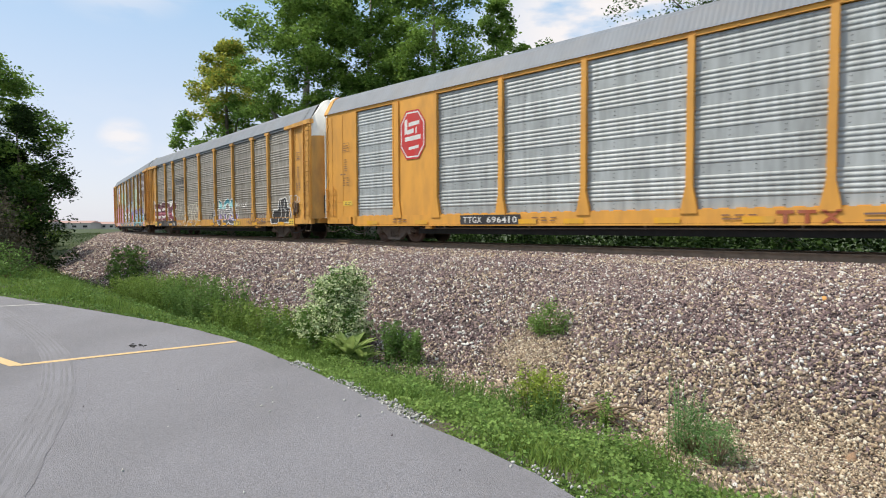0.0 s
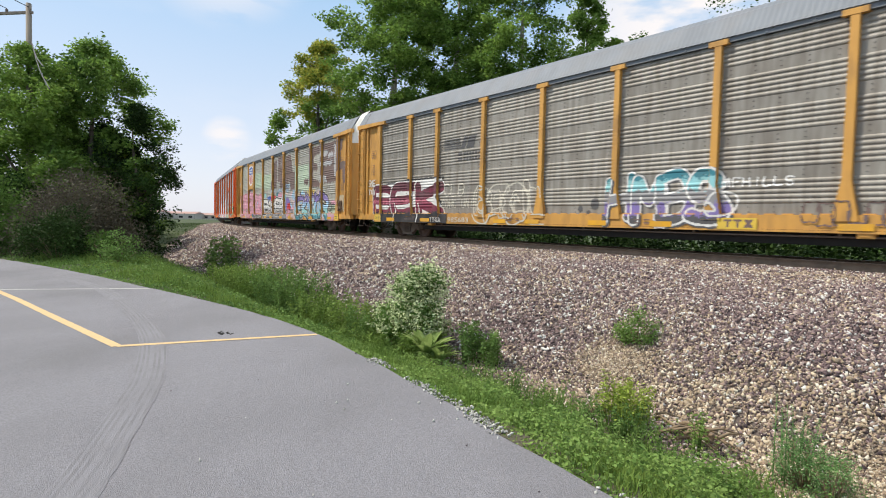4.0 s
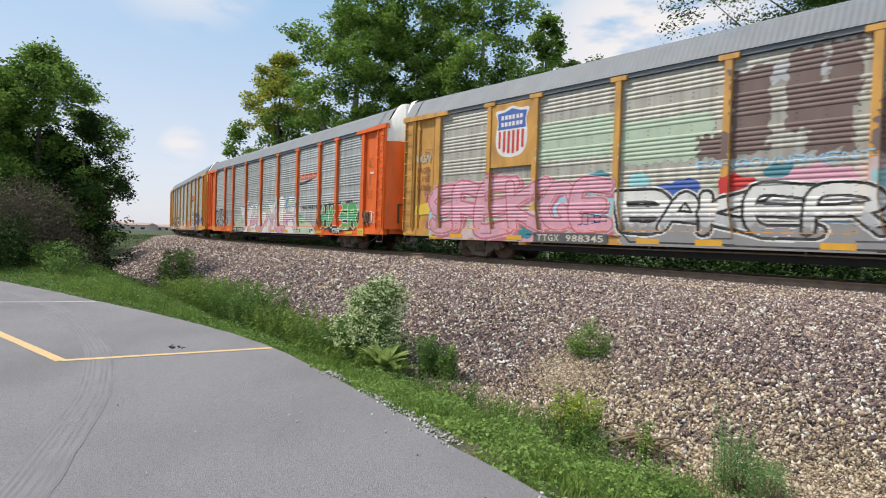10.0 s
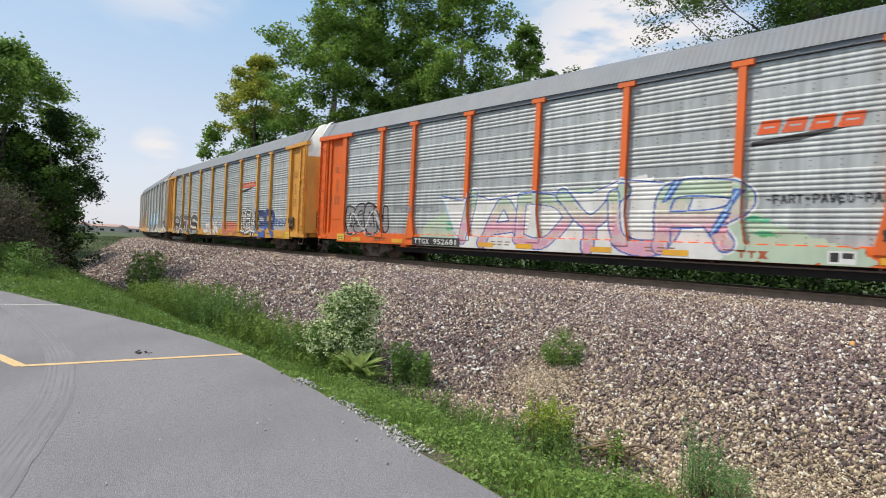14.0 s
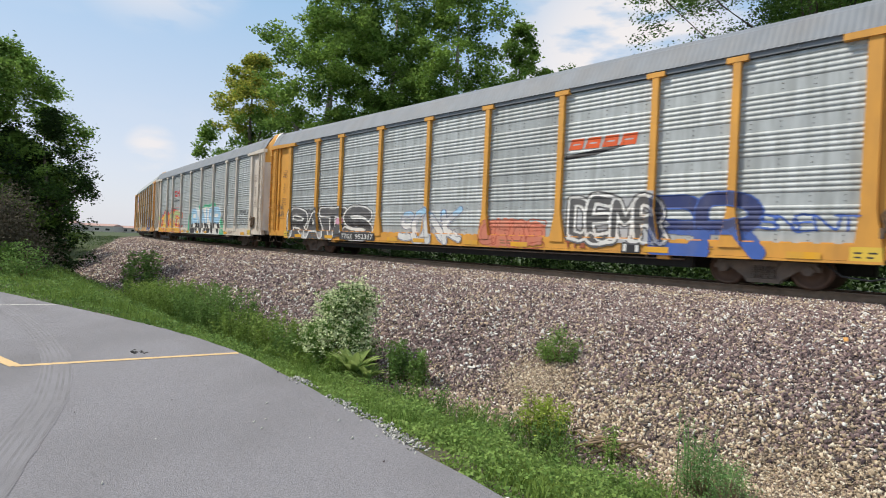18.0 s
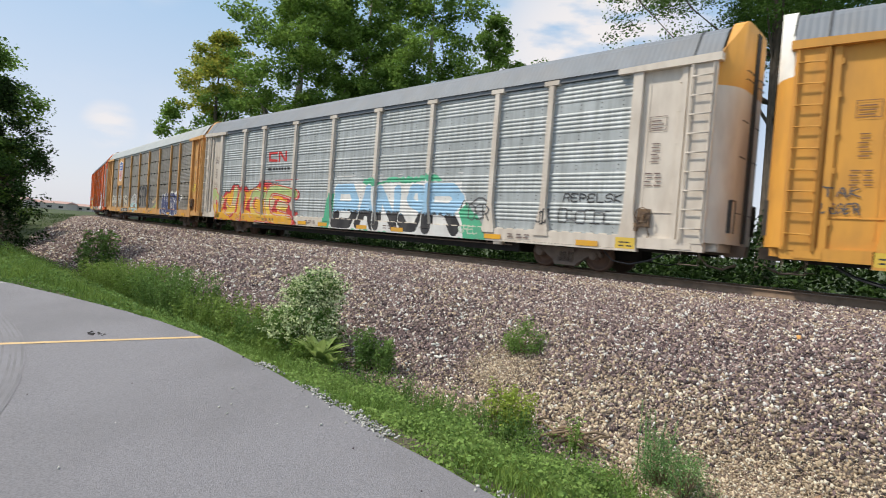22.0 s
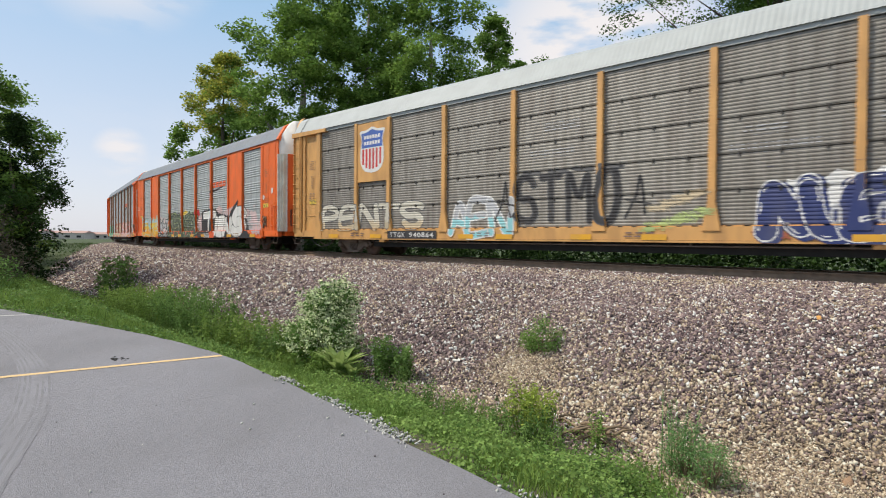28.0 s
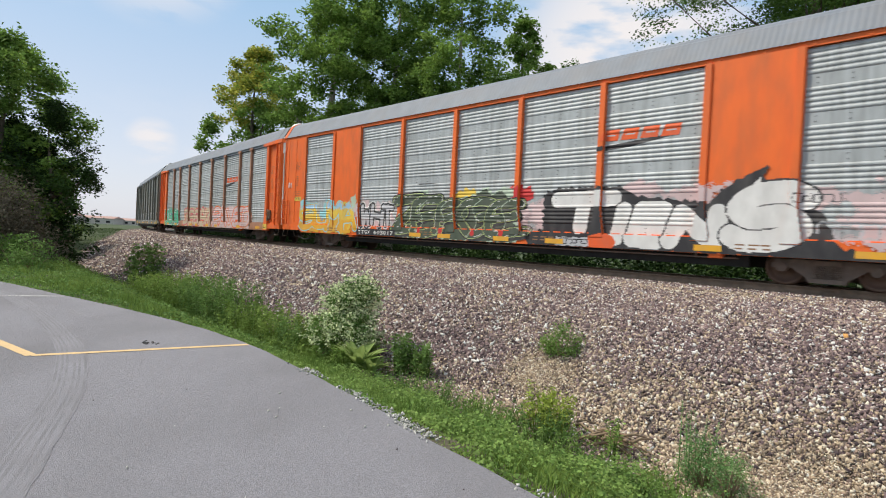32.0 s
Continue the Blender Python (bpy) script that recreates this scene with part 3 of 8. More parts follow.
def end_doors(bm, sign, mi_top=1):
    """One leaf of the bulging end door."""
    n = 10
    cols = []
    for i in range(n + 1):
        y = -1.45 + 1.43 * (i / n) ** 1.6
        x = CORNER + 0.01 + DOOR * (1 - abs(y / 1.45) ** 4.5)
        ztop = Z_EAVE + min(0.9 + 0.02 * (1 + y), 0.06 + (1.45 + y) * 1.55)
        cols.append([bm.verts.new((x, y, z)) for z in (Z_SILL - 0.06, 1.9, 3.15, 4.72, 4.74, ztop)])
    for i in range(n):
        for j in range(5):
            f = bm.faces.new((cols[i][j], cols[i + 1][j], cols[i + 1][j + 1], cols[i][j + 1]))
            f.material_index = mi_top if j >= 4 else 0
            f.smooth = True
    inner = [bm.verts.new((CORNER + 0.12, c[5].co.y, c[5].co.z)) for c in cols]
    for i in range(n):
        f = bm.faces.new((cols[i][5], cols[i + 1][5], inner[i + 1], inner[i]))
        f.material_index = mi_top
    for y in (-0.04, -0.10):
        box(bm, CORNER + 0.28, CORNER + DOOR + 0.05, y - 0.025, y + 0.02, Z_SILL, Z_EAVE + 0.8, 2)
    for z in (1.75, 3.12, 4.0):
        box(bm, CORNER + 0.28, CORNER + DOOR + 0.02, -0.70, -0.3, z, z + 0.02, 2)
    for y in (-1.0, -0.72):
        box(bm, CORNER + 0.20, CORNER + DOOR + 0.015, y - 0.012, y + 0.012, 1.25, 2.05, 2)
    box(bm, CORNER + 0.20, CORNER + DOOR + 0.015, -1.0, -0.72, 2.03, 2.055, 2)
    for z in (5.0, 5.2):
        tube(bm, [(CORNER + 0.28, -0.7, z), (CORNER + DOOR + 0.04, -0.7, z), (CORNER + DOOR + 0.05, -0.25, z), (CORNER + 0.28, -0.25, z)], 0.012, 5, 2)


def end_panel(bm):
    """The recessed plate beside the end doors, with its end post, middle post and hinges."""
    box(bm, END_POST + 0.10, CORNER - 0.50, -1.40, -1.36, Z_SILL - 0.02, Z_TOP + 0.02)
    prism(bm, [(END_POST - 0.3, Z_SILL0), (END_POST + 0.3, Z_SILL0), (END_POST + 0.24, Z_SILL + 0.1), (END_POST + 0.14, Z_SILL + 0.7), (END_POST + 0.13, Z_TOP), (END_POST - 0.13, Z_TOP), (END_POST - 0.14, Z_SILL + 0.7), (END_POST - 0.2, Z_SILL + 0.1)], -1.525, -1.36)
    box(bm, CORNER - 0.80, CORNER - 0.66, -1.47, -1.40, Z_SILL - 0.02, Z_TOP)
    box(bm, END_POST + 0.30, END_POST + 0.325, -1.412, -1.40, Z_SILL + 0.2, Z_TOP - 0.1)
    box(bm, END_POST + 0.14, CORNER - 0.80, -1.42, -1.40, Z_SILL + 0.62, Z_SILL + 0.645)
    for z in (1.5, 1.9, 2.6, 3.4, 4.2, 4.9):
        box(bm, CORNER - 0.845, CORNER - 0.80, -1.46, -1.40, z, z + 0.12)


def end_column(bm):
    """The proud corner plate that carries the ladder, a dark slit behind it."""
    x0, x1 = CORNER - 0.60, CORNER + 0.03
    section = [(x0, -1.40), (x0, -1.53), (x0 + 0.05, -1.53), (x0 + 0.05, -1.50), (x1 - 0.06, -1.50), (x1 - 0.06, -1.53), (x1, -1.53), (x1, -1.40), (x1 - 0.06, -1.46), (x0 + 0.05, -1.46)]
    low = [bm.verts.new((x, y, Z_SILL - 0.10)) for x, y in section]
    top = [bm.verts.new((x, y, Z_TOP + 0.02)) for x, y in section]
    for i in range(len(section)):
        j = (i + 1) % len(section)
        bm.faces.new((low[i], low[j], top[j], top[i]))
    bm.faces.new(top)
    bm.faces.new(low[::-1])


def end_sill(bm):
    """The side sill carried on to the corner, with its step box."""
    box(bm, END_POST + 0.301, CORNER + 0.02, -1.485, -1.30, Z_SILL0 + 0.10, Z_SILL - 0.021)
    box(bm, CORNER - 0.75, CORNER - 0.25, -1.50, -1.485, Z_SILL0 + 0.14, Z_SILL0 + 0.30)
    box(bm, CORNER - 0.2, CORNER + 0.25, -1.20, 0.0, Z_SILL0 + 0.14, Z_SILL - 0.06)


def hand_brake(bm):
    """A hand brake on the end panel: bracket, wheel and chain box."""
    x, z = END_POST + 0.42, Z_SILL + 0.55
    box(bm, x - 0.16, x + 0.16, -1.50, -1.42, z - 0.30, z + 0.16)
    box(bm, x - 0.22, x - 0.14, -1.53, -1.42, z - 0.42, z - 0.2)
    tube(bm, [(x, -1.58, z), (x, -1.48, z)], 0.06, 10)
    ring = [(x + 0.19 * math.cos(a * 0.5236), -1.575, z + 0.19 * math.sin(a * 0.5236)) for a in range(13)]
    tube(bm, ring, 0.014, 5)
    for a in range(4):
        tube(bm, [(x, -1.575, z), (x + 0.19 * math.cos(a * 1.5708 + 0.5), -1.575, z + 0.19 * math.sin(a * 1.5708 + 0.5))], 0.011, 5)
    tube(bm, [(x + 0.1, -1.47, z - 0.3), (x + 0.16, -1.46, z - 0.5), (x + 0.12, -1.46, Z_SILL - 0.02)], 0.016, 5)


def brake_pipe(bm):
    """A thin pipe slung under the side sill, with its hangers."""
    tube(bm, [(-8.2, -1.36, 0.56), (-4.0, -1.37, 0.55), (0.0, -1.36, 0.56), (4.0, -1.37, 0.55), (8.2, -1.36, 0.56)], 0.022, 6)
    for x in (-7.0, -3.4, 0.3, 3.9, 7.2):
        box(bm, x - 0.02, x + 0.02, -1.38, -1.34, 0.53, Z_SILL0 + 0.02)


def jacking_pad(bm):
    box(bm, -0.16, 0.16, -1.47, -1.20, Z_SILL0 - 0.10, Z_SILL0 + 0.002)
    box(bm, -0.11, 0.11, -1.49, -1.47, Z_SILL0 - 0.07, Z_SILL0 + 0.05)


def air_hose(bm):
    """A slack rubber hose that hangs below the corner."""
    tube(bm, [(11.2, -1.25, 0.62), (11.5, -1.28, 0.36), (12.0, -1.30, 0.30), (12.5, -1.27, 0.44), (12.9, -1.2, 0.66)], 0.022, 6)


def roof_seam(bm):
    """The dark lap joint across the roof near its end."""
    half_ys = [(-1.53, 0.0), (-1.50, 0.06), (-1.18, 0.61), (-1.08, 0.71), (-0.93, 0.80), (-0.6, 0.89), (0.0, 0.94)]
    ys = half_ys + [(-y, z) for y, z in half_ys[-2::-1]]
    rows = [[bm.verts.new((x, y, Z_EAVE + z + 0.012)) for y, z in ys] for x in (CORNER - 0.56, CORNER - 0.52)]
    for j in range(len(ys) - 1):
        bm.faces.new((rows[0][j], rows[1][j], rows[1][j + 1], rows[0][j + 1]))


def flat_end(bm):
    """A flush plate from the last screen to the corner, with seams and hinges."""
    box(bm, END_POST - 0.13, END_POST + 0.14, -1.50, -1.36, Z_SILL0 + 0.06, Z_TOP + 0.03)
    box(bm, END_POST + 0.14, CORNER, -1.47, -1.40, Z_SILL - 0.02, Z_TOP + 0.03)
    for x in (END_POST + 0.82, CORNER - 0.36):
        box(bm, x - 0.02, x + 0.02, -1.484, -1.47, Z_SILL + 0.1, Z_TOP - 0.02)
    box(bm, END_POST + 0.14, CORNER - 0.38, -1.482, -1.47, Z_SILL + 0.62, Z_SILL + 0.64)
    box(bm, CORNER - 0.05, CORNER + 0.02, -1.50, -1.40, Z_SILL - 0.10, Z_TOP + 0.03)
    for z in (1.5, 2.6, 3.4, 4.2, 4.9):
        box(bm, CORNER - 0.11, CORNER - 0.05, -1.50, -1.47, z, z + 0.12)


def roof_arch(bm):
    """The painted edge round the roof's end."""
    half_ys = [(-1.535, -0.01), (-1.51, 0.06), (-1.19, 0.62), (-1.09, 0.72), (-0.93, 0.81), (-0.6, 0.90), (0.0, 0.95)]
    ys = half_ys + [(-y, z) for y, z in half_ys[-2::-1]]
    rows = [[bm.verts.new((x, y * k, Z_EAVE + z - d)) for y, z in ys] for x, k, d in ((CORNER - 0.14, 0.99, 0.02), (CORNER - 0.13, 1.0, 0.0), (CORNER + 0.12, 1.0, 0.0), (CORNER + 0.12, 0.93, 0.09))]
    for a, b in zip(rows, rows[1:]):
        for j in range(len(ys) - 1):
            bm.faces.new((a[j], b[j], b[j + 1], a[j + 1]))


def cap_beam(bm):
    prism(bm, [(END_POST - 0.55, Z_TOP - 0.02), (CORNER + 0.12, Z_TOP - 0.02), (CORNER + 0.12, Z_EAVE + 0.02), (CORNER - 0.35, Z_EAVE + 0.02), (END_POST - 0.55, Z_TOP + 0.12)], -1.57, -1.34)


def ladder(bm, top=Z_TOP - 0.05, x0=CORNER - 0.52, x1=CORNER - 0.04):
    for x in (x0, x1):
        box(bm, x - 0.012, x + 0.012, -1.58, -1.54, Z_SILL - 0.02, top)
    z = Z_SILL + 0.25
    while z < top:
        tube(bm, [(x0, -1.49, z), (x0, -1.60, z), (x1, -1.60, z), (x1, -1.49, z)], 0.017, 6)
        z += 0.46


def short_ladder(bm):
    ladder(bm, 2.3)


def stirrup(bm):
    x0, x1 = CORNER - 0.5, CORNER - 0.05
    tube(bm, [(x0, -1.44, Z_SILL0 + 0.12), (x0, -1.50, 0.42), (x1, -1.50, 0.42), (x1, -1.44, Z_SILL0 + 0.12)], 0.018, 6)


def sill(bm):
    box(bm, -END_POST, END_POST, -1.50, -1.30, Z_SILL0 + 0.06, Z_SILL)
    box(bm, -END_POST, END_POST, -1.515, -1.30, Z_SILL0, Z_SILL0 + 0.055)
    for i in range(60):
        x = -11.5 + i * 0.39
        box(bm, x, x + 0.24, -1.44, -1.36, Z_SILL, Z_SILL + 0.03)


def top_chord(bm):
    box(bm, -CORNER, CORNER, -1.47, -1.32, Z_TOP + 0.02, Z_EAVE + 0.01)
    for i in range(26):
        x = -12.5 + i
        box(bm, x, x + 0.06, -1.485, -1.46, Z_TOP + 0.04, Z_TOP + 0.12)


def deck(bm):
    box(bm, -13.5, 13.5, -1.3, 1.3, 0.86, 1.0)
    box(bm, -11.9, 11.9, -0.35, 0.35, 0.36, 0.86)
    box(bm, -8.4, 8.4, -1.28, -1.16, 0.36, 0.86)
    box(bm, -8.4, 8.4, 1.16, 1.28, 0.36, 0.86)
    for x in (-7, -3.5, 0, 3.5, 7):
        box(bm, x - 0.08, x + 0.08, -1.28, 1.28, 0.5, 0.86)
    box(bm, -13.4, 13.4, -1.25, 1.25, 0.66, 0.9)


def inner_deck(bm):
    box(bm, -13.1, 13.1, -1.3, 1.3, 0.0, 0.06)


def door_post(bm):
    """A folded pale strip down the corner of the end door."""
    rows = []
    for x, y in ((CORNER + 0.02, -1.47), (CORNER + 0.03, -1.54), (CORNER + 0.09, -1.54), (CORNER + 0.11, -1.45), (CORNER + 0.19, -1.46), (CORNER + 0.22, -1.36), (CORNER + 0.31, -1.37), (CORNER + 0.34, -1.24), (CORNER + 0.39, -1.18)):
        rows.append([bm.verts.new((x, y, z)) for z in (Z_SILL - 0.05, 3.0, 4.73)])
    for a, b in zip(rows, rows[1:]):
        for j in range(2):
            bm.faces.new((a[j], b[j], b[j + 1], a[j + 1]))


def coupler(bm):
    box(bm, 13.3, 14.25, -0.09, 0.09, 0.72, 0.94)
    prism(bm, [(13.95, 0.68), (14.42, 0.70), (14.45, 0.98), (13.95, 0.98)], -0.16, 0.13)
    tube(bm, [(13.4, -0.5, 0.72), (13.7, -0.52, 0.42), (14.0, -0.35, 0.36), (14.25, -0.2, 0.5)], 0.028, 6)
    tube(bm, [(13.35, -1.3, 0.98), (13.35, 1.3, 0.98)], 0.02, 6)
    tube(bm, [(13.38, -1.35, 0.88), (13.75, -1.2, 0.78), (13.95, -0.3, 0.86)], 0.022, 6)


def wheelset(bm):
    """Two flanged wheels on an axle, turning about y."""
    for sg in (-1, 1):
        prof = [(0.66, 0.10), (0.66, 0.34), (0.70, 0.36), (0.685, 0.45), (0.715, 0.45), (0.73, 0.425), (0.82, 0.418), (0.825, 0.35), (0.76, 0.33), (0.745, 0.18), (0.80, 0.15), (0.80, 0.06)]
        n = 28
        rings = [[bm.verts.new((r * math.cos(6.28319 * i / n), sg * y, r * math.sin(6.28319 * i / n))) for y, r in prof] for i in range(n)]
        for i in range(n):
            a, b = rings[i], rings[(i + 1) % n]
            for j in range(len(prof) - 1):
                bm.faces.new((a[j], a[j + 1], b[j + 1], b[j]) if sg < 0 else (a[j + 1], a[j], b[j], b[j + 1])).smooth = True
        for i in range(6):
            a = i * 1.0472
            box(bm, 0.10 * math.cos(a) - 0.015, 0.10 * math.cos(a) + 0.015, sg * 0.80, sg * 0.83, 0.10 * math.sin(a) - 0.015, 0.10 * math.sin(a) + 0.015)
    tube(bm, [(0, -1.02, 0), (0, 1.02, 0)], 0.08, 12)


def side_frame(bm):
    """Cast frame on one side of a bogie, at y = -1.0."""
    up = [(-1.12, 0.50), (-0.92, 0.60), (-0.5, 0.62), (0.5, 0.62), (0.92, 0.60), (1.12, 0.50), (1.12, 0.40), (0.72, 0.42), (0.40, 0.20), (0.28, 0.15), (-0.28, 0.15), (-0.40, 0.20), (-0.72, 0.42), (-1.12, 0.40)]
    prism(bm, up, -1.06, -0.92)
    prism(bm, [(-0.34, 0.10), (0.34, 0.10), (0.40, 0.20), (-0.40, 0.20)], -1.12, -0.90)
    for x in (-0.20, -0.07, 0.07, 0.20):
        for i in range(6):
            z = 0.22 + i * 0.05
            tube(bm, [(x, -1.09, z), (x, -1.09, z + 0.026)], 0.055, 8)
    prism(bm, [(-0.30, 0.50), (0.30, 0.50), (0.27, 0.60), (-0.27, 0.60)], -1.14, -0.88)
    for x in (-0.89, 0.89):
        tube(bm, [(x, -1.16, 0.43), (x, -0.90, 0.43)], 0.115, 12)
        tube(bm, [(x, -1.18, 0.43), (x, -1.15, 0.43)], 0.075, 10)
        box(bm, x - 0.16, x + 0.16, -1.08, -0.9, 0.52, 0.60)


def bolster(bm):
    box(bm, -0.22, 0.22, -0.95, 0.95, 0.40, 0.62)
    tube(bm, [(-0.55, -0.7, 0.42), (-0.55, 0.7, 0.42)], 0.05, 6)
    tube(bm, [(0.55, -0.7, 0.42), (0.55, 0.7, 0.42)], 0.05, 6)


WHEELS, CARS = [], []


car_plates = {}


def make_car(k, label, frame_m, screen_m, roof_m, top_m, style="tee", screen="ribbed", plates=(), end_m=None):
    """An enclosed car carrier: frame, screens, roof, doors, ladders, bogies."""
    car = tagged(new("autorack_car"), label, "railway car", "cars of the freight train")
    car["screen"], car["posts"] = screen, style
    car_plates[car.name] = list(plates)
    flush = style == "plain" and bool(plates)
    car["flush"] = int(flush)
    end_m = end_m or frame_m
    for side in (0, 1):
        turn = Matrix.Rotation(math.pi * side, 4, "Z")
        edges = [-END_POST + 0.10, *POSTS, END_POST - 0.10]
        for a, b in zip(edges, edges[1:]):
            me = screen_mesh(b - a, screen)
            dressed("side_screen", me, car, [screen_m, M_BOLT], turn @ Matrix.Translation((a, SCREEN_Y, 0)))
        for p in POSTS:
            me = keep("post_tee", post_tee) if style == "tee" else keep("post_plain", post_plain)
            dressed("post", me, car, [frame_m], turn @ Matrix.Translation((p, 0, 0)))
        dressed("side_sill", keep("side_sill", sill), car, [frame_m], turn)
        dressed("top_chord", keep("top_chord", top_chord), car, [frame_m if style == "plain" and screen == "ribbed" else roof_m], turn)
        for mirror in (1, -1):
            mm = turn @ Matrix.Diagonal((mirror, 1, 1, 1))
            if flush:
                dressed("end_panel", keep("flat_end", flat_end), car, [end_m], mm)
                dressed("roof_arch", keep("roof_arch", roof_arch), car, [end_m], mm) if side == 0 else None
            else:
                dressed("end_panel", keep("end_panel", end_panel), car, [end_m], mm)
                dressed("cap_beam", keep("cap_beam", cap_beam), car, [end_m], mm)
                dressed("end_column", keep("end_column", end_column), car, [end_m], mm)
            dressed("end_sill", keep("end_sill", end_sill), car, [end_m], mm)
            dressed("air_hose", keep("air_hose", air_hose), car, [M_WIRE], mm)
            dressed("roof_seam", keep("roof_seam", roof_seam), car, [M_SEAM], mm) if side == 0 and not flush else None
            lad = keep("ladder", ladder) if style == "tee" or screen == "fine" else keep("short_ladder", short_ladder)
            dressed("ladder", lad, car, [end_m], mm)
            dressed("stirrup_step", keep("stirrup", stirrup), car, [M_STEEL], mm)
            dressed("end_door", keep("end_door", lambda bm: end_doors(bm, 1)), car, [end_m, top_m, M_BOLT], mm, "bulging end door with a pale top")
        dressed("coupler", keep("coupler", coupler), car, [M_STEEL], turn)
        dressed("hand_brake", keep("hand_brake", hand_brake), car, [M_BRAKE], turn, "worn hand brake gear")
        dressed("brake_pipe", keep("brake_pipe", brake_pipe), car, [M_STEEL], turn)
        for x in (-7.7, 7.7):
            dressed("jacking_pad", keep("jacking_pad", jacking_pad), car, [end_m], turn @ Matrix.Translation((x, 0, 0)))
    for a, b in plates:
        bm = bmesh.new()
        box(bm, a, b, -1.48, -1.40, Z_SILL - 0.02, Z_TOP + 0.05)
        for x in (a + 0.06, b - 0.06):
            box(bm, x - 0.02, x + 0.02, -1.495, -1.48, Z_SILL + 0.3, Z_TOP)
        for i in range(8):
            for x in (a + 0.18, (a + b) / 2, b - 0.18):
                z = Z_SILL + 0.4 + i * 0.5
                box(bm, x - 0.012, x + 0.012, -1.488, -1.48, z - 0.012, z + 0.012)
        part("side_plate", bm, frame_m, car)
    if flush:
        for mirror in (1, -1):
            dressed("door_post", keep("door_post", door_post), car, [M_DOOR_POST], Matrix.Diagonal((mirror, 1, 1, 1)), "pale galvanised door edge")
    dressed("roof", keep("roof", roof_shape), car, [roof_m], None, "ribbed sheet-metal roof")
    dressed("underframe", keep("underframe", deck), car, [M_UNDER])
    for z in (2.7, 4.0):
        dressed("inner_deck", keep("inner_deck", inner_deck), car, [M_UNDER], Matrix.Translation((0, 0, z)))
    for e in (-1, 1):
        bogie = new("bogie")
        bogie.parent = car
        bogie.location = (9.95 * e, 0, 0)
        dressed("bolster", keep("bolster", bolster), bogie, [M_STEEL])
        for side in (0, 1):
            dressed("side_frame", keep("side_frame", side_frame), bogie, [M_STEEL], Matrix.Rotation(math.pi * side, 4, "Z"))
        for x in (-0.89, 0.89):
            w = dressed("wheelset", keep("wheelset", wheelset), bogie, [M_WHEEL])
            WHEELS.append((w, x))
    CARS.append((car, k))
    return car


def frame_paint(name, col, col2, rust=0.25):
    return mat(name, col, col2, rough=0.62, scale=3.0, amount=0.45, stretch=(1, 1, 0.35), bump=0.08, bump_scale=50, dirt=(0.19, 0.105, 0.05), dirt_amount=rust, dirt_scale=2.2, dirt_stretch=(1.3, 1, 0.4), rand=0.05)


def screen_paint(name, col, col2, dirt, amount):
    return mat(name, col, col2, rough=0.55, metal=0.12, scale=3.0, amount=0.7, stretch=(2.5, 1, 0.5), bump=0.06, bump_scale=40, dirt=dirt, dirt_amount=amount, dirt_scale=1.8, dirt_stretch=(3.0, 1, 0.35), rand=0.10)


M_DOOR_POST = mat("door_post_metal", (0.62, 0.64, 0.58), (0.42, 0.43, 0.38), rough=0.55, metal=0.1, scale=3.0, dirt=(0.3, 0.14, 0.08), dirt_amount=0.4)
M_SEAM = mat("roof_seam", (0.06, 0.065, 0.07), (0.04, 0.042, 0.045), rough=0.8)
M_BRAKE = mat("brake_gear", (0.20, 0.13, 0.075), (0.08, 0.06, 0.05), rough=0.85, scale=9.0, amount=0.9)
M_BOLT = mat("bolt_dark", (0.05, 0.045, 0.04), rough=0.8)
YELLOW = frame_paint("yellow_frame", (0.70, 0.34, 0.055), (0.58, 0.28, 0.05))
YELLOW_OLD = frame_paint("yellow_frame_old", (0.64, 0.335, 0.07), (0.47, 0.25, 0.065), 0.5)
YELLOW_FADED = frame_paint("yellow_frame_faded", (0.66, 0.36, 0.12), (0.54, 0.29, 0.11), 0.35)
ORANGE = frame_paint("orange_frame", (0.80, 0.14, 0.014), (0.62, 0.11, 0.018))
ORANGE_DULL = frame_paint("orange_frame_dull", (0.40, 0.19, 0.11), (0.31, 0.17, 0.11), 0.4)
WHITE = frame_paint("white_frame", (0.66, 0.60, 0.52), (0.50, 0.45, 0.39), 0.25)
GREYGREEN = frame_paint("dark_frame", (0.15, 0.155, 0.13), (0.10, 0.10, 0.09), 0.3)
SCREEN = screen_paint("grey_screen", (0.425, 0.46, 0.468), (0.315, 0.34, 0.347), (0.21, 0.225, 0.22), 0.6)
SCREEN_BROWN = screen_paint("weathered_screen", (0.33, 0.315, 0.28), (0.23, 0.215, 0.185), (0.15, 0.125, 0.10), 0.65)
SCREEN_SLAT = screen_paint("slatted_screen", (0.265, 0.25, 0.22), (0.18, 0.168, 0.148), (0.12, 0.10, 0.085), 0.65)
SCREEN_PALE = screen_paint("pale_screen", (0.45, 0.45, 0.40), (0.33, 0.32, 0.28), (0.22, 0.19, 0.16), 0.5)
SCREEN_DARK = screen_paint("dark_screen", (0.20, 0.21, 0.19), (0.13, 0.135, 0.12), (0.10, 0.09, 0.08), 0.5)
ROOF = mat("roof_metal", (0.18, 0.206, 0.238), (0.135, 0.155, 0.18), rough=0.65, scale=2.0, amount=0.6, stretch=(1, 1, 0.4), dirt=(0.20, 0.19, 0.18), dirt_amount=0.35)
ROOF_PALE = mat("roof_pale", (0.36, 0.39, 0.39), (0.29, 0.31, 0.31), rough=0.6, scale=2.0, amount=0.6)
DOOR_WHITE = mat("door_white", (0.82, 0.82, 0.78), (0.68, 0.67, 0.62), rough=0.6, scale=3.0, amount=0.6)

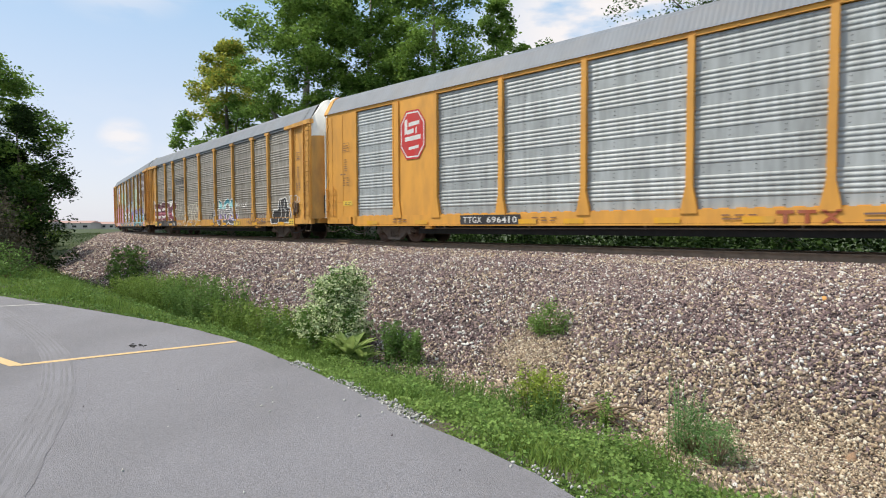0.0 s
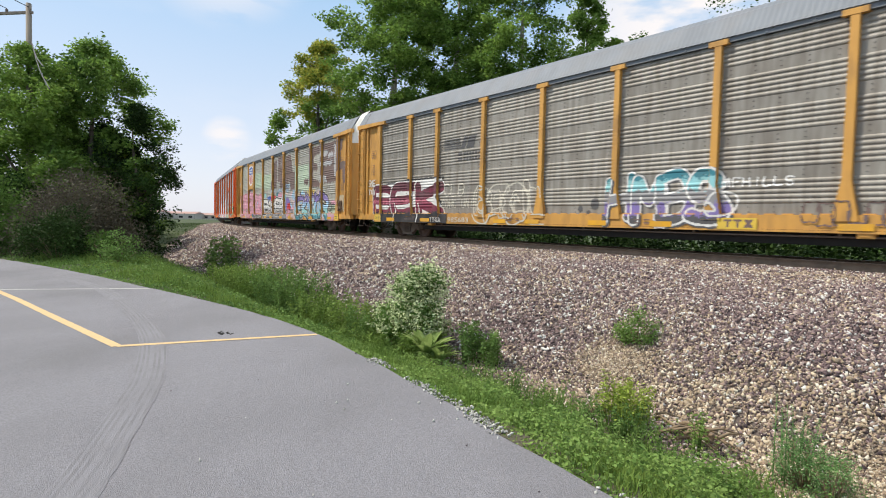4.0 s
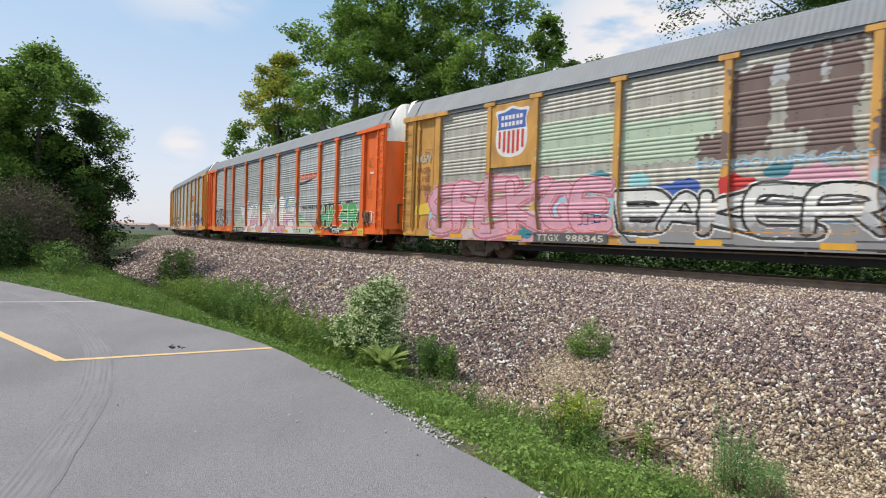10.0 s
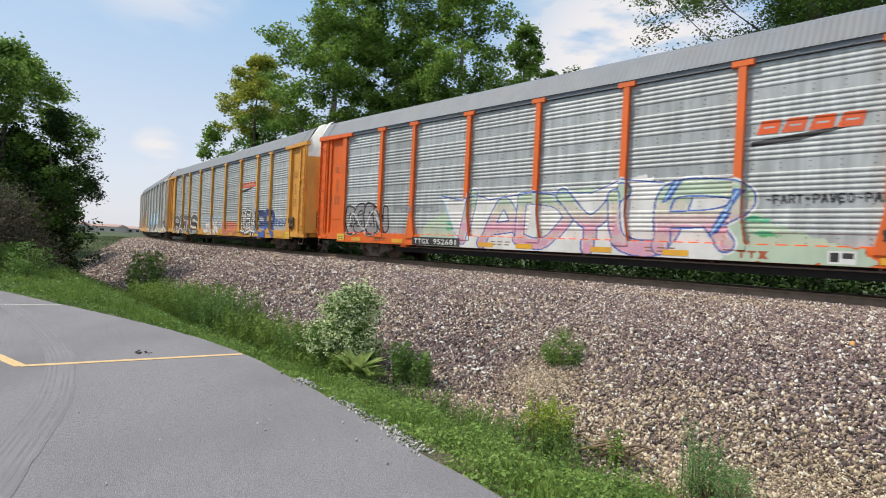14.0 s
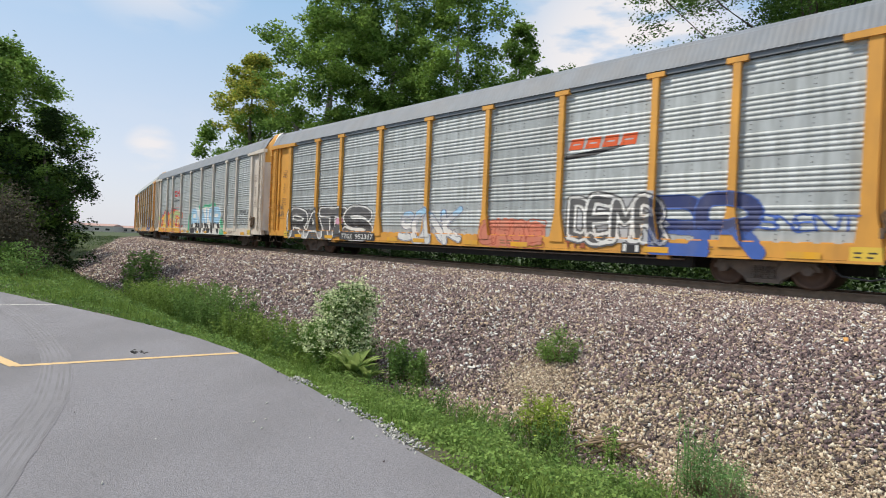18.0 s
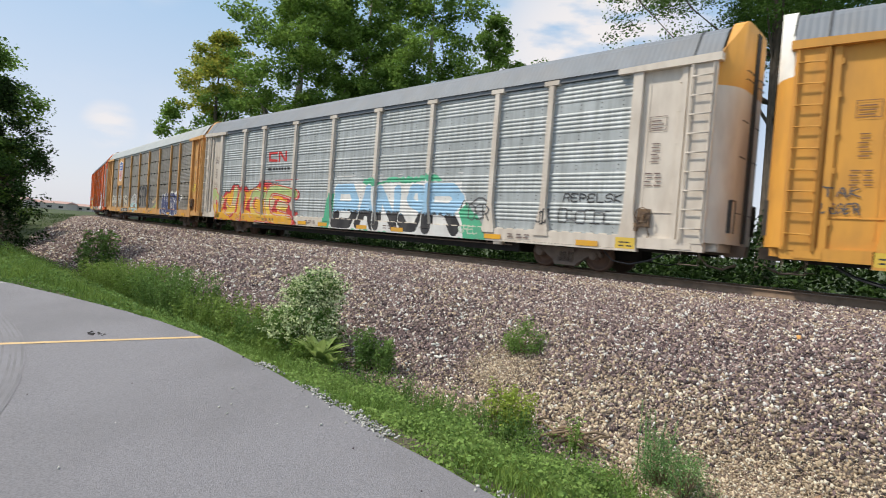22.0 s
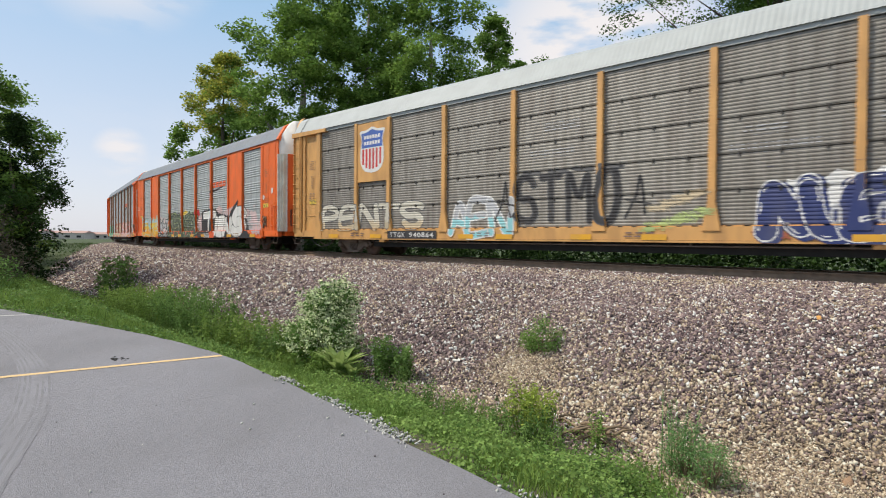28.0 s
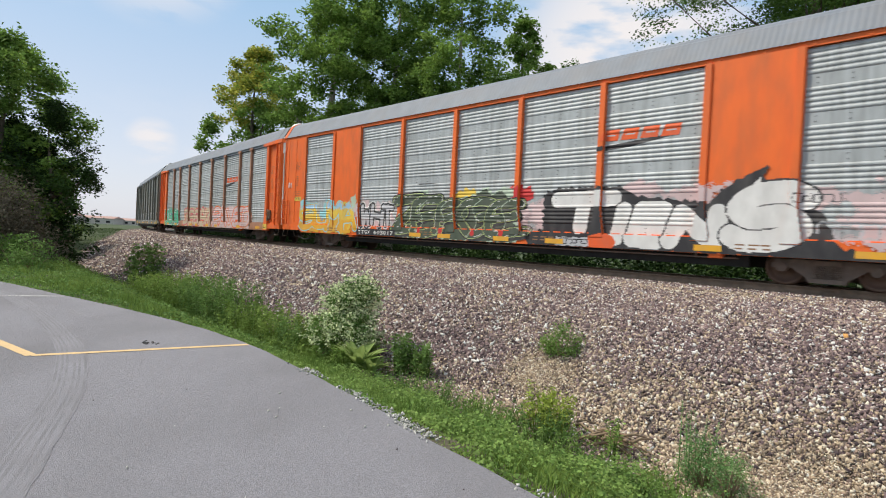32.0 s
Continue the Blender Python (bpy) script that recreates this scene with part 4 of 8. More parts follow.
CAR = [
    make_car(0, "yellow enclosed car carrier with bright corrugated grey side screens", YELLOW, SCREEN, ROOF, DOOR_WHITE, "plain", "ribbed", [(-9.62, -7.31)]),
    make_car(1, "yellow car carrier with weathered brown-grey screens and graffiti", YELLOW_OLD, SCREEN_BROWN, ROOF, DOOR_WHITE),
    make_car(2, "yellow car carrier with screens covered in pastel graffiti", YELLOW_OLD, SCREEN_PALE, ROOF, DOOR_WHITE),
    make_car(3, "orange car carrier with grey screens and pink and green graffiti", ORANGE, SCREEN, ROOF, DOOR_WHITE),
    make_car(4, "yellow car carrier with grey screens and outlined graffiti", YELLOW, SCREEN, ROOF, DOOR_WHITE),
    make_car(5, "off-white car carrier with grey screens and large bright graffiti", WHITE, SCREEN, ROOF, YELLOW),
    make_car(6, "yellow car carrier with slatted brown-grey screens and black graffiti", YELLOW_FADED, SCREEN_SLAT, ROOF_PALE, YELLOW_FADED, "plain", "fine"),
    make_car(7, "orange car carrier with grey screens and white block graffiti", ORANGE, SCREEN, ROOF, DOOR_WHITE, "plain", "ribbed", [(-9.4, -7.31), (7.31, 9.4)]),
    make_car(8, "orange car carrier with grey screens and pale graffiti", ORANGE_DULL, SCREEN, ROOF, DOOR_WHITE, end_m=ORANGE),
    make_car(9, "dark green-grey car carrier with dull screens", GREYGREEN, SCREEN_DARK, ROOF, DOOR_WHITE),
    make_car(10, "yellow car carrier at the far end of the train", YELLOW_OLD, SCREEN_BROWN, ROOF, DOOR_WHITE),
]


# ---- paint on the cars: marks, emblems and graffiti ----
def flat_paint(name, col, col2=None, rough=0.7):
    return mat(name, col, col2 or tuple(0.8 * v for v in col), rough=rough, scale=2.5, amount=0.5, dirt=(0.20, 0.19, 0.18), dirt_amount=0.22, dirt_scale=2.5, dirt_stretch=(1, 1, 0.4))


INK = {n: flat_paint("paint_" + n, c) for n, c in {
    "black": (0.022, 0.022, 0.026), "white": (0.72, 0.72, 0.70), "cream": (0.60, 0.57, 0.48), "maroon": (0.10, 0.018, 0.035), "wine": (0.19, 0.02, 0.055), "red": (0.55, 0.03, 0.03), "brick": (0.42, 0.09, 0.05),
    "pink": (0.66, 0.34, 0.44), "rose": (0.50, 0.14, 0.20), "palepink": (0.60, 0.46, 0.46), "blue": (0.05, 0.12, 0.42), "navy": (0.025, 0.04, 0.15), "sky": (0.32, 0.54, 0.74), "teal": (0.04, 0.22, 0.28), "cyan": (0.28, 0.60, 0.64),
    "purple": (0.22, 0.17, 0.46), "green": (0.07, 0.36, 0.11), "mint": (0.08, 0.42, 0.24), "lime": (0.42, 0.52, 0.20), "olive": (0.06, 0.085, 0.055), "palegreen": (0.44, 0.55, 0.42), "yellow": (0.72, 0.50, 0.06), "gold": (0.74, 0.38, 0.02),
    "orange": (0.76, 0.11, 0.02), "salmon": (0.62, 0.20, 0.12), "brown": (0.17, 0.115, 0.105), "silver": (0.46, 0.47, 0.49), "grey": (0.27, 0.27, 0.28), "dark": (0.09, 0.09, 0.095), "rust": (0.36, 0.09, 0.035), "sand": (0.55, 0.45, 0.30), "stencil": (0.25, 0.13, 0.06), "board": (0.66, 0.35, 0.075)}.items()}

# a plotter alphabet: strokes on a grid of nine by nine, column and row
STROKES = dict(A="00 48 80/23 63", B="08 00/08 68 85 64 04/64 83 60 00", C="87 68 28 05 03 20 60 81", D="08 00/08 58 85 83 50 00", E="88 08 00 80/04 64", F="88 08 00/04 64", G="87 68 28 05 03 20 60 82 84 54", H="08 00/88 80/04 84", I="48 40", J="68 62 40 20 02", K="08 00/88 04 80", L="08 00 80", M="00 08 44 88 80", N="00 08 80 88", O="28 05 03 20 60 83 85 68 28", P="00 08 68 86 64 04", Q="28 05 03 20 60 83 85 68 28/53 80", R="00 08 68 86 64 04/54 80", S="87 68 28 06 24 64 82 60 20 01", T="08 88/48 40", U="08 02 20 60 82 88", V="08 40 88", W="08 20 45 60 88", X="08 80/00 88", Y="08 44 88/44 40", Z="08 88 00 80", g="84 45 36 48 78 83 60 20 02")
STROKES["-"] = "14 74"
STROKES["."] = "40 41"


def rect(x0, x1, z0, z1):
    return [(x0, z0), (x1, z0), (x1, z1), (x0, z1)]


class Sheet:
    """A coat of paint on a car's near side, laid cell by cell over ribs and posts; later strokes cover earlier ones."""

    def __init__(self, car, x0, x1, z0, z1, cell=0.024, lines=((), ())):
        self.car, self.kind, self.plates = car, car["screen"], car_plates[car.name]
        z0 = max(z0, Z_SILL0 + 0.005)
        prof = PROFILES[self.kind]
        xs = {round(float(v), 4) for v in [*np.arange(x0, x1, cell), x1, *lines[0]] if x0 <= v <= x1}
        zs = {round(float(v), 4) for v in [*np.arange(z0, z1, cell), z1, *lines[1], Z_SILL, *(a for a, _ in prof)] if z0 <= v <= z1}
        self.xl, self.zl = np.array(sorted(xs)), np.array(sorted(zs))
        self.xc, self.zc = (self.xl[1:] + self.xl[:-1]) / 2, (self.zl[1:] + self.zl[:-1]) / 2
        self.X, self.Z = np.meshgrid(self.xc, self.zc)
        self.ink = np.full(self.X.shape, -1, dtype=int)
        self.names = []

    def wave(self, seed, size=1.0):
        """A soft random field between about -1 and 1."""
        r = np.random.default_rng(seed)
        out = np.zeros_like(self.X)
        for k in range(6):
            a, b, c = r.uniform(-9, 9, 3)
            out += np.sin(self.X * a / size + self.Z * b / size + c) / 6 ** 0.5
        return out * 0.7

    def put(self, mask, name):
        if name not in self.names:
            self.names.append(name)
        self.ink[mask] = self.names.index(name)

    def near(self, pts, reach):
        """The window round some points."""
        p = np.array(pts)
        i = np.searchsorted(self.xc, [p[:, 0].min() - reach, p[:, 0].max() + reach])
        j = np.searchsorted(self.zc, [p[:, 1].min() - reach, p[:, 1].max() + reach])
        return slice(j[0], j[1]), slice(i[0], i[1])

    def away(self, lines, reach):
        """Distance from the nearest of some lines, and the window it holds in."""
        win = self.near([p for ln in lines for p in ln], reach)
        x, z = self.X[win], self.Z[win]
        d = np.full(x.shape, 99.0)
        for ln in lines:
            for (ax, az), (bx, bz) in zip(ln, ln[1:]):
                ux, uz = bx - ax, bz - az
                t = np.clip(((x - ax) * ux + (z - az) * uz) / max(ux * ux + uz * uz, 1e-9), 0, 1)
                d = np.minimum(d, np.hypot(x - ax - t * ux, z - az - t * uz))
        return d, win

    def within(self, win, mask):
        full = np.zeros(self.ink.shape, dtype=bool)
        full[win] = mask
        return full

    def line(self, pts, width, name, smooth=True, rough=0.0, seed=1):
        d, win = self.away([curve(pts) if smooth else pts], width)
        w = width / 2 + (rough * self.wave(seed, 0.25)[win] if rough else 0)
        self.put(self.within(win, d < w), name)

    def area(self, pts, name, rough=0.0, seed=1, smooth=False):
        """A filled outline; rough frays its edge."""
        pts = curve([*pts, pts[0]], 4)[:-1] if smooth else pts
        win = self.near(pts, rough * 2 + 0.01)
        x = self.X[win] + (rough * self.wave(seed, 0.3)[win] if rough else 0)
        z = self.Z[win] + (rough * self.wave(seed + 50, 0.3)[win] if rough else 0)
        inside = np.zeros(x.shape, dtype=bool)
        for (ax, az), (bx, bz) in zip(pts, [*pts[1:], pts[0]]):
            if az != bz:
                inside ^= ((az > z) != (bz > z)) & (x < (bx - ax) * (z - az) / (bz - az) + ax)
        self.put(self.within(win, inside), name)

    def spot(self, cx, cz, rx, rz, name, rough=0.2, seed=1, thin=0.0):
        """A round patch; thin sprays it with gaps."""
        win = self.near([(cx - rx * 1.4, cz - rz * 1.4), (cx + rx * 1.4, cz + rz * 1.4)], 0)
        d = np.hypot((self.X[win] - cx) / rx, (self.Z[win] - cz) / rz) + rough * self.wave(seed, 0.5)[win]
        if thin:
            d = d + thin * np.random.default_rng(seed).random(d.shape)
        self.put(self.within(win, d < 1), name)

    def word(self, text, x0, x1, z0, z1, fill, w, line=None, o=0.05, halo=None, h=0.05, bands=None, seed=1, wild=1.0, slant=0.0, overlap=0.10, shade=None, shine=None, smooth=True):
        """Fat letters: halo behind all, then each with its outline, fill, level bands and a highlight."""
        rnd = random.Random(seed)
        n = len(text)
        step = (x1 - x0) / n
        m = w / 2
        done = []
        for i, ch in enumerate(text):
            if ch == " ":
                continue
            half = step * (0.5 + overlap) - m
            cx = x0 + (i + 0.5) * step + 0.06 * wild * step * rnd.uniform(-1, 1)
            lo = z0 + m + 0.06 * wild * rnd.random() * (z1 - z0)
            hi = z1 - m - 0.10 * wild * rnd.random() * (z1 - z0)
            tilt, bend, fat = slant + 0.12 * wild * rnd.uniform(-1, 1), rnd.uniform(0, 6), rnd.uniform(0.85, 1.15)
            lines = []
            for run in STROKES[ch].split("/"):
                pts = []
                for pr in run.split():
                    a, b = int(pr[0]) / 4 - 1, int(pr[1]) / 8
                    pts.append((cx + a * half * (1 + 0.12 * wild * math.sin(3 * b + bend)) + tilt * (b - 0.5) * (hi - lo), lo + b * (hi - lo) + 0.05 * wild * (hi - lo) * math.sin(2 * a + bend)))
                lines.append(curve(pts) if smooth else pts)
            d, win = self.away(lines, m + o + h + 0.12)
            done.append((d / fat, win, lo, hi))
        if shade:
            name, dx, dz = shade
            for d, win, lo, hi in done:
                i, j = int(round(dx / (self.xl[1] - self.xl[0]))), int(round(dz / (self.zl[2] - self.zl[1])))
                mask = self.within(win, d < m + o)
                for k in range(1, 7):
                    self.put(np.roll(mask, (j * k // 6, i * k // 6), (0, 1)), name)
        if halo:
            for d, win, lo, hi in done:
                self.put(self.within(win, d < m + o + h), halo)
        fade = 0.05 * self.wave(seed + 7, 0.35) + 0.03 * np.random.default_rng(seed).normal(size=self.X.shape)
        for d, win, lo, hi in done:
            if line:
                self.put(self.within(win, (d < m + o) & ((d > m) | bool(fill))), line)
            if fill:
                body = self.within(win, d < m)
                self.put(body, fill)
                for top, name in reversed(bands or ()):
                    self.put(body & (self.Z + fade < top), name)
                if shine:
                    self.put(body & self.within(win, np.abs(d - m * 0.72) < 0.012) & (self.wave(seed + 3, 0.5) > 0.25), shine)

    def done(self, name="graffiti", label="", lift=0.006, flat=None):
        """Merges equal cells of a row and lays them on the car's side."""
        X, Z = self.X, self.Z
        zone = np.zeros(X.shape, dtype=int)
        for a, b in self.plates:
            zone[(X > a) & (X < b)] = 2
        for p in POSTS:
            half = np.where(Z > Z_SILL + 0.75, 0.09, np.clip(0.22 - 0.13 * (Z - Z_SILL) / 0.75, 0.09, 0.24))
            zone[np.abs(X - p) < half] = 1
        ax = np.abs(X)
        zone[(ax > END_POST - 0.13)] = 3
        zone[(ax > END_POST + 0.14)] = 4
        zone[(ax > CORNER - 0.80) & (ax < CORNER - 0.66)] = 6
        zone[(ax > CORNER - 0.60)] = 7
        zone[(Z < Z_SILL) & (ax < END_POST + 0.3)] = 5
        foot = (0.25, 0.14) if self.car["posts"] == "tee" else (0.21, 0.10)
        for p in POSTS:
            zone[(np.abs(X - p) < foot[0]) & (Z < Z_SILL + 0.02) & (Z > Z_SILL - foot[1])] = 1
        out = np.array([0.0, -1.537, -1.497, -1.502, -1.474, -1.517, -1.474, -1.504] if self.car["flush"] else [0.0, -1.537, -1.497, -1.527, -1.414, -1.517, -1.472, -1.535])
        prof = PROFILES[self.kind]
        dep = SCREEN_Y - np.interp(self.zl, [a for a, _ in prof], [b for _, b in prof])
        key = self.ink * 10 + zone
        verts, mi = [], []
        for j in range(key.shape[0]):
            row = key[j]
            cut = np.flatnonzero(np.diff(row)) + 1
            for a, b in zip([0, *cut], [*cut, len(row)]):
                if self.ink[j, a] < 0:
                    continue
                zn = zone[j, a]
                y0, y1 = (flat, flat) if flat else (dep[j], dep[j + 1]) if zn == 0 else (out[zn], out[zn])
                verts += [(self.xl[a], y0 - lift, self.zl[j]), (self.xl[b], y0 - lift, self.zl[j]), (self.xl[b], y1 - lift, self.zl[j + 1]), (self.xl[a], y1 - lift, self.zl[j + 1])]
                mi.append(self.ink[j, a])
        if not verts:
            return None
        me = mesh_np(name, np.array(verts), np.arange(len(verts)).reshape(-1, 4), [INK[n] for n in self.names], mi)
        ob = new(name, me)
        ob.parent = self.car
        if label:
            ob["label"] = label
        return ob


def patches(car, items, lift=1.0, label="painted patch", name="graffiti", cell=0.02):
    """Plain painted shapes: (ink, outline)."""
    xs, zs = [p[0] for _, o in items for p in o], [p[1] for _, o in items for p in o]
    lines = (xs, zs) if len(xs) < 60 else ((), ())
    sh = Sheet(car, min(xs), max(xs), min(zs), max(zs), cell, lines)
    for ink, o in items:
        sh.area(o, ink)
    return sh.done(name, label, 0.006 + 0.0015 * lift)


_glyphs = {}


def glyph(ch):
    """The filled outline of one letter of the built-in font."""
    if ch not in _glyphs:
        cu = bpy.data.curves.new("letter", "FONT")
        cu.body, cu.offset, cu.resolution_u = ch, 0.012, 2
        ob = new("letter", cu)
        me = ob.evaluated_get(bpy.context.evaluated_depsgraph_get()).to_mesh()
        _glyphs[ch] = ([(v.co.x, v.co.y) for v in me.vertices], [tuple(p.vertices) for p in me.polygons])
        bpy.data.objects.remove(ob)
        bpy.data.curves.remove(cu)
    return _glyphs[ch]


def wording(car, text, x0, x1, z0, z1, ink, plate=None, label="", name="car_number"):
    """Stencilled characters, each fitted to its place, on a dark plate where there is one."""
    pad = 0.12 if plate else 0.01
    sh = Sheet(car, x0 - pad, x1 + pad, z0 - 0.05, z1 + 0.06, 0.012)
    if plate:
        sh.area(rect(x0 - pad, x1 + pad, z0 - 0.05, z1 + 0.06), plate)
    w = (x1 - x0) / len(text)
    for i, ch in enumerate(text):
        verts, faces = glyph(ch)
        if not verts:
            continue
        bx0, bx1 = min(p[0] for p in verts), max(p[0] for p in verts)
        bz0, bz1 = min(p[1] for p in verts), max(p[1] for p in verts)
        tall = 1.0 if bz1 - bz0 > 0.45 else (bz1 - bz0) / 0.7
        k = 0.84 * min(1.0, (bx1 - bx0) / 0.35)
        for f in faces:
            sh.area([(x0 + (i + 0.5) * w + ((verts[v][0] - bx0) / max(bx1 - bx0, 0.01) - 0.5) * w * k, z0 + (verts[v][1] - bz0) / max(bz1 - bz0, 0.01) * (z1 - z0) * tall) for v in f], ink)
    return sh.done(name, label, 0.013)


def bars(car, x0, x1, z0, z1, ink, rows=3, cols=1, seed=0, name="stencil", fill=0.3):
    """Writing too small to read, and rows of dots, as plain bars."""
    rnd = random.Random(seed)
    items = []
    for r in range(rows):
        for c in range(cols):
            w, h = (x1 - x0) / cols, (z1 - z0) / rows
            a = x0 + c * w + rnd.uniform(0, 0.2) * w
            items.append((ink, rect(a, a + w * rnd.uniform(0.55, 0.8), z0 + r * h, z0 + (r + fill) * h)))
    ob = patches(car, items, 2.2, "small lettering or dots as bars", name, 0.05)
    ob["kind"] = "stuff"
    return ob


def framed(car, x0, x1, z0, z1, ink, seed=0):
    """A thin stencilled frame with bars of small writing in it."""
    rnd = random.Random(seed)
    t = 0.015
    items = [(ink, rect(x0, x1, z0, z0 + t)), (ink, rect(x0, x1, z1 - t, z1)), (ink, rect(x0, x0 + t, z0, z1)), (ink, rect(x1 - t, x1, z0, z1))]
    for r in range(3):
        z = z0 + (r + 0.6) * (z1 - z0) / 4
        items.append((ink, rect(x0 + 0.05, x0 + 0.05 + (x1 - x0 - 0.1) * rnd.uniform(0.5, 1), z, z + 0.03)))
    return patches(car, items, 2.2, "framed block of small lettering or dots as bars", "stencil", 0.05)


def wedge_emblem(car, x0, x1, z):
    """An orange slanted wordmark shape above a black sweep."""
    n, w = 4, (x1 - x0) / 4
    items = [("black", [(x0 - 0.1, z - 0.28), (x0 + 0.9, z - 0.2), (x1 - 0.2, z + 0.02), (x1 - 0.15, z + 0.07), (x0 + 0.5, z - 0.1), (x0 - 0.1, z - 0.16)])]
    for i in range(n):
        a = x0 + i * w
        items += [("orange", [(a, z), (a + w * 0.86, z), (a + w * 0.98, z + 0.31), (a + 0.12, z + 0.31)]), ("silver", [(a + 0.15, z + 0.13), (a + w * 0.72, z + 0.13), (a + w * 0.74, z + 0.17), (a + 0.17, z + 0.17)])]
    return patches(car, items, 1.5, "orange wordmark shape over a black sweep", "emblem")


def emblem_board(car, x0, x1, z0, paint_m):
    """A flat plate over the ribs that carries an emblem, held by bolts."""
    bm = bmesh.new()
    box(bm, x0, x1, -1.50, -1.44, z0, Z_TOP - 0.02)
    for x in (x0 + 0.12, x1 - 0.12):
        for i in range(4):
            z = z0 + 0.2 + i * (Z_TOP - z0 - 0.4) / 3
            box(bm, x - 0.015, x + 0.015, -1.51, -1.50, z - 0.015, z + 0.015)
    part("emblem_board", bm, paint_m, car, "flat painted plate")


def shield_emblem(car, cx, z0, z1, w, flat=None):
    """A shield: blue head with pale bars, red and white stripes below."""
    h = z1 - z0

    def outline(k):
        return [(cx + a * w * k, z0 + h / 2 + (b - 0.5) * h * k) for a, b in ((0, 0), (0.30, 0.05), (0.46, 0.2), (0.5, 0.42), (0.45, 0.72), (0.52, 0.92), (0.25, 0.94), (0, 1.0), (-0.25, 0.94), (-0.52, 0.92), (-0.45, 0.72), (-0.5, 0.42), (-0.46, 0.2), (-0.30, 0.05))]

    sh = Sheet(car, cx - 0.6 * w, cx + 0.6 * w, z0 - 0.06 * h, z1 + 0.06 * h, 0.014)
    sh.area(outline(1.07), "white", 0, 1, True)
    sh.area([(cx + a * w, z0 + b * h) for a, b in ((-0.47, 0.56), (0.47, 0.56), (0.45, 0.72), (0.5, 0.9), (0.25, 0.92), (0, 0.98), (-0.25, 0.92), (-0.5, 0.9), (-0.45, 0.72))], "blue")
    for z in (0.62, 0.76):
        for i in range(6):
            a = -0.36 + i * 0.125
            sh.area(rect(cx + a * w, cx + (a + 0.09) * w, z0 + z * h, z0 + (z + 0.085) * h), "white")
    for i in range(6):
        a = -0.44 + i * 0.155
        sh.area(rect(cx + a * w, cx + (a + 0.085) * w, z0 + (0.05 + 0.9 * abs(a + 0.04) ** 2.2) * h, z0 + 0.53 * h), "red")
    return sh.done("emblem", "blue, red and white shield", 0.006, flat)


def octagon_emblem(car, cx, cz, rx, rz):
    def octo(k):
        return [(cx + rx * k * x, cz + rz * k * z) for x, z in ((-1, -0.5), (-0.5, -1), (0.5, -1), (1, -0.5), (1, 0.5), (0.5, 1), (-0.5, 1), (-1, 0.5))]
    items = [("red", octo(1.0)), ("white", octo(0.93)), ("red", octo(0.87))]
    for a, b, z0, z1 in ((-0.62, -0.42, 0.02, 0.62), (-0.3, 0.55, 0.34, 0.5), (-0.42, 0.1, 0.02, 0.2), (-0.6, 0.66, -0.26, -0.08), (-0.3, 0.5, -0.62, -0.5), (0.25, 0.35, 0.0, 0.25)):
        items.append(("white", [(cx + a * rx, cz + z0 * rz), (cx + b * rx, cz + z0 * rz + 0.05), (cx + b * rx, cz + z1 * rz + 0.05), (cx + a * rx, cz + z1 * rz)]))
    return patches(car, items, 1.6, "red octagon emblem with white bars", "emblem", 0.014)


def trio_emblem(car, x, ink="rust", w=0.36, h=0.27, z=0.70, plate=None):
    items = [(plate, rect(x - 0.15, x + 3.3 * w, z - 0.04, z + h + 0.04))] if plate else []
    for i in range(2):
        a = x + i * w
        items += [(ink, rect(a, a + w * 0.85, z + h * 0.75, z + h)), (ink, rect(a + w * 0.33, a + w * 0.55, z, z + h * 0.78))]
    a = x + 2 * w
    items += [(ink, [(a, z), (a + 0.1, z), (a + w, z + h), (a + w - 0.1, z + h)]), (ink, [(a + w - 0.1, z), (a + w, z), (a + 0.1, z + h), (a, z + h)])]
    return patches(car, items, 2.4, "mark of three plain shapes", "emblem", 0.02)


def loops(sh, x0, x1, z0, z1, ink, seed, width=0.04, n=5):
    """Loose looping spray lines."""
    rnd = random.Random(seed)
    for k in range(n):
        cx = x0 + (k + 0.5) * (x1 - x0) / n
        rx, rz = (x1 - x0) / n * rnd.uniform(0.4, 0.7), (z1 - z0) * rnd.uniform(0.3, 0.48)
        cz = (z0 + z1) / 2 + (z1 - z0) * rnd.uniform(-0.06, 0.06)
        a0, span = rnd.uniform(0, 6), rnd.uniform(3.5, 6.5)
        pts = [(cx + rx * math.cos(a0 + span * i / 12), cz + rz * math.sin(a0 + span * i / 12) + 0.2 * rz * math.sin(3 * (a0 + span * i / 12))) for i in range(13)]
        sh.line(pts, width, ink)


def scrawl(car, x0, x1, z0, z1, ink, seed, width=0.05, n=6, label="loose painted scrawl"):
    sh = Sheet(car, x0 - 0.1, x1 + 0.1, z0 - 0.1, z1 + 0.1, 0.02)
    loops(sh, x0, x1, z0, z1, ink, seed, width, n)
    return sh.done("graffiti", label, 0.010)


def tag_line(car, text, x0, x1, z0, z1, ink, seed, width=0.045, label="thin painted tag", wild=0.8):
    sh = Sheet(car, x0 - 0.1, x1 + 0.1, z0 - 0.05, z1 + 0.05, 0.016)
    sh.word(text, x0, x1, z0, z1, ink, width, seed=seed, wild=wild, overlap=-0.08)
    return sh.done("graffiti", label, 0.010)


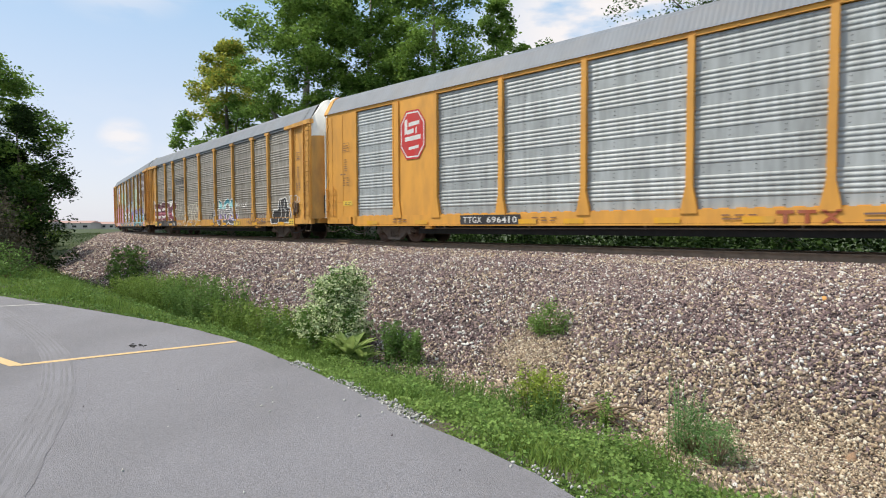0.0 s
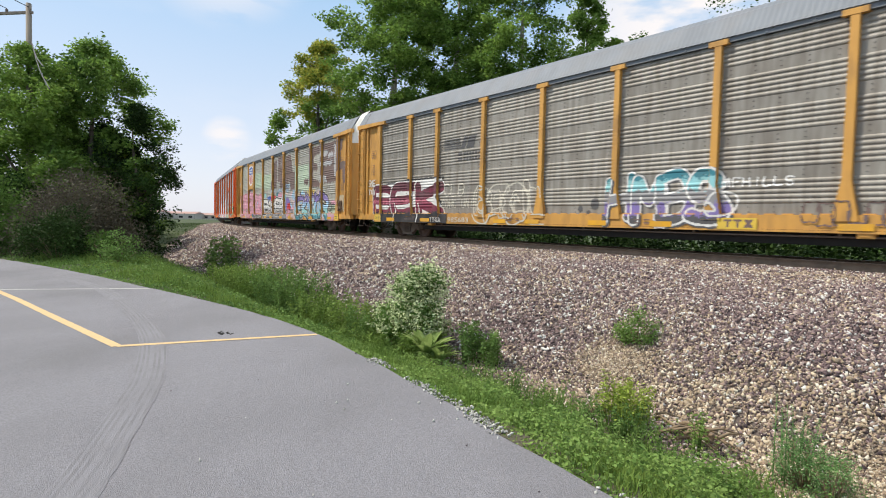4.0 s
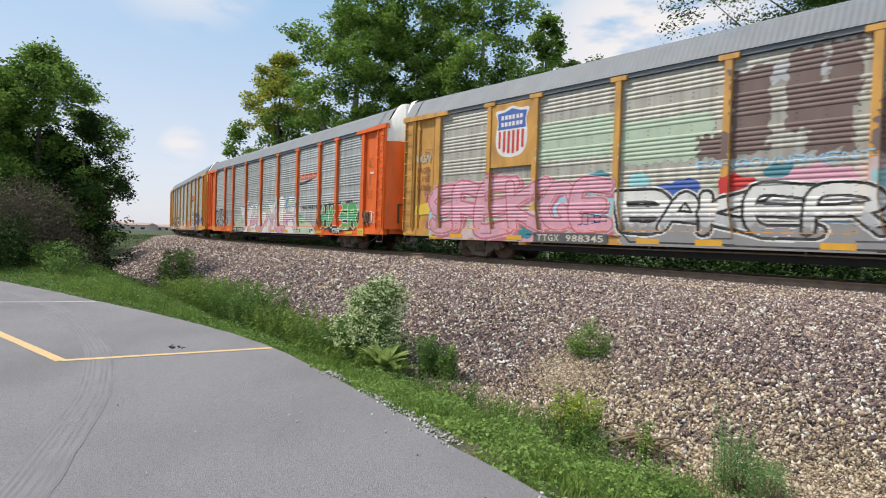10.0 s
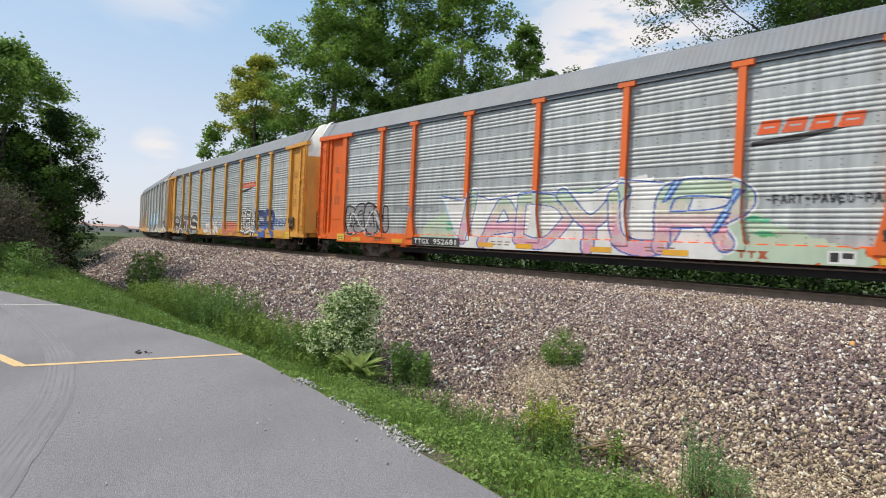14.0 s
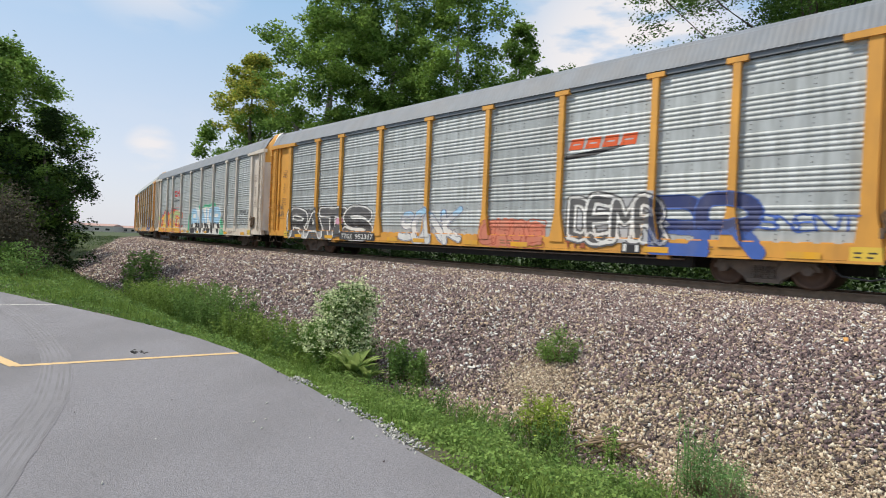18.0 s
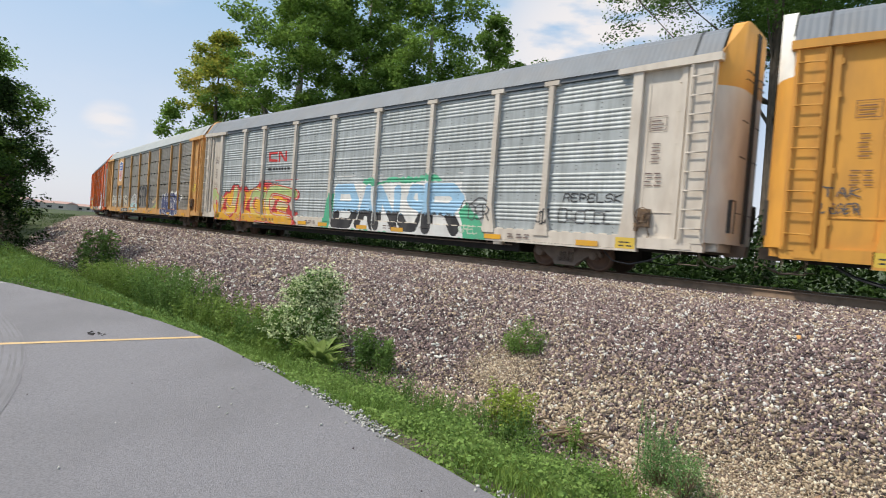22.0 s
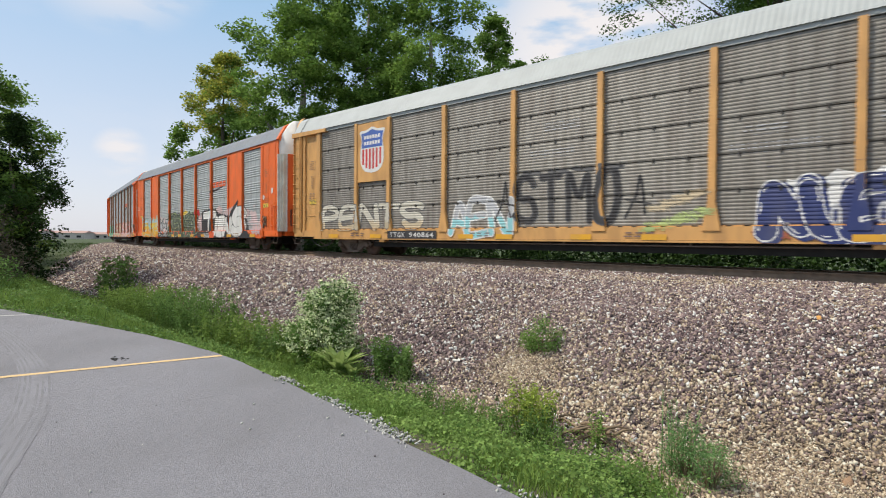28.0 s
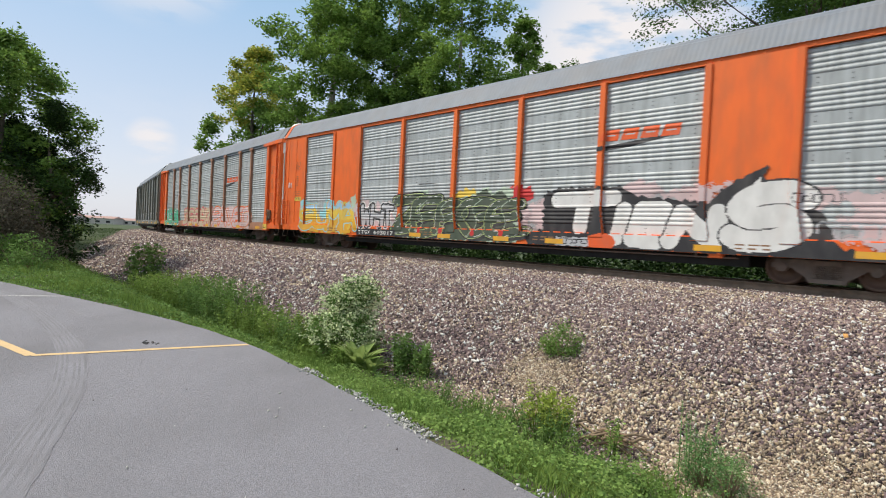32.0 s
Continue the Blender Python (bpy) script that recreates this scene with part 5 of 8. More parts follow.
def common_marks(car, k, small):
    """Reflectors along the sill, warning plates and small stencils on the ends."""
    for x in (-11.1, -8.35, -3.7, -2.1, 0.6, 2.7, 7.2, 10.5):
        patches(car, [("gold", rect(x, x + 0.66, 0.70, 0.85))], 6.0, "yellow reflector strip", "reflector", 0.1)
    for e in (-1, 1):
        px, pz, pw, ph = (e * END_POST, 0.70, 0.27, 0.29) if car["posts"] == "tee" else (e * 12.42, 1.50 if k == 0 else 2.2, 0.31, 0.20)
        patches(car, [("yellow", rect(px - pw, px + pw, pz, pz + ph))], 2.0, "yellow warning plate", "placard", 0.1)
        bars(car, px - pw * 0.75, px + pw * 0.75, pz + ph * 0.2, pz + ph * 0.82, "black", 2, 2, k, "stencil", 0.4)
        x = e * (END_POST + 0.58)
        framed(car, x - 0.22, x + 0.22, 3.75, 4.12, small, k + 1)
        bars(car, x - 0.14, x + 0.14, 2.95, 3.5, small, 6, 1, k + 9)
        bars(car, x - 0.24, x + 0.24, 2.35, 2.75, small, 4, 2, k + 3)
    for x in (-9.6, -3.2, 2.2, 8.1):
        bars(car, x, x + 0.9, 0.78, 0.96, small, 2, 3, k + int(x), "stencil", 0.4)


for i, c in enumerate(CAR[:10]):
    common_marks(c, i, "brown" if i in (1, 2, 5, 6) else "stencil")

A, B, C, D, E_, F, G, H, I, J, K = CAR
# first car
octagon_emblem(A, -8.48, 4.02, 0.66, 0.90)
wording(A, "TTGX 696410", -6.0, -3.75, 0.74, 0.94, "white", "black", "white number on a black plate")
trio_emblem(A, 3.4, "rust", 0.42, 0.30, 0.68)
bars(A, 5.0, 6.2, 0.72, 1.0, "brown", 2, 2, 4)
bars(A, -12.9, -12.5, 2.8, 2.95, "brown", 1, 3, 8)

# second car
sh = Sheet(B, -12.7, -6.4, 0.64, 2.65)
sh.area([(-12.6, 0.6), (-12.5, 2.05), (-11.9, 2.42), (-11.0, 2.50), (-9.6, 2.58), (-8.2, 2.60), (-6.85, 2.60), (-7.2, 1.75), (-6.8, 1.3), (-6.85, 0.6)], "black", 0.02)
sh.area([(-12.52, 0.6), (-12.42, 2.02), (-11.9, 2.36), (-10.9, 2.44), (-9.5, 2.51), (-8.1, 2.54), (-6.98, 2.54), (-7.3, 1.75), (-6.95, 1.3), (-6.98, 0.95), (-12.3, 0.9), (-12.4, 0.6)], "white", 0.01)
sh.word("BEK", -12.42, -7.0, 0.86, 2.44, "maroon", 0.42, "white", 0.055, bands=[(1.12, "black"), (1.55, "wine"), (1.66, "rose"), (1.75, "wine"), (2.0, "maroon"), (2.1, "wine")], seed=3, wild=0.5, overlap=0.06)
sh.area(rect(-12.45, -6.5, 0.62, 1.03), "black", 0.015)
for x in (-10.6, -8.7):
    sh.line([(x, 1.5), (x + 0.1, 1.1), (x, 0.68)], 0.06, "white")
sh.done("graffiti", "maroon and black letters outlined in white")
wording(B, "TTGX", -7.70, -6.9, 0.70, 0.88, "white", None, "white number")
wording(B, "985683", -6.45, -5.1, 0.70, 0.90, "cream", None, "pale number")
tag_line(B, "CLB", -6.9, -5.5, 1.74, 2.28, "cream", 2, 0.055, "thin cream tag")
tag_line(B, "COHC UNIN", -7.0, -4.7, 1.26, 1.64, "cream", 5, 0.05, "thin cream tag")
sh = Sheet(B, -5.0, -1.2, 0.64, 2.3)
sh.word("GEQL", -4.9, -1.3, 0.68, 2.2, None, 0.32, "cream", 0.06, seed=11, wild=1.3)
for d in (0.0, 0.07):
    loops(sh, -4.8, -1.4, 0.75, 2.15, "cream", 12, 0.045, 5)
sh.done("graffiti", "white looping outline letters")
patches(B, [("dark", rect(-6.9, -5.85, 3.66 + 0.09 * i, 3.71 + 0.09 * i)) for i in range(5)] + [("dark", [(-5.85, 3.64), (-5.60, 3.64), (-5.35, 4.1), (-5.6, 4.1)]), ("dark", [(-5.5, 3.64), (-5.05, 3.64), (-4.85, 4.1), (-5.3, 4.1)])], 1.5, "grey striped wordmark shape", "emblem")
for z in (3.36, 3.16):
    bars(B, -6.0, -4.6, z, z + 0.13, "dark", 1, 8, 2, "emblem", 0.95)
sh = Sheet(B, 1.1, 5.2, 0.64, 2.4)
sh.word("HMBS", 1.2, 4.7, 0.68, 2.22, "teal", 0.26, "white", 0.055, bands=[(1.0, "dark"), (1.35, "purple"), (1.7, "grey"), (2.0, "cyan")], seed=8, wild=1.3, shade=("dark", 0.08, -0.05))
sh.line([(4.2, 1.2), (4.5, 1.6), (5.0, 1.5), (4.9, 1.1), (4.4, 1.0), (4.2, 1.2)], 0.055, "white")
sh.done("graffiti", "teal letters outlined in white")
sh = Sheet(B, 0.0, 1.1, 0.9, 1.9)
for x, z, r in ((0.2, 1.2, 0.10), (0.75, 1.35, 0.17), (0.5, 1.1, 0.07)):
    sh.spot(x, z, r, r, "dark", 0.1, 4)
sh.done("graffiti", "dark sprayed dots")
tag_line(B, "MFHILLS", 4.6, 6.3, 1.72, 1.98, "white", 21, 0.045)
trio_emblem(B, 4.75, "brown", 0.24, 0.2, 0.72, "yellow")
scrawl(B, 6.5, 9.2, 0.75, 1.4, "brown", 33, 0.035, 9)
sh = Sheet(B, 9.5, 12.1, 0.66, 2.15)
sh.area([(9.6, 0.75), (9.55, 1.25), (9.75, 1.5), (10.2, 1.5), (10.35, 2.0), (11.1, 2.1), (11.35, 1.85), (11.4, 1.6), (11.9, 1.55), (12.0, 1.2), (11.9, 0.8)], "white", 0.02)
sh.area([(9.68, 0.8), (9.63, 1.22), (9.8, 1.42), (10.28, 1.43), (10.42, 1.95), (11.06, 2.03), (11.27, 1.82), (11.32, 1.53), (11.82, 1.47), (11.92, 1.18), (11.82, 0.86)], "black", 0.02)
sh.line([(10.55, 1.9), (10.62, 1.4), (10.5, 0.85)], 0.05, "white")
sh.line([(11.0, 1.9), (10.95, 1.5), (11.15, 1.4), (11.0, 1.0)], 0.05, "white")
sh.line([(11.5, 1.4), (11.45, 1.0)], 0.04, "white")
sh.done("graffiti", "black block letters outlined in white")
scrawl(B, 11.4, 12.6, 1.7, 2.15, "white", 30, 0.03, 5)
tag_line(B, "SNE", -13.0, -12.35, 2.35, 2.7, "white", 40, 0.04)
tag_line(B, "YAV", -13.0, -12.35, 1.95, 2.25, "white", 41, 0.04)

# third car
sh = Sheet(C, -11.8, 13.2, 0.64, 5.3, 0.034)
rnd = random.Random(4)
for a, b, z0, z1, ink in ((-7.2, -4.55, 3.2, 4.4, "palegreen"), (-4.3, -1.8, 2.9, 4.1, "palegreen"), (4.25, 6.95, 2.5, 4.2, "palegreen"), (-1.3, 1.0, 4.6, 5.0, "silver"), (9.0, 11.3, 3.6, 3.95, "silver")):
    sh.area(rect(a, b, z0, z1), ink, 0.07, 3)
for i in range(90):
    x = rnd.uniform(-11.4, 11.4)
    sh.spot(x, rnd.uniform(0.75, 2.3), rnd.uniform(0.4, 1.3), rnd.uniform(0.15, 0.42), rnd.choice(["palepink", "sky", "palegreen", "pink", "palepink", "sand", "silver", "palepink"]), 0.3, i, 0.35)
for a, b, z0, z1 in ((-2.2, -1.1, 2.9, 3.5), (-1.4, -0.55, 2.95, 5.0), (-0.2, 0.5, 3.4, 5.2), (0.2, 1.1, 2.85, 4.4), (0.6, 1.2, 4.0, 5.25), (1.5, 2.5, 2.75, 3.6), (2.9, 4.0, 2.7, 3.9)):
    sh.area(rect(a, b, z0, z1), "brown", 0.09, int(a * 7 + 40))
sh.area([(1.45, 2.8), (1.8, 5.1), (2.9, 5.2), (3.9, 2.7), (3.0, 2.7), (2.6, 3.4), (2.2, 3.4), (2.1, 2.8)], "brown", 0.07, 9)
sh.area([(6.95, 2.7), (6.85, 5.1), (8.8, 5.15), (8.8, 4.7), (7.7, 4.55), (7.7, 4.2), (8.4, 4.1), (8.4, 3.7), (7.6, 3.7), (7.6, 3.2), (8.8, 3.0), (8.8, 2.65)], "brown", 0.06, 5)
sh.area([(8.9, 2.9), (8.95, 5.15), (11.8, 5.15), (11.85, 2.9), (10.3, 2.8)], "brown", 0.06, 6)
for a, b, z0, z1 in ((9.2, 10.1, 4.45, 4.75), (9.25, 10.9, 3.85, 4.1), (10.3, 11.0, 4.3, 4.6), (11.2, 11.6, 3.2, 4.9), (9.0, 10.0, 2.9, 3.3)):
    sh.area(rect(a, b, z0, z1), "silver", 0.08, int(b * 9))
sh.area([(11.9, 3.4), (11.9, 5.15), (12.5, 5.15), (12.4, 4.6), (12.2, 4.5), (12.2, 3.9), (13.1, 3.9), (13.1, 2.7), (12.6, 2.7), (12.5, 3.5)], "brown", 0.03, 7)
sh.area(rect(12.05, 12.75, 1.2, 2.05), "sand", 0.05, 8)
sh.area(rect(5.9, 6.7, 2.9, 3.25), "brown", 0.06, 11)
sh.done("graffiti", "large faded brown letters over pastel patches", 0.004)
sh = Sheet(C, -12.6, -4.4, 0.64, 3.0)
for x, z, rx, rz, ink in ((-11.9, 1.5, 0.4, 0.6, "teal"), (-12.1, 1.3, 0.3, 0.5, "sky"), (-9.2, 2.55, 0.3, 0.2, "teal"), (-6.9, 2.3, 0.35, 0.35, "teal"), (-6.6, 1.9, 0.5, 0.5, "sky"), (-5.0, 2.6, 0.35, 0.2, "teal"), (-4.75, 1.7, 0.3, 0.5, "cyan"), (-7.9, 1.0, 0.7, 0.3, "teal"), (-9.6, 0.95, 0.4, 0.2, "cyan")):
    sh.spot(x, z, rx, rz, ink, 0.2, int(x * 10) + 200)
sh.word("SPEK", -12.1, -6.9, 0.86, 2.75, "pink", 0.38, "rose", 0.07, "palepink", 0.03, seed=12, wild=0.9, shade=("rose", 0.15, -0.12), shine="palepink", overlap=0.16)
sh.word("QE", -6.9, -4.6, 1.05, 2.55, "pink", 0.34, "rose", 0.05, "palepink", 0.03, seed=14, wild=0.6, shade=("rose", 0.12, -0.1), shine="palepink")
loops(sh, -5.7, -4.7, 1.2, 1.6, "navy", 8, 0.03, 5)
sh.done("graffiti", "pink bubble letters with dark rose edges", 0.010)
sh = Sheet(C, -4.4, 4.3, 0.64, 2.75)
for x, z, rx, rz, ink in ((-1.2, 2.2, 0.45, 0.25, "red"), (-2.6, 2.15, 0.6, 0.25, "blue"), (1.7, 2.25, 0.25, 0.2, "cyan"), (2.3, 1.7, 0.6, 0.5, "purple"), (2.6, 1.5, 0.4, 0.3, "red"), (2.4, 1.1, 0.5, 0.25, "pink"), (-3.7, 2.4, 0.3, 0.3, "cyan"), (0.4, 2.35, 0.8, 0.25, "pink"), (-0.3, 2.5, 0.3, 0.15, "teal")):
    sh.spot(x, z, rx, rz, ink, 0.25, int(x * 10) + 100)
sh.area([(-4.3, 1.1), (-4.2, 1.5), (2.2, 1.2), (2.4, 0.64), (-4.1, 0.64)], "grey", 0.02)
sh.word("BAKER", -4.2, 1.6, 0.98, 2.15, "silver", 0.26, "black", 0.075, "white", 0.04, bands=[(1.2, "grey"), (1.5, "silver"), (9, "white")], seed=2, wild=0.8, shade=("grey", 0.10, -0.14), overlap=0.14, shine="white")
sh.line([(-4.3, 1.15), (-3.9, 0.75), (2.35, 0.70), (2.2, 1.3), (1.6, 1.2)], 0.05, "black", False)
loops(sh, 2.4, 3.4, 1.0, 1.4, "navy", 5, 0.03, 4)
sh.done("graffiti", "silver letters outlined in black", 0.010)
tag_line(C, "FORGOVNRMENT", -2.2, 1.5, 2.62, 2.85, "sky", 10, 0.04, "thin pale blue tag")
tag_line(C, "CROST", 1.8, 2.8, 2.85, 3.12, "sky", 9, 0.05, "thin pale blue tag")
tag_line(C, "ROPA", 1.9, 2.7, 2.55, 2.8, "sky", 19, 0.05, "thin pale blue tag")
sh = Sheet(C, 4.0, 10.8, 0.64, 2.6)
for x, z, rx, rz, ink in ((4.6, 1.5, 0.6, 0.5, "cream"), (5.6, 2.2, 0.5, 0.3, "sky"), (6.6, 2.2, 0.5, 0.25, "yellow"), (7.8, 2.35, 0.6, 0.2, "yellow"), (9.4, 2.1, 0.6, 0.4, "sky"), (9.9, 1.9, 0.5, 0.4, "sand"), (4.9, 0.9, 0.6, 0.2, "cream"), (8.2, 1.4, 2.0, 0.7, "sky")):
    sh.spot(x, z, rx, rz, ink, 0.35, int(x * 10), 0.2)
sh.word("EKNOR", 4.5, 10.3, 0.68, 2.30, "cyan", 0.32, "black", 0.07, "cream", 0.05, bands=[(0.95, "teal"), (1.35, "cyan"), (1.75, "sky"), (9, "purple")], seed=15, wild=1.4, overlap=0.17, shade=("black", 0.10, -0.08), shine="white")
for x in (5.2, 6.3, 7.6, 8.9):
    sh.area([(x - 0.35, 2.0), (x - 0.1, 2.18), (x + 0.02, 2.5), (x + 0.15, 2.2), (x + 0.4, 2.05)], "purple")
    sh.line([(x - 0.35, 2.0), (x - 0.1, 2.18), (x + 0.02, 2.5), (x + 0.15, 2.2), (x + 0.4, 2.05)], 0.05, "black", False)
    sh.spot(x + 0.1, 1.45, 0.13, 0.2, "black", 0.2, 3)
    sh.spot(x + 0.13, 1.45, 0.08, 0.13, "cream", 0.2, 3)
sh.done("graffiti", "purple and cyan letters outlined in black", 0.010)
scrawl(C, 10.3, 11.5, 1.15, 1.65, "black", 26, 0.05, 6, "black tag")
trio_emblem(C, 4.75, "rust", 0.42, 0.24, 0.72, "gold")
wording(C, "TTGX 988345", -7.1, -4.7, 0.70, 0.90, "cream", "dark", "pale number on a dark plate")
emblem_board(C, -9.25, -7.35, 3.15, YELLOW_OLD)
shield_emblem(C, -8.3, 3.5, 5.12, 1.28, -1.50)
tag_line(C, "WGN", -13.2, -12.4, 3.6, 3.95, "sand", 50, 0.06, "pale rubbed tag", 1.5)
for i, w_ in enumerate(("RON", "LIVE", "LONG")):
    tag_line(C, w_, -13.1, -12.4, 3.2 - 0.33 * i, 3.42 - 0.33 * i, "rust", 60 + i, 0.035, "thin red tag")
patches(C, [("yellow", [(-13.2, 1.55), (-12.3, 1.6), (-12.3, 2.05), (-13.1, 1.95)])], 1.0, "yellow patch")

# fourth car
sh = Sheet(D, -7.0, 7.2, 0.64, 2.95)
sh.area([(-6.8, 0.6), (-6.6, 1.4), (-5.8, 1.75), (-5.0, 2.2), (-2.0, 2.4), (1.5, 2.6), (3.6, 2.5), (4.4, 2.2), (5.2, 1.55), (6.0, 1.25), (7.1, 0.9), (7.1, 0.6)], "palegreen", 0.06, 4)
for i in range(30):
    rnd = random.Random(i)
    x = rnd.uniform(-6.5, 5.5)
    sh.spot(x, 1.0 + 1.25 * (1 - abs(x) / 8) + rnd.uniform(-0.2, 0.15), 0.3, 0.07, "mint" if i % 3 else "green", 0.3, i, 0.5)
sh.area([(-5.7, 2.5), (-5.2, 2.3), (-4.2, 2.35), (-2.5, 2.5), (-1.0, 2.55), (0.5, 2.4), (1.3, 2.75), (2.0, 2.85), (2.6, 2.6), (3.2, 2.6), (3.0, 2.3), (4.4, 2.5), (4.75, 2.35), (4.3, 1.6), (4.1, 1.2), (4.2, 0.6), (-4.6, 0.6), (-5.0, 1.2)], "white", 0.05, 6)
sh.word("IADYUR", -5.2, 4.4, 0.64, 2.62, "palepink", 0.38, "blue", 0.04, "white", 0.05, bands=[(1.0, "pink"), (1.25, "palepink"), (1.5, "pink"), (1.75, "palepink"), (2.1, "cream"), (9, "palegreen")], seed=22, wild=1.2, slant=0.10, overlap=0.16, shine="white")
for x0_, z0_ in ((2.55, 2.05), (3.75, 1.2), (4.05, 1.75)):
    sh.area([(x0_, z0_), (x0_ + 0.25, z0_ + 0.1), (x0_ + 0.55, z0_ + 0.6), (x0_ + 0.3, z0_ + 0.62)], "blue")
    sh.line([(x0_ + 0.1, z0_ + 0.1), (x0_ + 0.4, z0_ + 0.55)], 0.06, "sky", False)
sh.line([(-5.7, 2.5), (-5.2, 1.6), (-4.8, 0.9)], 0.05, "sky")
sh.line([(-5.7, 2.5), (-4.6, 2.3), (-4.0, 2.5), (-3.4, 2.3), (-1.5, 2.5), (0.5, 2.4), (1.4, 2.75), (2.6, 2.6)], 0.035, "blue", False)
sh.done("graffiti", "pink letters edged in blue and white on pale green", 0.008)
sh = Sheet(D, 7.0, 12.0, 0.66, 2.35)
sh.area([(7.2, 1.2), (7.35, 1.6), (7.7, 1.8), (7.75, 2.2), (8.5, 2.25), (9.3, 2.2), (10.2, 2.28), (10.9, 2.3), (11.3, 2.1), (11.5, 1.75), (11.8, 1.55), (11.5, 1.3), (11.4, 0.95), (10.4, 0.88), (9.6, 0.72), (8.9, 0.75), (8.5, 0.95), (7.7, 0.98)], "black", 0.05, 4)
sh.word("HA", 7.68, 9.05, 0.98, 2.16, "green", 0.25, "white", 0.035, seed=31, wild=0.4, smooth=False, bands=[(1.35, "green"), (1.6, "mint")], shine="lime", overlap=0.06)
sh.word("ER", 9.72, 11.35, 0.96, 2.18, "green", 0.27, "white", 0.035, seed=32, wild=0.3, smooth=False, bands=[(1.35, "green"), (1.6, "mint")], shine="lime", overlap=0.06)
sh.word("Z", 8.98, 9.82, 1.12, 2.12, "orange", 0.24, "white", 0.03, seed=33, wild=0.2, smooth=False, overlap=0.02)
sh.word("OTR", 9.1, 9.8, 0.76, 0.98, "white", 0.05, seed=4, wild=0.3)
for cx, cz in ((7.5, 1.5), (11.3, 1.5)):
    sh.line([(cx + 0.17 * math.cos(a * 0.7), cz + 0.2 * math.sin(a * 0.7)) for a in range(10)], 0.05, "green")
    sh.line([(cx - 0.1, cz - 0.1), (cx + 0.1, cz + 0.12)], 0.04, "green")
sh.done("graffiti", "green letters outlined in white on black", 0.010)
tag_line(D, "-FART-PAVEO-PALM-", 5.0, 7.65, 2.0, 2.2, "black", 3, 0.035, "thin black tag", 0.3)
wedge_emblem(D, 4.75, 6.85, 3.62)
sh = Sheet(D, -11.8, -8.7, 0.9, 2.4)
sh.word("OSGN", -11.7, -8.9, 1.05, 2.25, "grey", 0.26, "black", 0.09, "white", 0.02, seed=7, wild=1.1)
sh.line([(-11.6, 1.2), (-11.2, 1.9), (-10.4, 1.2), (-9.8, 2.0), (-9.0, 1.3)], 0.04, "white")
sh.done("graffiti", "black looping tag", 0.010)
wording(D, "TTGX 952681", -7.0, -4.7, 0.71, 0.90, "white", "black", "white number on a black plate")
scrawl(D, -8.4, -5.9, 1.9, 2.15, "grey", 12, 0.04, 7)
trio_emblem(D, 4.5, "rust", 0.22, 0.18, 0.72)
patches(D, [("white", rect(6.3, 6.8, 0.68, 0.96)), ("black", rect(6.34, 6.5, 0.72, 0.92)), ("black", rect(6.56, 6.76, 0.8, 0.92))], 2.0, "small black and white plate", "placard")
scrawl(D, 12.2, 12.9, 1.1, 1.9, "white", 18, 0.03, 4)
patches(D, [("white", rect(12.5, 12.8, 3.42, 3.52))], 2.0, "small white plate", "placard")

# fifth car
sh = Sheet(E_, -12.0, -4.6, 0.64, 2.3)
sh.area([(-11.9, 0.9), (-11.8, 1.95), (-10.9, 2.12), (-9.9, 2.05), (-9.3, 2.15), (-8.4, 2.0), (-6.8, 2.08), (-6.3, 2.2), (-5.5, 2.1), (-5.3, 1.7), (-4.8, 1.0), (-5.2, 0.8), (-7.3, 0.8), (-8.0, 0.66), (-11.4, 0.66)], "dark", 0.03, 4)
for i in range(6):
    sh.line([(-11.2 + 0.9 * i, 1.9), (-10.6 + 0.9 * i, 1.86), (-10.0 + 0.9 * i, 1.9)], 0.02, "grey", False)
sh.word("RA", -11.7, -8.7, 0.70, 2.05, "dark", 0.30, "white", 0.075, "black", 0.03, seed=41, wild=0.6, overlap=0.06, bands=[(0.95, "silver"), (1.2, "dark"), (1.5, "black")], shine="grey")
sh.word("TS", -8.8, -5.0, 0.70, 2.08, "dark", 0.34, "white", 0.07, "black", 0.03, seed=43, wild=0.6, overlap=0.06, bands=[(0.95, "grey"), (1.2, "dark"), (1.5, "black")], shine="grey")
sh.spot(-7.3, 1.5, 0.25, 0.2, "pink", 0.4, 3, 0.2)
sh.done("graffiti", "black letters outlined in white", 0.009)
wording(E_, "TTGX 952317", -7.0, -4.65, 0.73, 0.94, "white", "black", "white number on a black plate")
sh = Sheet(E_, -3.0, 0.6, 0.64, 2.1)
sh.word("SONK", -2.9, 0.3, 0.68, 2.0, "white", 0.26, "navy", 0.02, "silver", 0.03, seed=44, wild=1.3, bands=[(1.5, "white"), (1.75, "silver"), (9, "sky")], overlap=0.14)
loops(sh, -0.1, 0.5, 0.9, 1.3, "grey", 4, 0.03, 3)
sh.done("graffiti", "white letters edged in pale blue", 0.010)
sh = Sheet(E_, 1.1, 4.3, 0.64, 1.75)
sh.area([(1.3, 1.1), (1.5, 1.55), (2.4, 1.62), (3.6, 1.5), (4.0, 1.4), (3.9, 0.8), (3.2, 0.7), (2.0, 0.66), (1.4, 0.75)], "salmon", 0.04, 4)
sh.word("CHOE", 1.35, 3.9, 0.72, 1.55, None, 0.14, "brick", 0.03, seed=14, wild=0.6)
sh.done("graffiti", "faded red patch with letters", 0.008)
sh = Sheet(E_, 4.5, 8.0, 0.66, 2.4)
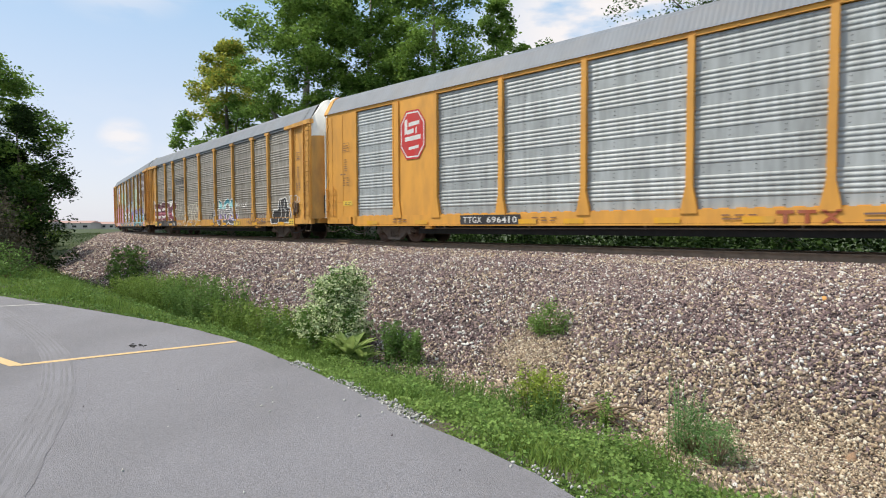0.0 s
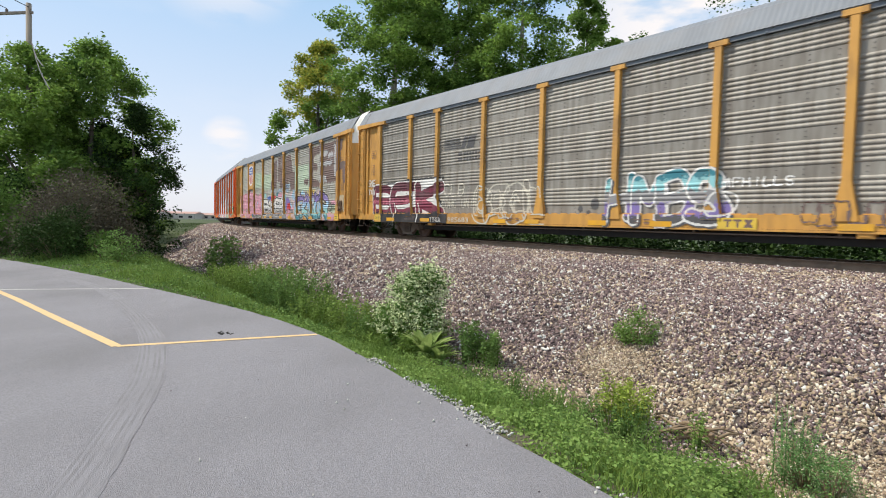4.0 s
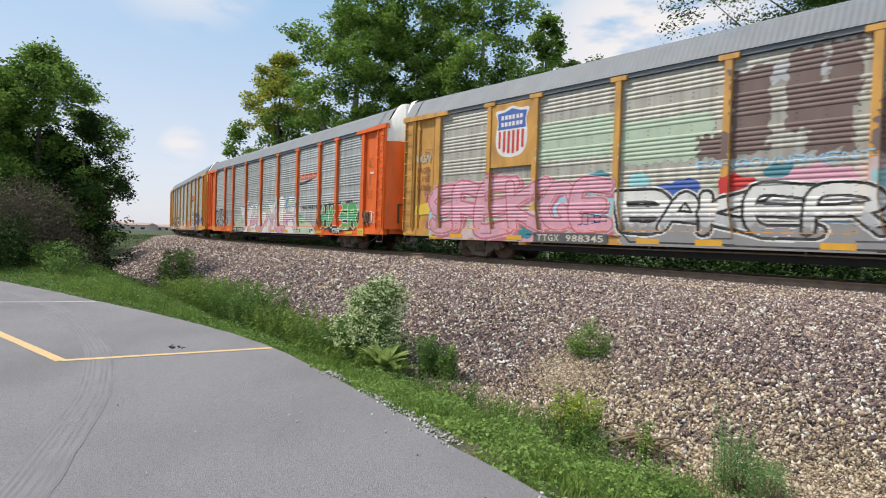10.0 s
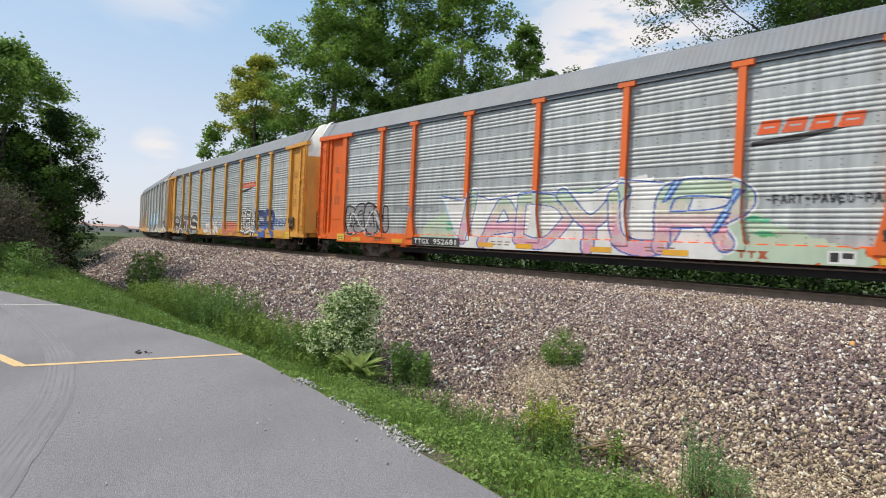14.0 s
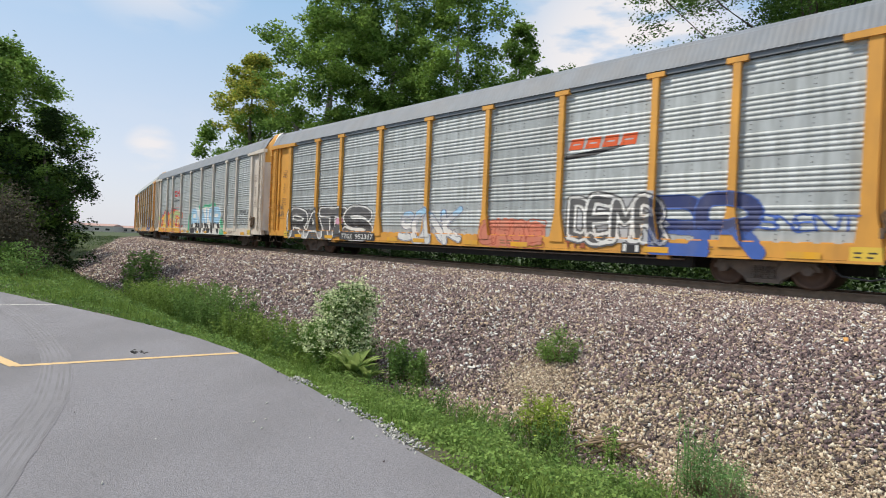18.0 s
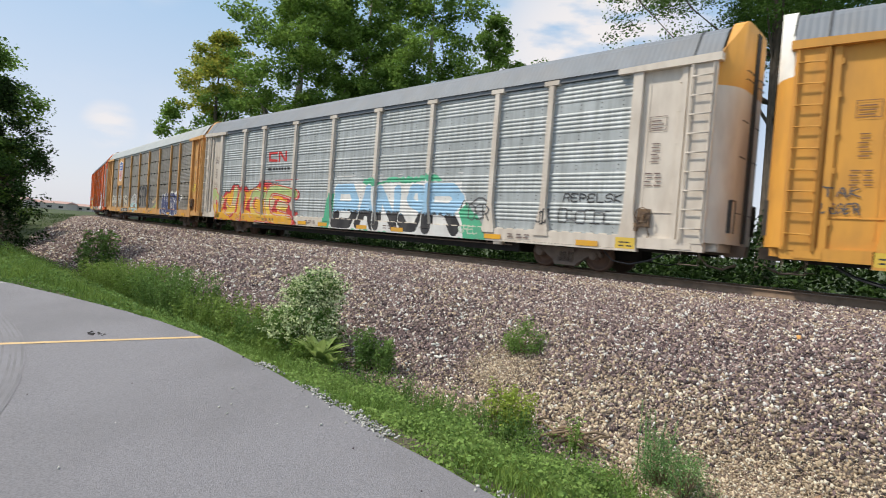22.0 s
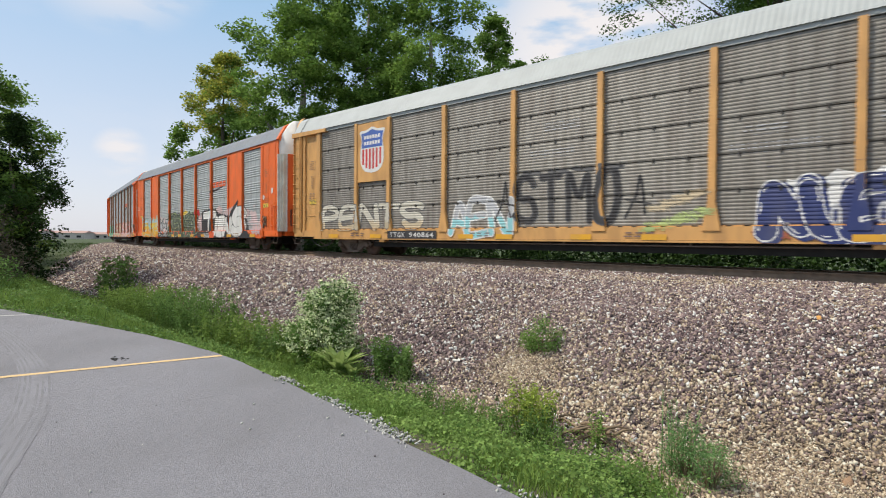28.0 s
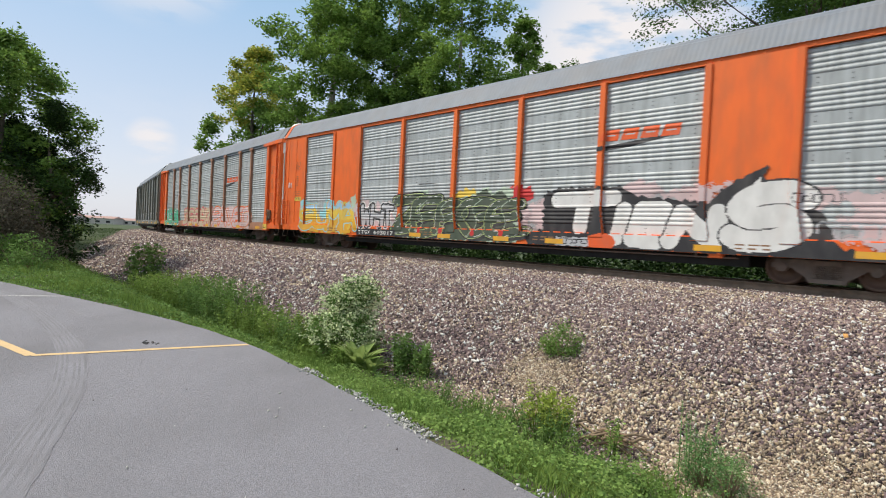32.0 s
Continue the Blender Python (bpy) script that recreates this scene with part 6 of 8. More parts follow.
sh.area([(4.7, 1.4), (5.0, 2.0), (5.5, 2.28), (6.3, 2.15), (7.4, 2.32), (7.55, 1.8), (7.8, 1.5), (7.6, 0.9), (6.2, 0.95), (5.2, 0.95)], "silver", 0.05, 5)
sh.word("DEMR", 4.85, 7.6, 0.98, 2.18, "dark", 0.17, "white", 0.075, "dark", 0.05, seed=47, wild=0.8, overlap=0.08)
sh.line([(4.8, 1.1), (5.3, 0.95), (5.5, 1.2), (5.9, 0.95), (6.4, 1.05), (7.4, 0.95), (7.7, 1.2)], 0.05, "white")
sh.done("graffiti", "grey letters with black and white outlines", 0.010)
sh = Sheet(E_, 7.3, 12.0, 0.64, 2.3)
sh.word("BR", 7.45, 9.9, 0.64, 2.18, "navy", 0.28, "blue", 0.03, seed=50, wild=0.5, bands=[(1.3, "blue"), (1.8, "navy")])
sh.word("SNENT", 9.9, 11.8, 1.3, 1.7, "blue", 0.05, seed=19, wild=1.2)
sh.done("graffiti", "blue block letters", 0.010)
wedge_emblem(E_, 4.65, 6.85, 3.62)
trio_emblem(E_, 4.75, "rust", 0.24, 0.2, 0.74)
for i, w_ in enumerate(("TAK", "LEGER")):
    tag_line(E_, w_, -13.2, -12.5, 2.1 - 0.35 * i, 2.35 - 0.35 * i, "dark", 33 + i, 0.03, "thin dark tag", 1.5)
patches(E_, [("black", rect(6.55, 7.1, 0.66, 0.95)), ("white", rect(6.6, 6.7, 0.7, 0.9)), ("white", rect(6.95, 7.05, 0.7, 0.9))], 2.0, "small black and white plate", "placard")

# sixth car
sh = Sheet(F, -12.8, -3.7, 0.64, 2.75)
flame = [(-12.6, 0.95), (-12.2, 1.6), (-11.6, 1.8), (-11.3, 2.2), (-10.8, 2.15), (-10.4, 2.55), (-9.8, 2.5), (-9.5, 2.3), (-9.0, 2.45), (-8.6, 2.2), (-7.9, 2.4), (-7.5, 2.65), (-6.6, 2.6), (-5.8, 2.55), (-5.2, 2.2), (-4.7, 1.9), (-4.4, 1.3), (-3.9, 1.2), (-4.2, 0.9), (-3.85, 0.7), (-6.0, 0.62), (-12.4, 0.66)]
sh.area([(x, z + 0.06) for x, z in flame], "dark", 0.03, 3)
sh.area(flame, "red", 0.05, 4)
sh.area([(-12.3, 0.66), (-12.0, 1.4), (-11.2, 2.0), (-10.2, 2.3), (-9.0, 2.15), (-7.5, 2.4), (-6.0, 2.35), (-5.0, 1.7), (-4.6, 0.66)], "gold", 0.09, 7)
sh.word("NICE", -12.2, -4.5, 0.72, 2.38, "yellow", 0.34, "red", 0.04, "cream", 0.03, bands=[(1.0, "gold"), (1.45, "yellow"), (1.7, "sand"), (9, "lime")], seed=55, wild=1.5, overlap=0.15, shade=("red", 0.15, -0.1), shine="cream")
for x in (-11.6, -9.0, -6.3, -5.0):
    sh.area([(x, 1.2), (x + 0.3, 1.75), (x + 0.7, 1.9), (x + 0.45, 1.5), (x + 0.6, 1.2)], "red", 0.04, int(x * 3 + 60))
sh.done("graffiti", "yellow and lime letters on flame red", 0.009)
wording(F, "NKCR 919", -7.0, -5.85, 0.74, 0.90, "dark", None, "dark number")
sh = Sheet(F, -2.0, 7.5, 0.64, 2.85)
sh.area([(-1.9, 0.66), (-1.8, 1.4), (-1.4, 2.1), (-0.8, 2.2), (0.6, 2.25), (0.8, 2.72), (1.4, 2.72), (1.6, 2.5), (2.4, 2.75), (3.8, 2.72), (4.1, 2.8), (4.8, 2.78), (5.2, 2.5), (6.0, 2.1), (6.4, 1.7), (6.9, 1.3), (7.25, 0.62)], "mint", 0.05, 3)
sh.area([(-1.3, 0.7), (-1.0, 2.35), (-0.7, 2.56), (0.7, 2.56), (1.1, 2.3), (1.8, 2.5), (2.6, 2.56), (3.2, 2.5), (4.4, 2.58), (6.0, 2.52), (5.9, 1.6), (6.35, 0.62), (4.6, 0.62), (2.0, 0.66), (0.2, 0.72)], "white", 0.03, 4)
for ch, a, b in (("B", -1.15, 0.55), ("A", 0.4, 1.75), ("N", 1.55, 3.0), ("g", 2.85, 4.35), ("R", 4.3, 6.15)):
    sh.word(ch, a, b, 0.68, 2.5, "sky", 0.38 if ch != "R" else 0.42, "white", 0.035, bands=[(1.42, "black"), (9, "sky")], seed=ord(ch), wild=0.25, overlap=-0.01, smooth=False, shade=("white", 0.05, -0.04))
sh.word("CREL", 6.1, 6.9, 0.8, 1.1, "palegreen", 0.04, seed=6, wild=1.2)
sh.done("graffiti", "block letters, blue above and black below, on green", 0.009)
patches(F, [("red", [(-6.85, 3.66), (-6.05, 3.62), (-6.05, 3.74), (-6.7, 3.78), (-6.7, 4.0), (-6.05, 4.0), (-6.05, 4.12), (-6.85, 4.12)]), ("red", rect(-5.95, -5.8, 3.62, 4.12)), ("red", [(-5.95, 4.12), (-5.75, 4.12), (-5.2, 3.62), (-5.4, 3.62)]), ("red", rect(-5.35, -5.2, 3.62, 4.12))], 1.5, "red line emblem", "emblem")
bars(F, -6.95, -4.85, 3.22, 3.36, "black", 1, 8, 2, "emblem", 0.9)
sh = Sheet(F, 5.9, 7.5, 1.1, 2.3)
sh.line([(6.0, 1.6), (6.15, 1.9), (6.3, 1.7)], 0.04, "dark")
sh.line([(6.4, 1.75), (6.8, 2.0), (7.2, 1.85)], 0.05, "dark")
sh.word("DSR", 6.4, 7.3, 1.25, 1.8, "dark", 0.04, seed=3, wild=1.2)
sh.done("graffiti", "thin black tag", 0.010)
tag_line(F, "REPELSK", 9.9, 11.7, 1.9, 2.15, "black", 24, 0.035, "thin black tag", 0.6)
scrawl(F, 9.8, 11.5, 1.25, 1.75, "dark", 25, 0.035, 6)
scrawl(F, 9.15, 9.45, 1.2, 1.7, "black", 26, 0.03, 3)

# seventh car
emblem_board(G, -9.25, -7.35, 2.95, YELLOW_FADED)
shield_emblem(G, -8.3, 3.35, 5.05, 1.35, -1.50)
sh = Sheet(G, -2.6, 3.4, 0.9, 3.0)
sh.word("STMO", -1.45, 2.1, 1.15, 2.72, "black", 0.16, "dark", 0.03, seed=61, wild=0.7, overlap=-0.05)
for x in (-1.1, -0.2, 0.6, 1.5):
    sh.line([(x, 2.75), (x + 0.3, 2.72), (x + 0.6, 2.7)], 0.12, "dark", False, 0.02, 3)
sh.line([(-2.2, 1.3), (-1.9, 1.9), (-1.8, 2.5), (-1.7, 1.9), (-1.5, 1.4)], 0.07, "black")
sh.line([(-2.2, 1.9), (-1.4, 1.75)], 0.05, "black")
sh.line([(2.2, 1.3), (2.5, 1.9), (2.6, 2.4), (2.7, 1.9), (2.75, 1.4)], 0.07, "black")
sh.line([(2.2, 1.8), (2.9, 1.65)], 0.05, "black")
sh.done("graffiti", "smeared black letters", 0.010)
sh = Sheet(G, -11.9, -5.1, 1.0, 2.2)
sh.word("PENTS", -11.7, -5.4, 1.02, 2.1, "cream", 0.25, "dark", 0.03, seed=28, wild=0.9, overlap=0.0, bands=[(1.35, "sand")])
sh.done("graffiti", "pale smeared letters", 0.008)
sh = Sheet(G, -4.3, -1.3, 0.66, 2.2)
sh.word("AEN", -4.1, -1.6, 0.72, 2.1, "silver", 0.20, "white", 0.05, seed=29, wild=1.2, bands=[(1.4, "cyan")])
sh.done("graffiti", "pale blue and white letters", 0.009)
sh = Sheet(G, 5.3, 10.3, 0.64, 2.4)
sh.area([(5.4, 1.75), (5.75, 1.6), (6.0, 2.1), (6.5, 1.95), (6.9, 2.25), (7.4, 2.1), (7.9, 2.3), (8.3, 2.1), (8.9, 2.3), (9.5, 2.25), (9.4, 1.9), (10.1, 2.05), (10.2, 1.85), (9.6, 1.5), (9.6, 0.8), (8.6, 0.64), (6.8, 0.64), (6.3, 0.95), (5.6, 1.1)], "white", 0.03, 4)
sh.word("NUEST", 5.6, 9.6, 0.72, 2.16, "navy", 0.38, "white", 0.03, seed=64, wild=1.2, overlap=0.16, shine="white", shade=("navy", 0.1, -0.06))
for x in (6.9, 7.7, 8.4):
    sh.spot(x, 1.3, 0.10, 0.24, "silver", 0.1, 4)
    sh.spot(x, 1.25, 0.04, 0.14, "navy", 0.1, 4)
sh.done("graffiti", "navy letters outlined in white", 0.010)
scrawl(G, 10.2, 11.8, 1.2, 1.9, "dark", 71, 0.03, 7, "thin dark tag")
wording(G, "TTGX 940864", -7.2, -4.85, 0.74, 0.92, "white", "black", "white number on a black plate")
trio_emblem(G, 5.3, "rust", 0.28, 0.18, 0.74)
patches(G, [("yellow", rect(12.4, 12.95, 2.42, 2.68))], 2.0, "yellow warning plate", "placard")
sh = Sheet(G, 2.6, 4.6, 0.66, 2.2)
for i in range(9):
    sh.spot(2.9 + 0.17 * i, 1.0 + 0.11 * (i * 5 % 9), 0.45, 0.12, "sand" if i % 2 else "lime", 0.3, i, 0.75)
sh.done("graffiti", "pale yellow-green rubbed patch", 0.008)
# rows of pale silver dots on the slatted screens
rnd = random.Random(8)
for a, b in ((4.7, 7.1), (7.5, 9.1), (9.6, 11.6), (-1.2, 1.2)):
    for z in (2.75, 3.15, 3.95):
        if rnd.random() < 0.75:
            w = rnd.uniform(0.35, 0.8) * (b - a)
            x = rnd.uniform(a, b - w)
            bars(G, x, x + w, z, z + 0.3, "silver", 3, int(w / 0.12), int(z * 10), "worn_slot", 0.22)

# eighth car
sh = Sheet(H, -12.2, -4.6, 0.64, 2.55)
for x, z, rx, rz, ink in ((-11.2, 1.4, 0.9, 0.7, "yellow"), (-9.6, 1.6, 0.8, 0.6, "cyan"), (-8.3, 1.4, 0.9, 0.75, "yellow"), (-9.6, 1.0, 2.2, 0.35, "gold"), (-7.0, 1.8, 0.6, 0.4, "palepink"), (-5.6, 1.5, 0.8, 0.6, "palepink"), (-11.8, 2.0, 0.4, 0.3, "cyan"), (-7.6, 2.1, 0.3, 0.3, "palegreen")):
    sh.spot(x, z, rx, rz, ink, 0.3, int(x * 10) + 150, 0.2)
sh.word("SUMA", -12.0, -7.3, 0.75, 2.15, "yellow", 0.26, "gold", 0.03, "cyan", 0.05, bands=[(1.3, "gold"), (1.8, "yellow"), (9, "sky")], seed=67, wild=1.2)
sh.word("WHT", -7.1, -4.85, 0.98, 2.0, "silver", 0.18, "black", 0.07, "white", 0.04, seed=69, wild=1.2)
sh.done("graffiti", "yellow letters edged in blue, small black letters beside", 0.009)
sh = Sheet(H, -5.0, 2.1, 0.64, 2.75)
for x, z, rx, rz, ink in ((-4.3, 2.2, 0.5, 0.2, "red"), (1.6, 2.25, 0.6, 0.25, "red"), (-0.8, 2.2, 0.6, 0.25, "yellow"), (1.6, 1.6, 0.4, 0.5, "palepink"), (-3.2, 2.3, 0.5, 0.2, "palegreen"), (1.0, 2.3, 0.4, 0.2, "palegreen")):
    sh.spot(x, z, rx, rz, ink, 0.3, int(x * 10) + 90)
zerg = [(-4.75, 0.8), (-4.5, 1.5), (-3.9, 1.9), (-3.1, 2.5), (-2.4, 2.2), (-1.4, 2.1), (-0.4, 2.3), (0.1, 2.55), (0.4, 2.3), (0.9, 2.5), (1.2, 2.0), (1.5, 1.4), (1.9, 0.8), (1.4, 0.66), (-4.3, 0.66)]
sh.area(zerg, "palegreen", 0.05, 3)
sh.area([(-1.4 + (x + 1.4) * 0.97, 0.6 + (z - 0.6) * 0.95) for x, z in zerg], "olive", 0.05, 4)
sh.word("ZERGE", -4.6, 1.6, 0.74, 2.22, "olive", 0.30, "lime", 0.022, "black", 0.05, seed=71, wild=1.6, overlap=0.18, shine="white", shade=("black", 0.1, -0.1))
for x in (-3.4, -2.2, -0.6, 0.7):
    sh.line([(x, 0.8), (x + 0.3, 1.3), (x + 0.1, 1.8), (x + 0.5, 2.1)], 0.025, "palegreen")
    sh.spot(x + 0.2, 0.95, 0.1, 0.12, "red", 0.2, 4)
sh.done("graffiti", "dark olive letters with bright outlines", 0.009)
sh = Sheet(H, 1.8, 12.0, 0.64, 2.85, 0.028)
for x, z, rx, rz in ((2.4, 1.6, 0.6, 0.5), (5.6, 2.2, 0.8, 0.35), (7.2, 2.1, 0.9, 0.35), (10.8, 1.5, 0.6, 0.7), (9.9, 2.0, 0.5, 0.3), (11.4, 1.2, 0.5, 0.4)):
    sh.spot(x, z, rx, rz, "palepink", 0.35, int(x * 10), 0.35)
sh.area([(1.9, 0.9), (2.5, 1.2), (2.5, 2.2), (3.0, 2.4), (5.0, 2.4), (5.6, 2.1), (7.5, 1.9), (7.9, 2.3), (8.7, 2.72), (8.75, 2.3), (9.3, 2.2), (9.9, 1.6), (10.2, 0.9), (11.3, 0.7), (11.2, 0.62), (2.0, 0.62)], "black", 0.05, 5)
for ch, a, b, lo, hi in (("T", 2.7, 5.0, 0.95, 2.3), ("I", 4.7, 5.6, 0.72, 2.0), ("E", 5.4, 6.5, 0.72, 1.95), ("N", 6.4, 7.9, 0.7, 1.95), ("S", 7.9, 9.7, 0.7, 2.35)):
    sh.word(ch, a, b, lo, hi, "white", 0.50, "black", 0.04, seed=ord(ch), wild=0.6, slant=0.22, overlap=0.0, smooth=ch in "S")
sh.area([(7.9, 1.6), (8.2, 2.1), (8.65, 2.5), (8.6, 1.9), (8.4, 1.5)], "white", 0.02)
sh.line([(7.9, 1.9), (8.3, 2.4), (8.75, 2.7)], 0.09, "black")
sh.spot(4.6, 0.82, 0.45, 0.25, "orange", 0.08, 7)
sh.area(rect(3.1, 4.2, 0.66, 0.92), "silver", 0.02)
loops(sh, 3.15, 4.15, 0.7, 0.9, "black", 8, 0.03, 6)
loops(sh, 9.8, 11.6, 1.0, 1.5, "silver", 35, 0.05, 5)
loops(sh, 9.3, 10.2, 1.85, 2.1, "dark", 36, 0.025, 5)
sh.done("graffiti", "white block letters with black shadows", 0.009)
wedge_emblem(H, 4.4, 6.7, 3.68)
for x in (-13.2, 13.2):
    tag_line(H, "BI", x - 0.16, x + 0.16, 2.88, 3.14, "white", 77, 0.05, "small white stencilled letters", 0.2)
patches(H, [("white", [(12.15 + 0.12 * math.cos(i * 0.5236), 2.72 + 0.12 * math.sin(i * 0.5236)) for i in range(12)])], 2.0, "small white round mark", "stencil")
wording(H, "TTGX 603017", -7.1, -4.7, 0.71, 0.87, "white", "black", "white number on a black plate")

# ninth and tenth cars
for word_, a, b, fill_, line_, halo_, seed_ in (("TEWS", -12.0, -7.2, "mint", "teal", "white", 81), ("DREAW", -5.6, 1.6, "sand", "rose", "orange", 83), ("RAVED", 2.2, 9.4, "palepink", "orange", "sand", 85)):
    sh = Sheet(I, a - 0.3, b + 0.3, 0.64, 2.25, 0.04)
    sh.area([(a, 0.66), (a - 0.1, 1.8), (a + 1.5, 2.1), (b - 1, 2.0), (b + 0.1, 1.7), (b, 0.66)], fill_, 0.08, seed_)
    sh.word(word_, a, b, 0.75, 2.0, fill_, 0.28, line_, 0.06, halo_, 0.04, seed=seed_, wild=1.2)
    sh.done("graffiti", "pastel letters with coloured outlines", 0.009)
wedge_emblem(I, 4.6, 6.8, 3.6)
scrawl(J, -8, 8, 0.8, 1.9, "silver", 90, 0.08, 14)


# ---- vegetation and small stones ----
RNG = np.random.default_rng(7)


def leaf_quads(centres, size, flat=0.4, aspect=0.55):
    """Pointed leaves at the centres, turned at random: vertices and faces."""
    n = len(centres)
    d = RNG.normal(size=(n, 3))
    d[:, 2] *= flat
    d /= np.linalg.norm(d, axis=1, keepdims=True)
    e = RNG.normal(size=(n, 3))
    e -= d * np.sum(d * e, axis=1, keepdims=True)
    e /= np.linalg.norm(e, axis=1, keepdims=True)
    s = (size * RNG.uniform(0.6, 1.35, n))[:, None]
    c = np.asarray(centres)
    up = np.cross(d, e) * s * 0.12
    v = np.stack([c - d * s * 0.5, c + e * s * aspect * 0.5 + up, c + d * s * 0.5, c - e * s * aspect * 0.5 + up], axis=1).reshape(-1, 3)
    return v, np.arange(4 * n).reshape(n, 4)


def crown_points(blobs, per, shell=0.45):
    """Points in leafy clumps: blobs of centre and radii; more towards the outside."""
    pts = []
    for (cx, cy, cz), (rx, ry, rz) in blobs:
        n = int(per * (rx * ry * rz) ** (2 / 3))
        d = RNG.normal(size=(n, 3))
        d /= np.linalg.norm(d, axis=1, keepdims=True)
        r = 1 - shell * RNG.random(n) ** 1.6
        r *= 1 + 0.22 * np.sin(d[:, 0] * 7 + cx * 3) * np.sin(d[:, 2] * 6 + cz) + 0.10 * RNG.normal(size=n)
        pts.append(np.array([cx, cy, cz]) + d * r[:, None] * np.array([rx, ry, rz]))
    return np.concatenate(pts)


def make_tree(x, y, z, height, width, label, leaf, bark, seed, low=0.35, per=900, size=0.26, clumps=46, droop=0.0, lean=(0, 0), tip_leaf=None, ragged=1.0, limb=1.0):
    """A tree of trunk, limbs and a ragged crown of leaf clumps."""
    rnd = random.Random(seed)
    tree = tagged(new("tree"), label, "tree", "trees beside the railway")
    tree.location = (x, y, z)
    blobs = []
    h0, h1 = height * low, height
    for i in range(int(clumps * 2.3)):
        f = rnd.random() ** 0.85
        zz = h0 + (h1 - h0) * f
        spread = width / 2 * (math.sin(math.pi * min(1, 0.18 + 0.80 * f)) ** 0.75)
        a, r = rnd.uniform(0, 6.283), spread * math.sqrt(rnd.random()) * rnd.uniform(0.75, 1.1 + 0.15 * ragged)
        rr = rnd.uniform(0.05, 0.125) * width * (1.15 - 0.45 * f)
        blobs.append(((lean[0] * f + r * math.cos(a), lean[1] * f + r * math.sin(a), zz - droop * r * 0.5), (rr, rr, rr * (0.75 + droop))))
    bm = bmesh.new()
    base = 0.018 * height + 0.05
    spine = [(lean[0] * f * 0.7 + 0.15 * math.sin(f * 5 + seed), lean[1] * f * 0.7 + 0.15 * math.cos(f * 4 + seed), height * f * 0.93) for f in (0, 0.08, 0.2, 0.35, 0.5, 0.65, 0.8, 0.95)]
    tube(bm, spine, [base * k for k in (1.35, 1.0, 0.88, 0.75, 0.6, 0.42, 0.25, 0.08)], 8)
    trunk = part("trunk", bm, bark, tree)
    for j, ((bx, by, bz), (r, _, _)) in enumerate(sorted(blobs, key=lambda b: -b[1][0])[:16]):
        f = max(0.1, min(0.85, bz / height * rnd.uniform(0.55, 0.8)))
        p0 = Vector((lean[0] * f * 0.7 + 0.15 * math.sin(f * 5 + seed), lean[1] * f * 0.7 + 0.15 * math.cos(f * 4 + seed), height * f))
        p2 = Vector((bx, by, bz))
        p1 = (p0 + p2) / 2 + Vector((0, 0, -0.08 * (p2 - p0).length))
        bm = bmesh.new()
        tube(bm, [p0, p0.lerp(p1, 0.5), p1, p1.lerp(p2, 0.6), p2 + Vector((0, 0, 0.3 * r))], [base * k * limb for k in (0.42, 0.36, 0.28, 0.18, 0.06)], 6)
        part("limb", bm, bark, tree)
    sprays = []
    for (bx, by, bz), (rx, ry, rz) in blobs:
        for k in range(8):
            d = Vector((rnd.gauss(0, 1), rnd.gauss(0, 1), rnd.gauss(0, 0.8))).normalized() * rnd.uniform(0.3, 1.05)
            q = rnd.uniform(0.24, 0.46)
            sprays.append(((bx + d.x * rx, by + d.y * ry, bz + d.z * rz), (rx * q * 1.15, ry * q * 1.15, rz * q * 0.8)))
    pts = crown_points(sprays, per * 1.0, 0.85)
    pts = pts + RNG.normal(size=pts.shape) * (0.012 * width + 0.10) * np.array([1, 1, 0.8])
    v, f = leaf_quads(pts, size)
    mats, mi = [leaf], None
    if tip_leaf:
        mats = [leaf, tip_leaf]
        mi = ((pts[:, 2] > h0 + 0.55 * (h1 - h0) + 1.2 * np.sin(pts[:, 0] * 1.3)) & (RNG.random(len(pts)) < 0.8)).astype(int)
    crown = new("crown", mesh_np("crown", v, f, mats, mi))
    crown.parent = tree
    return tree


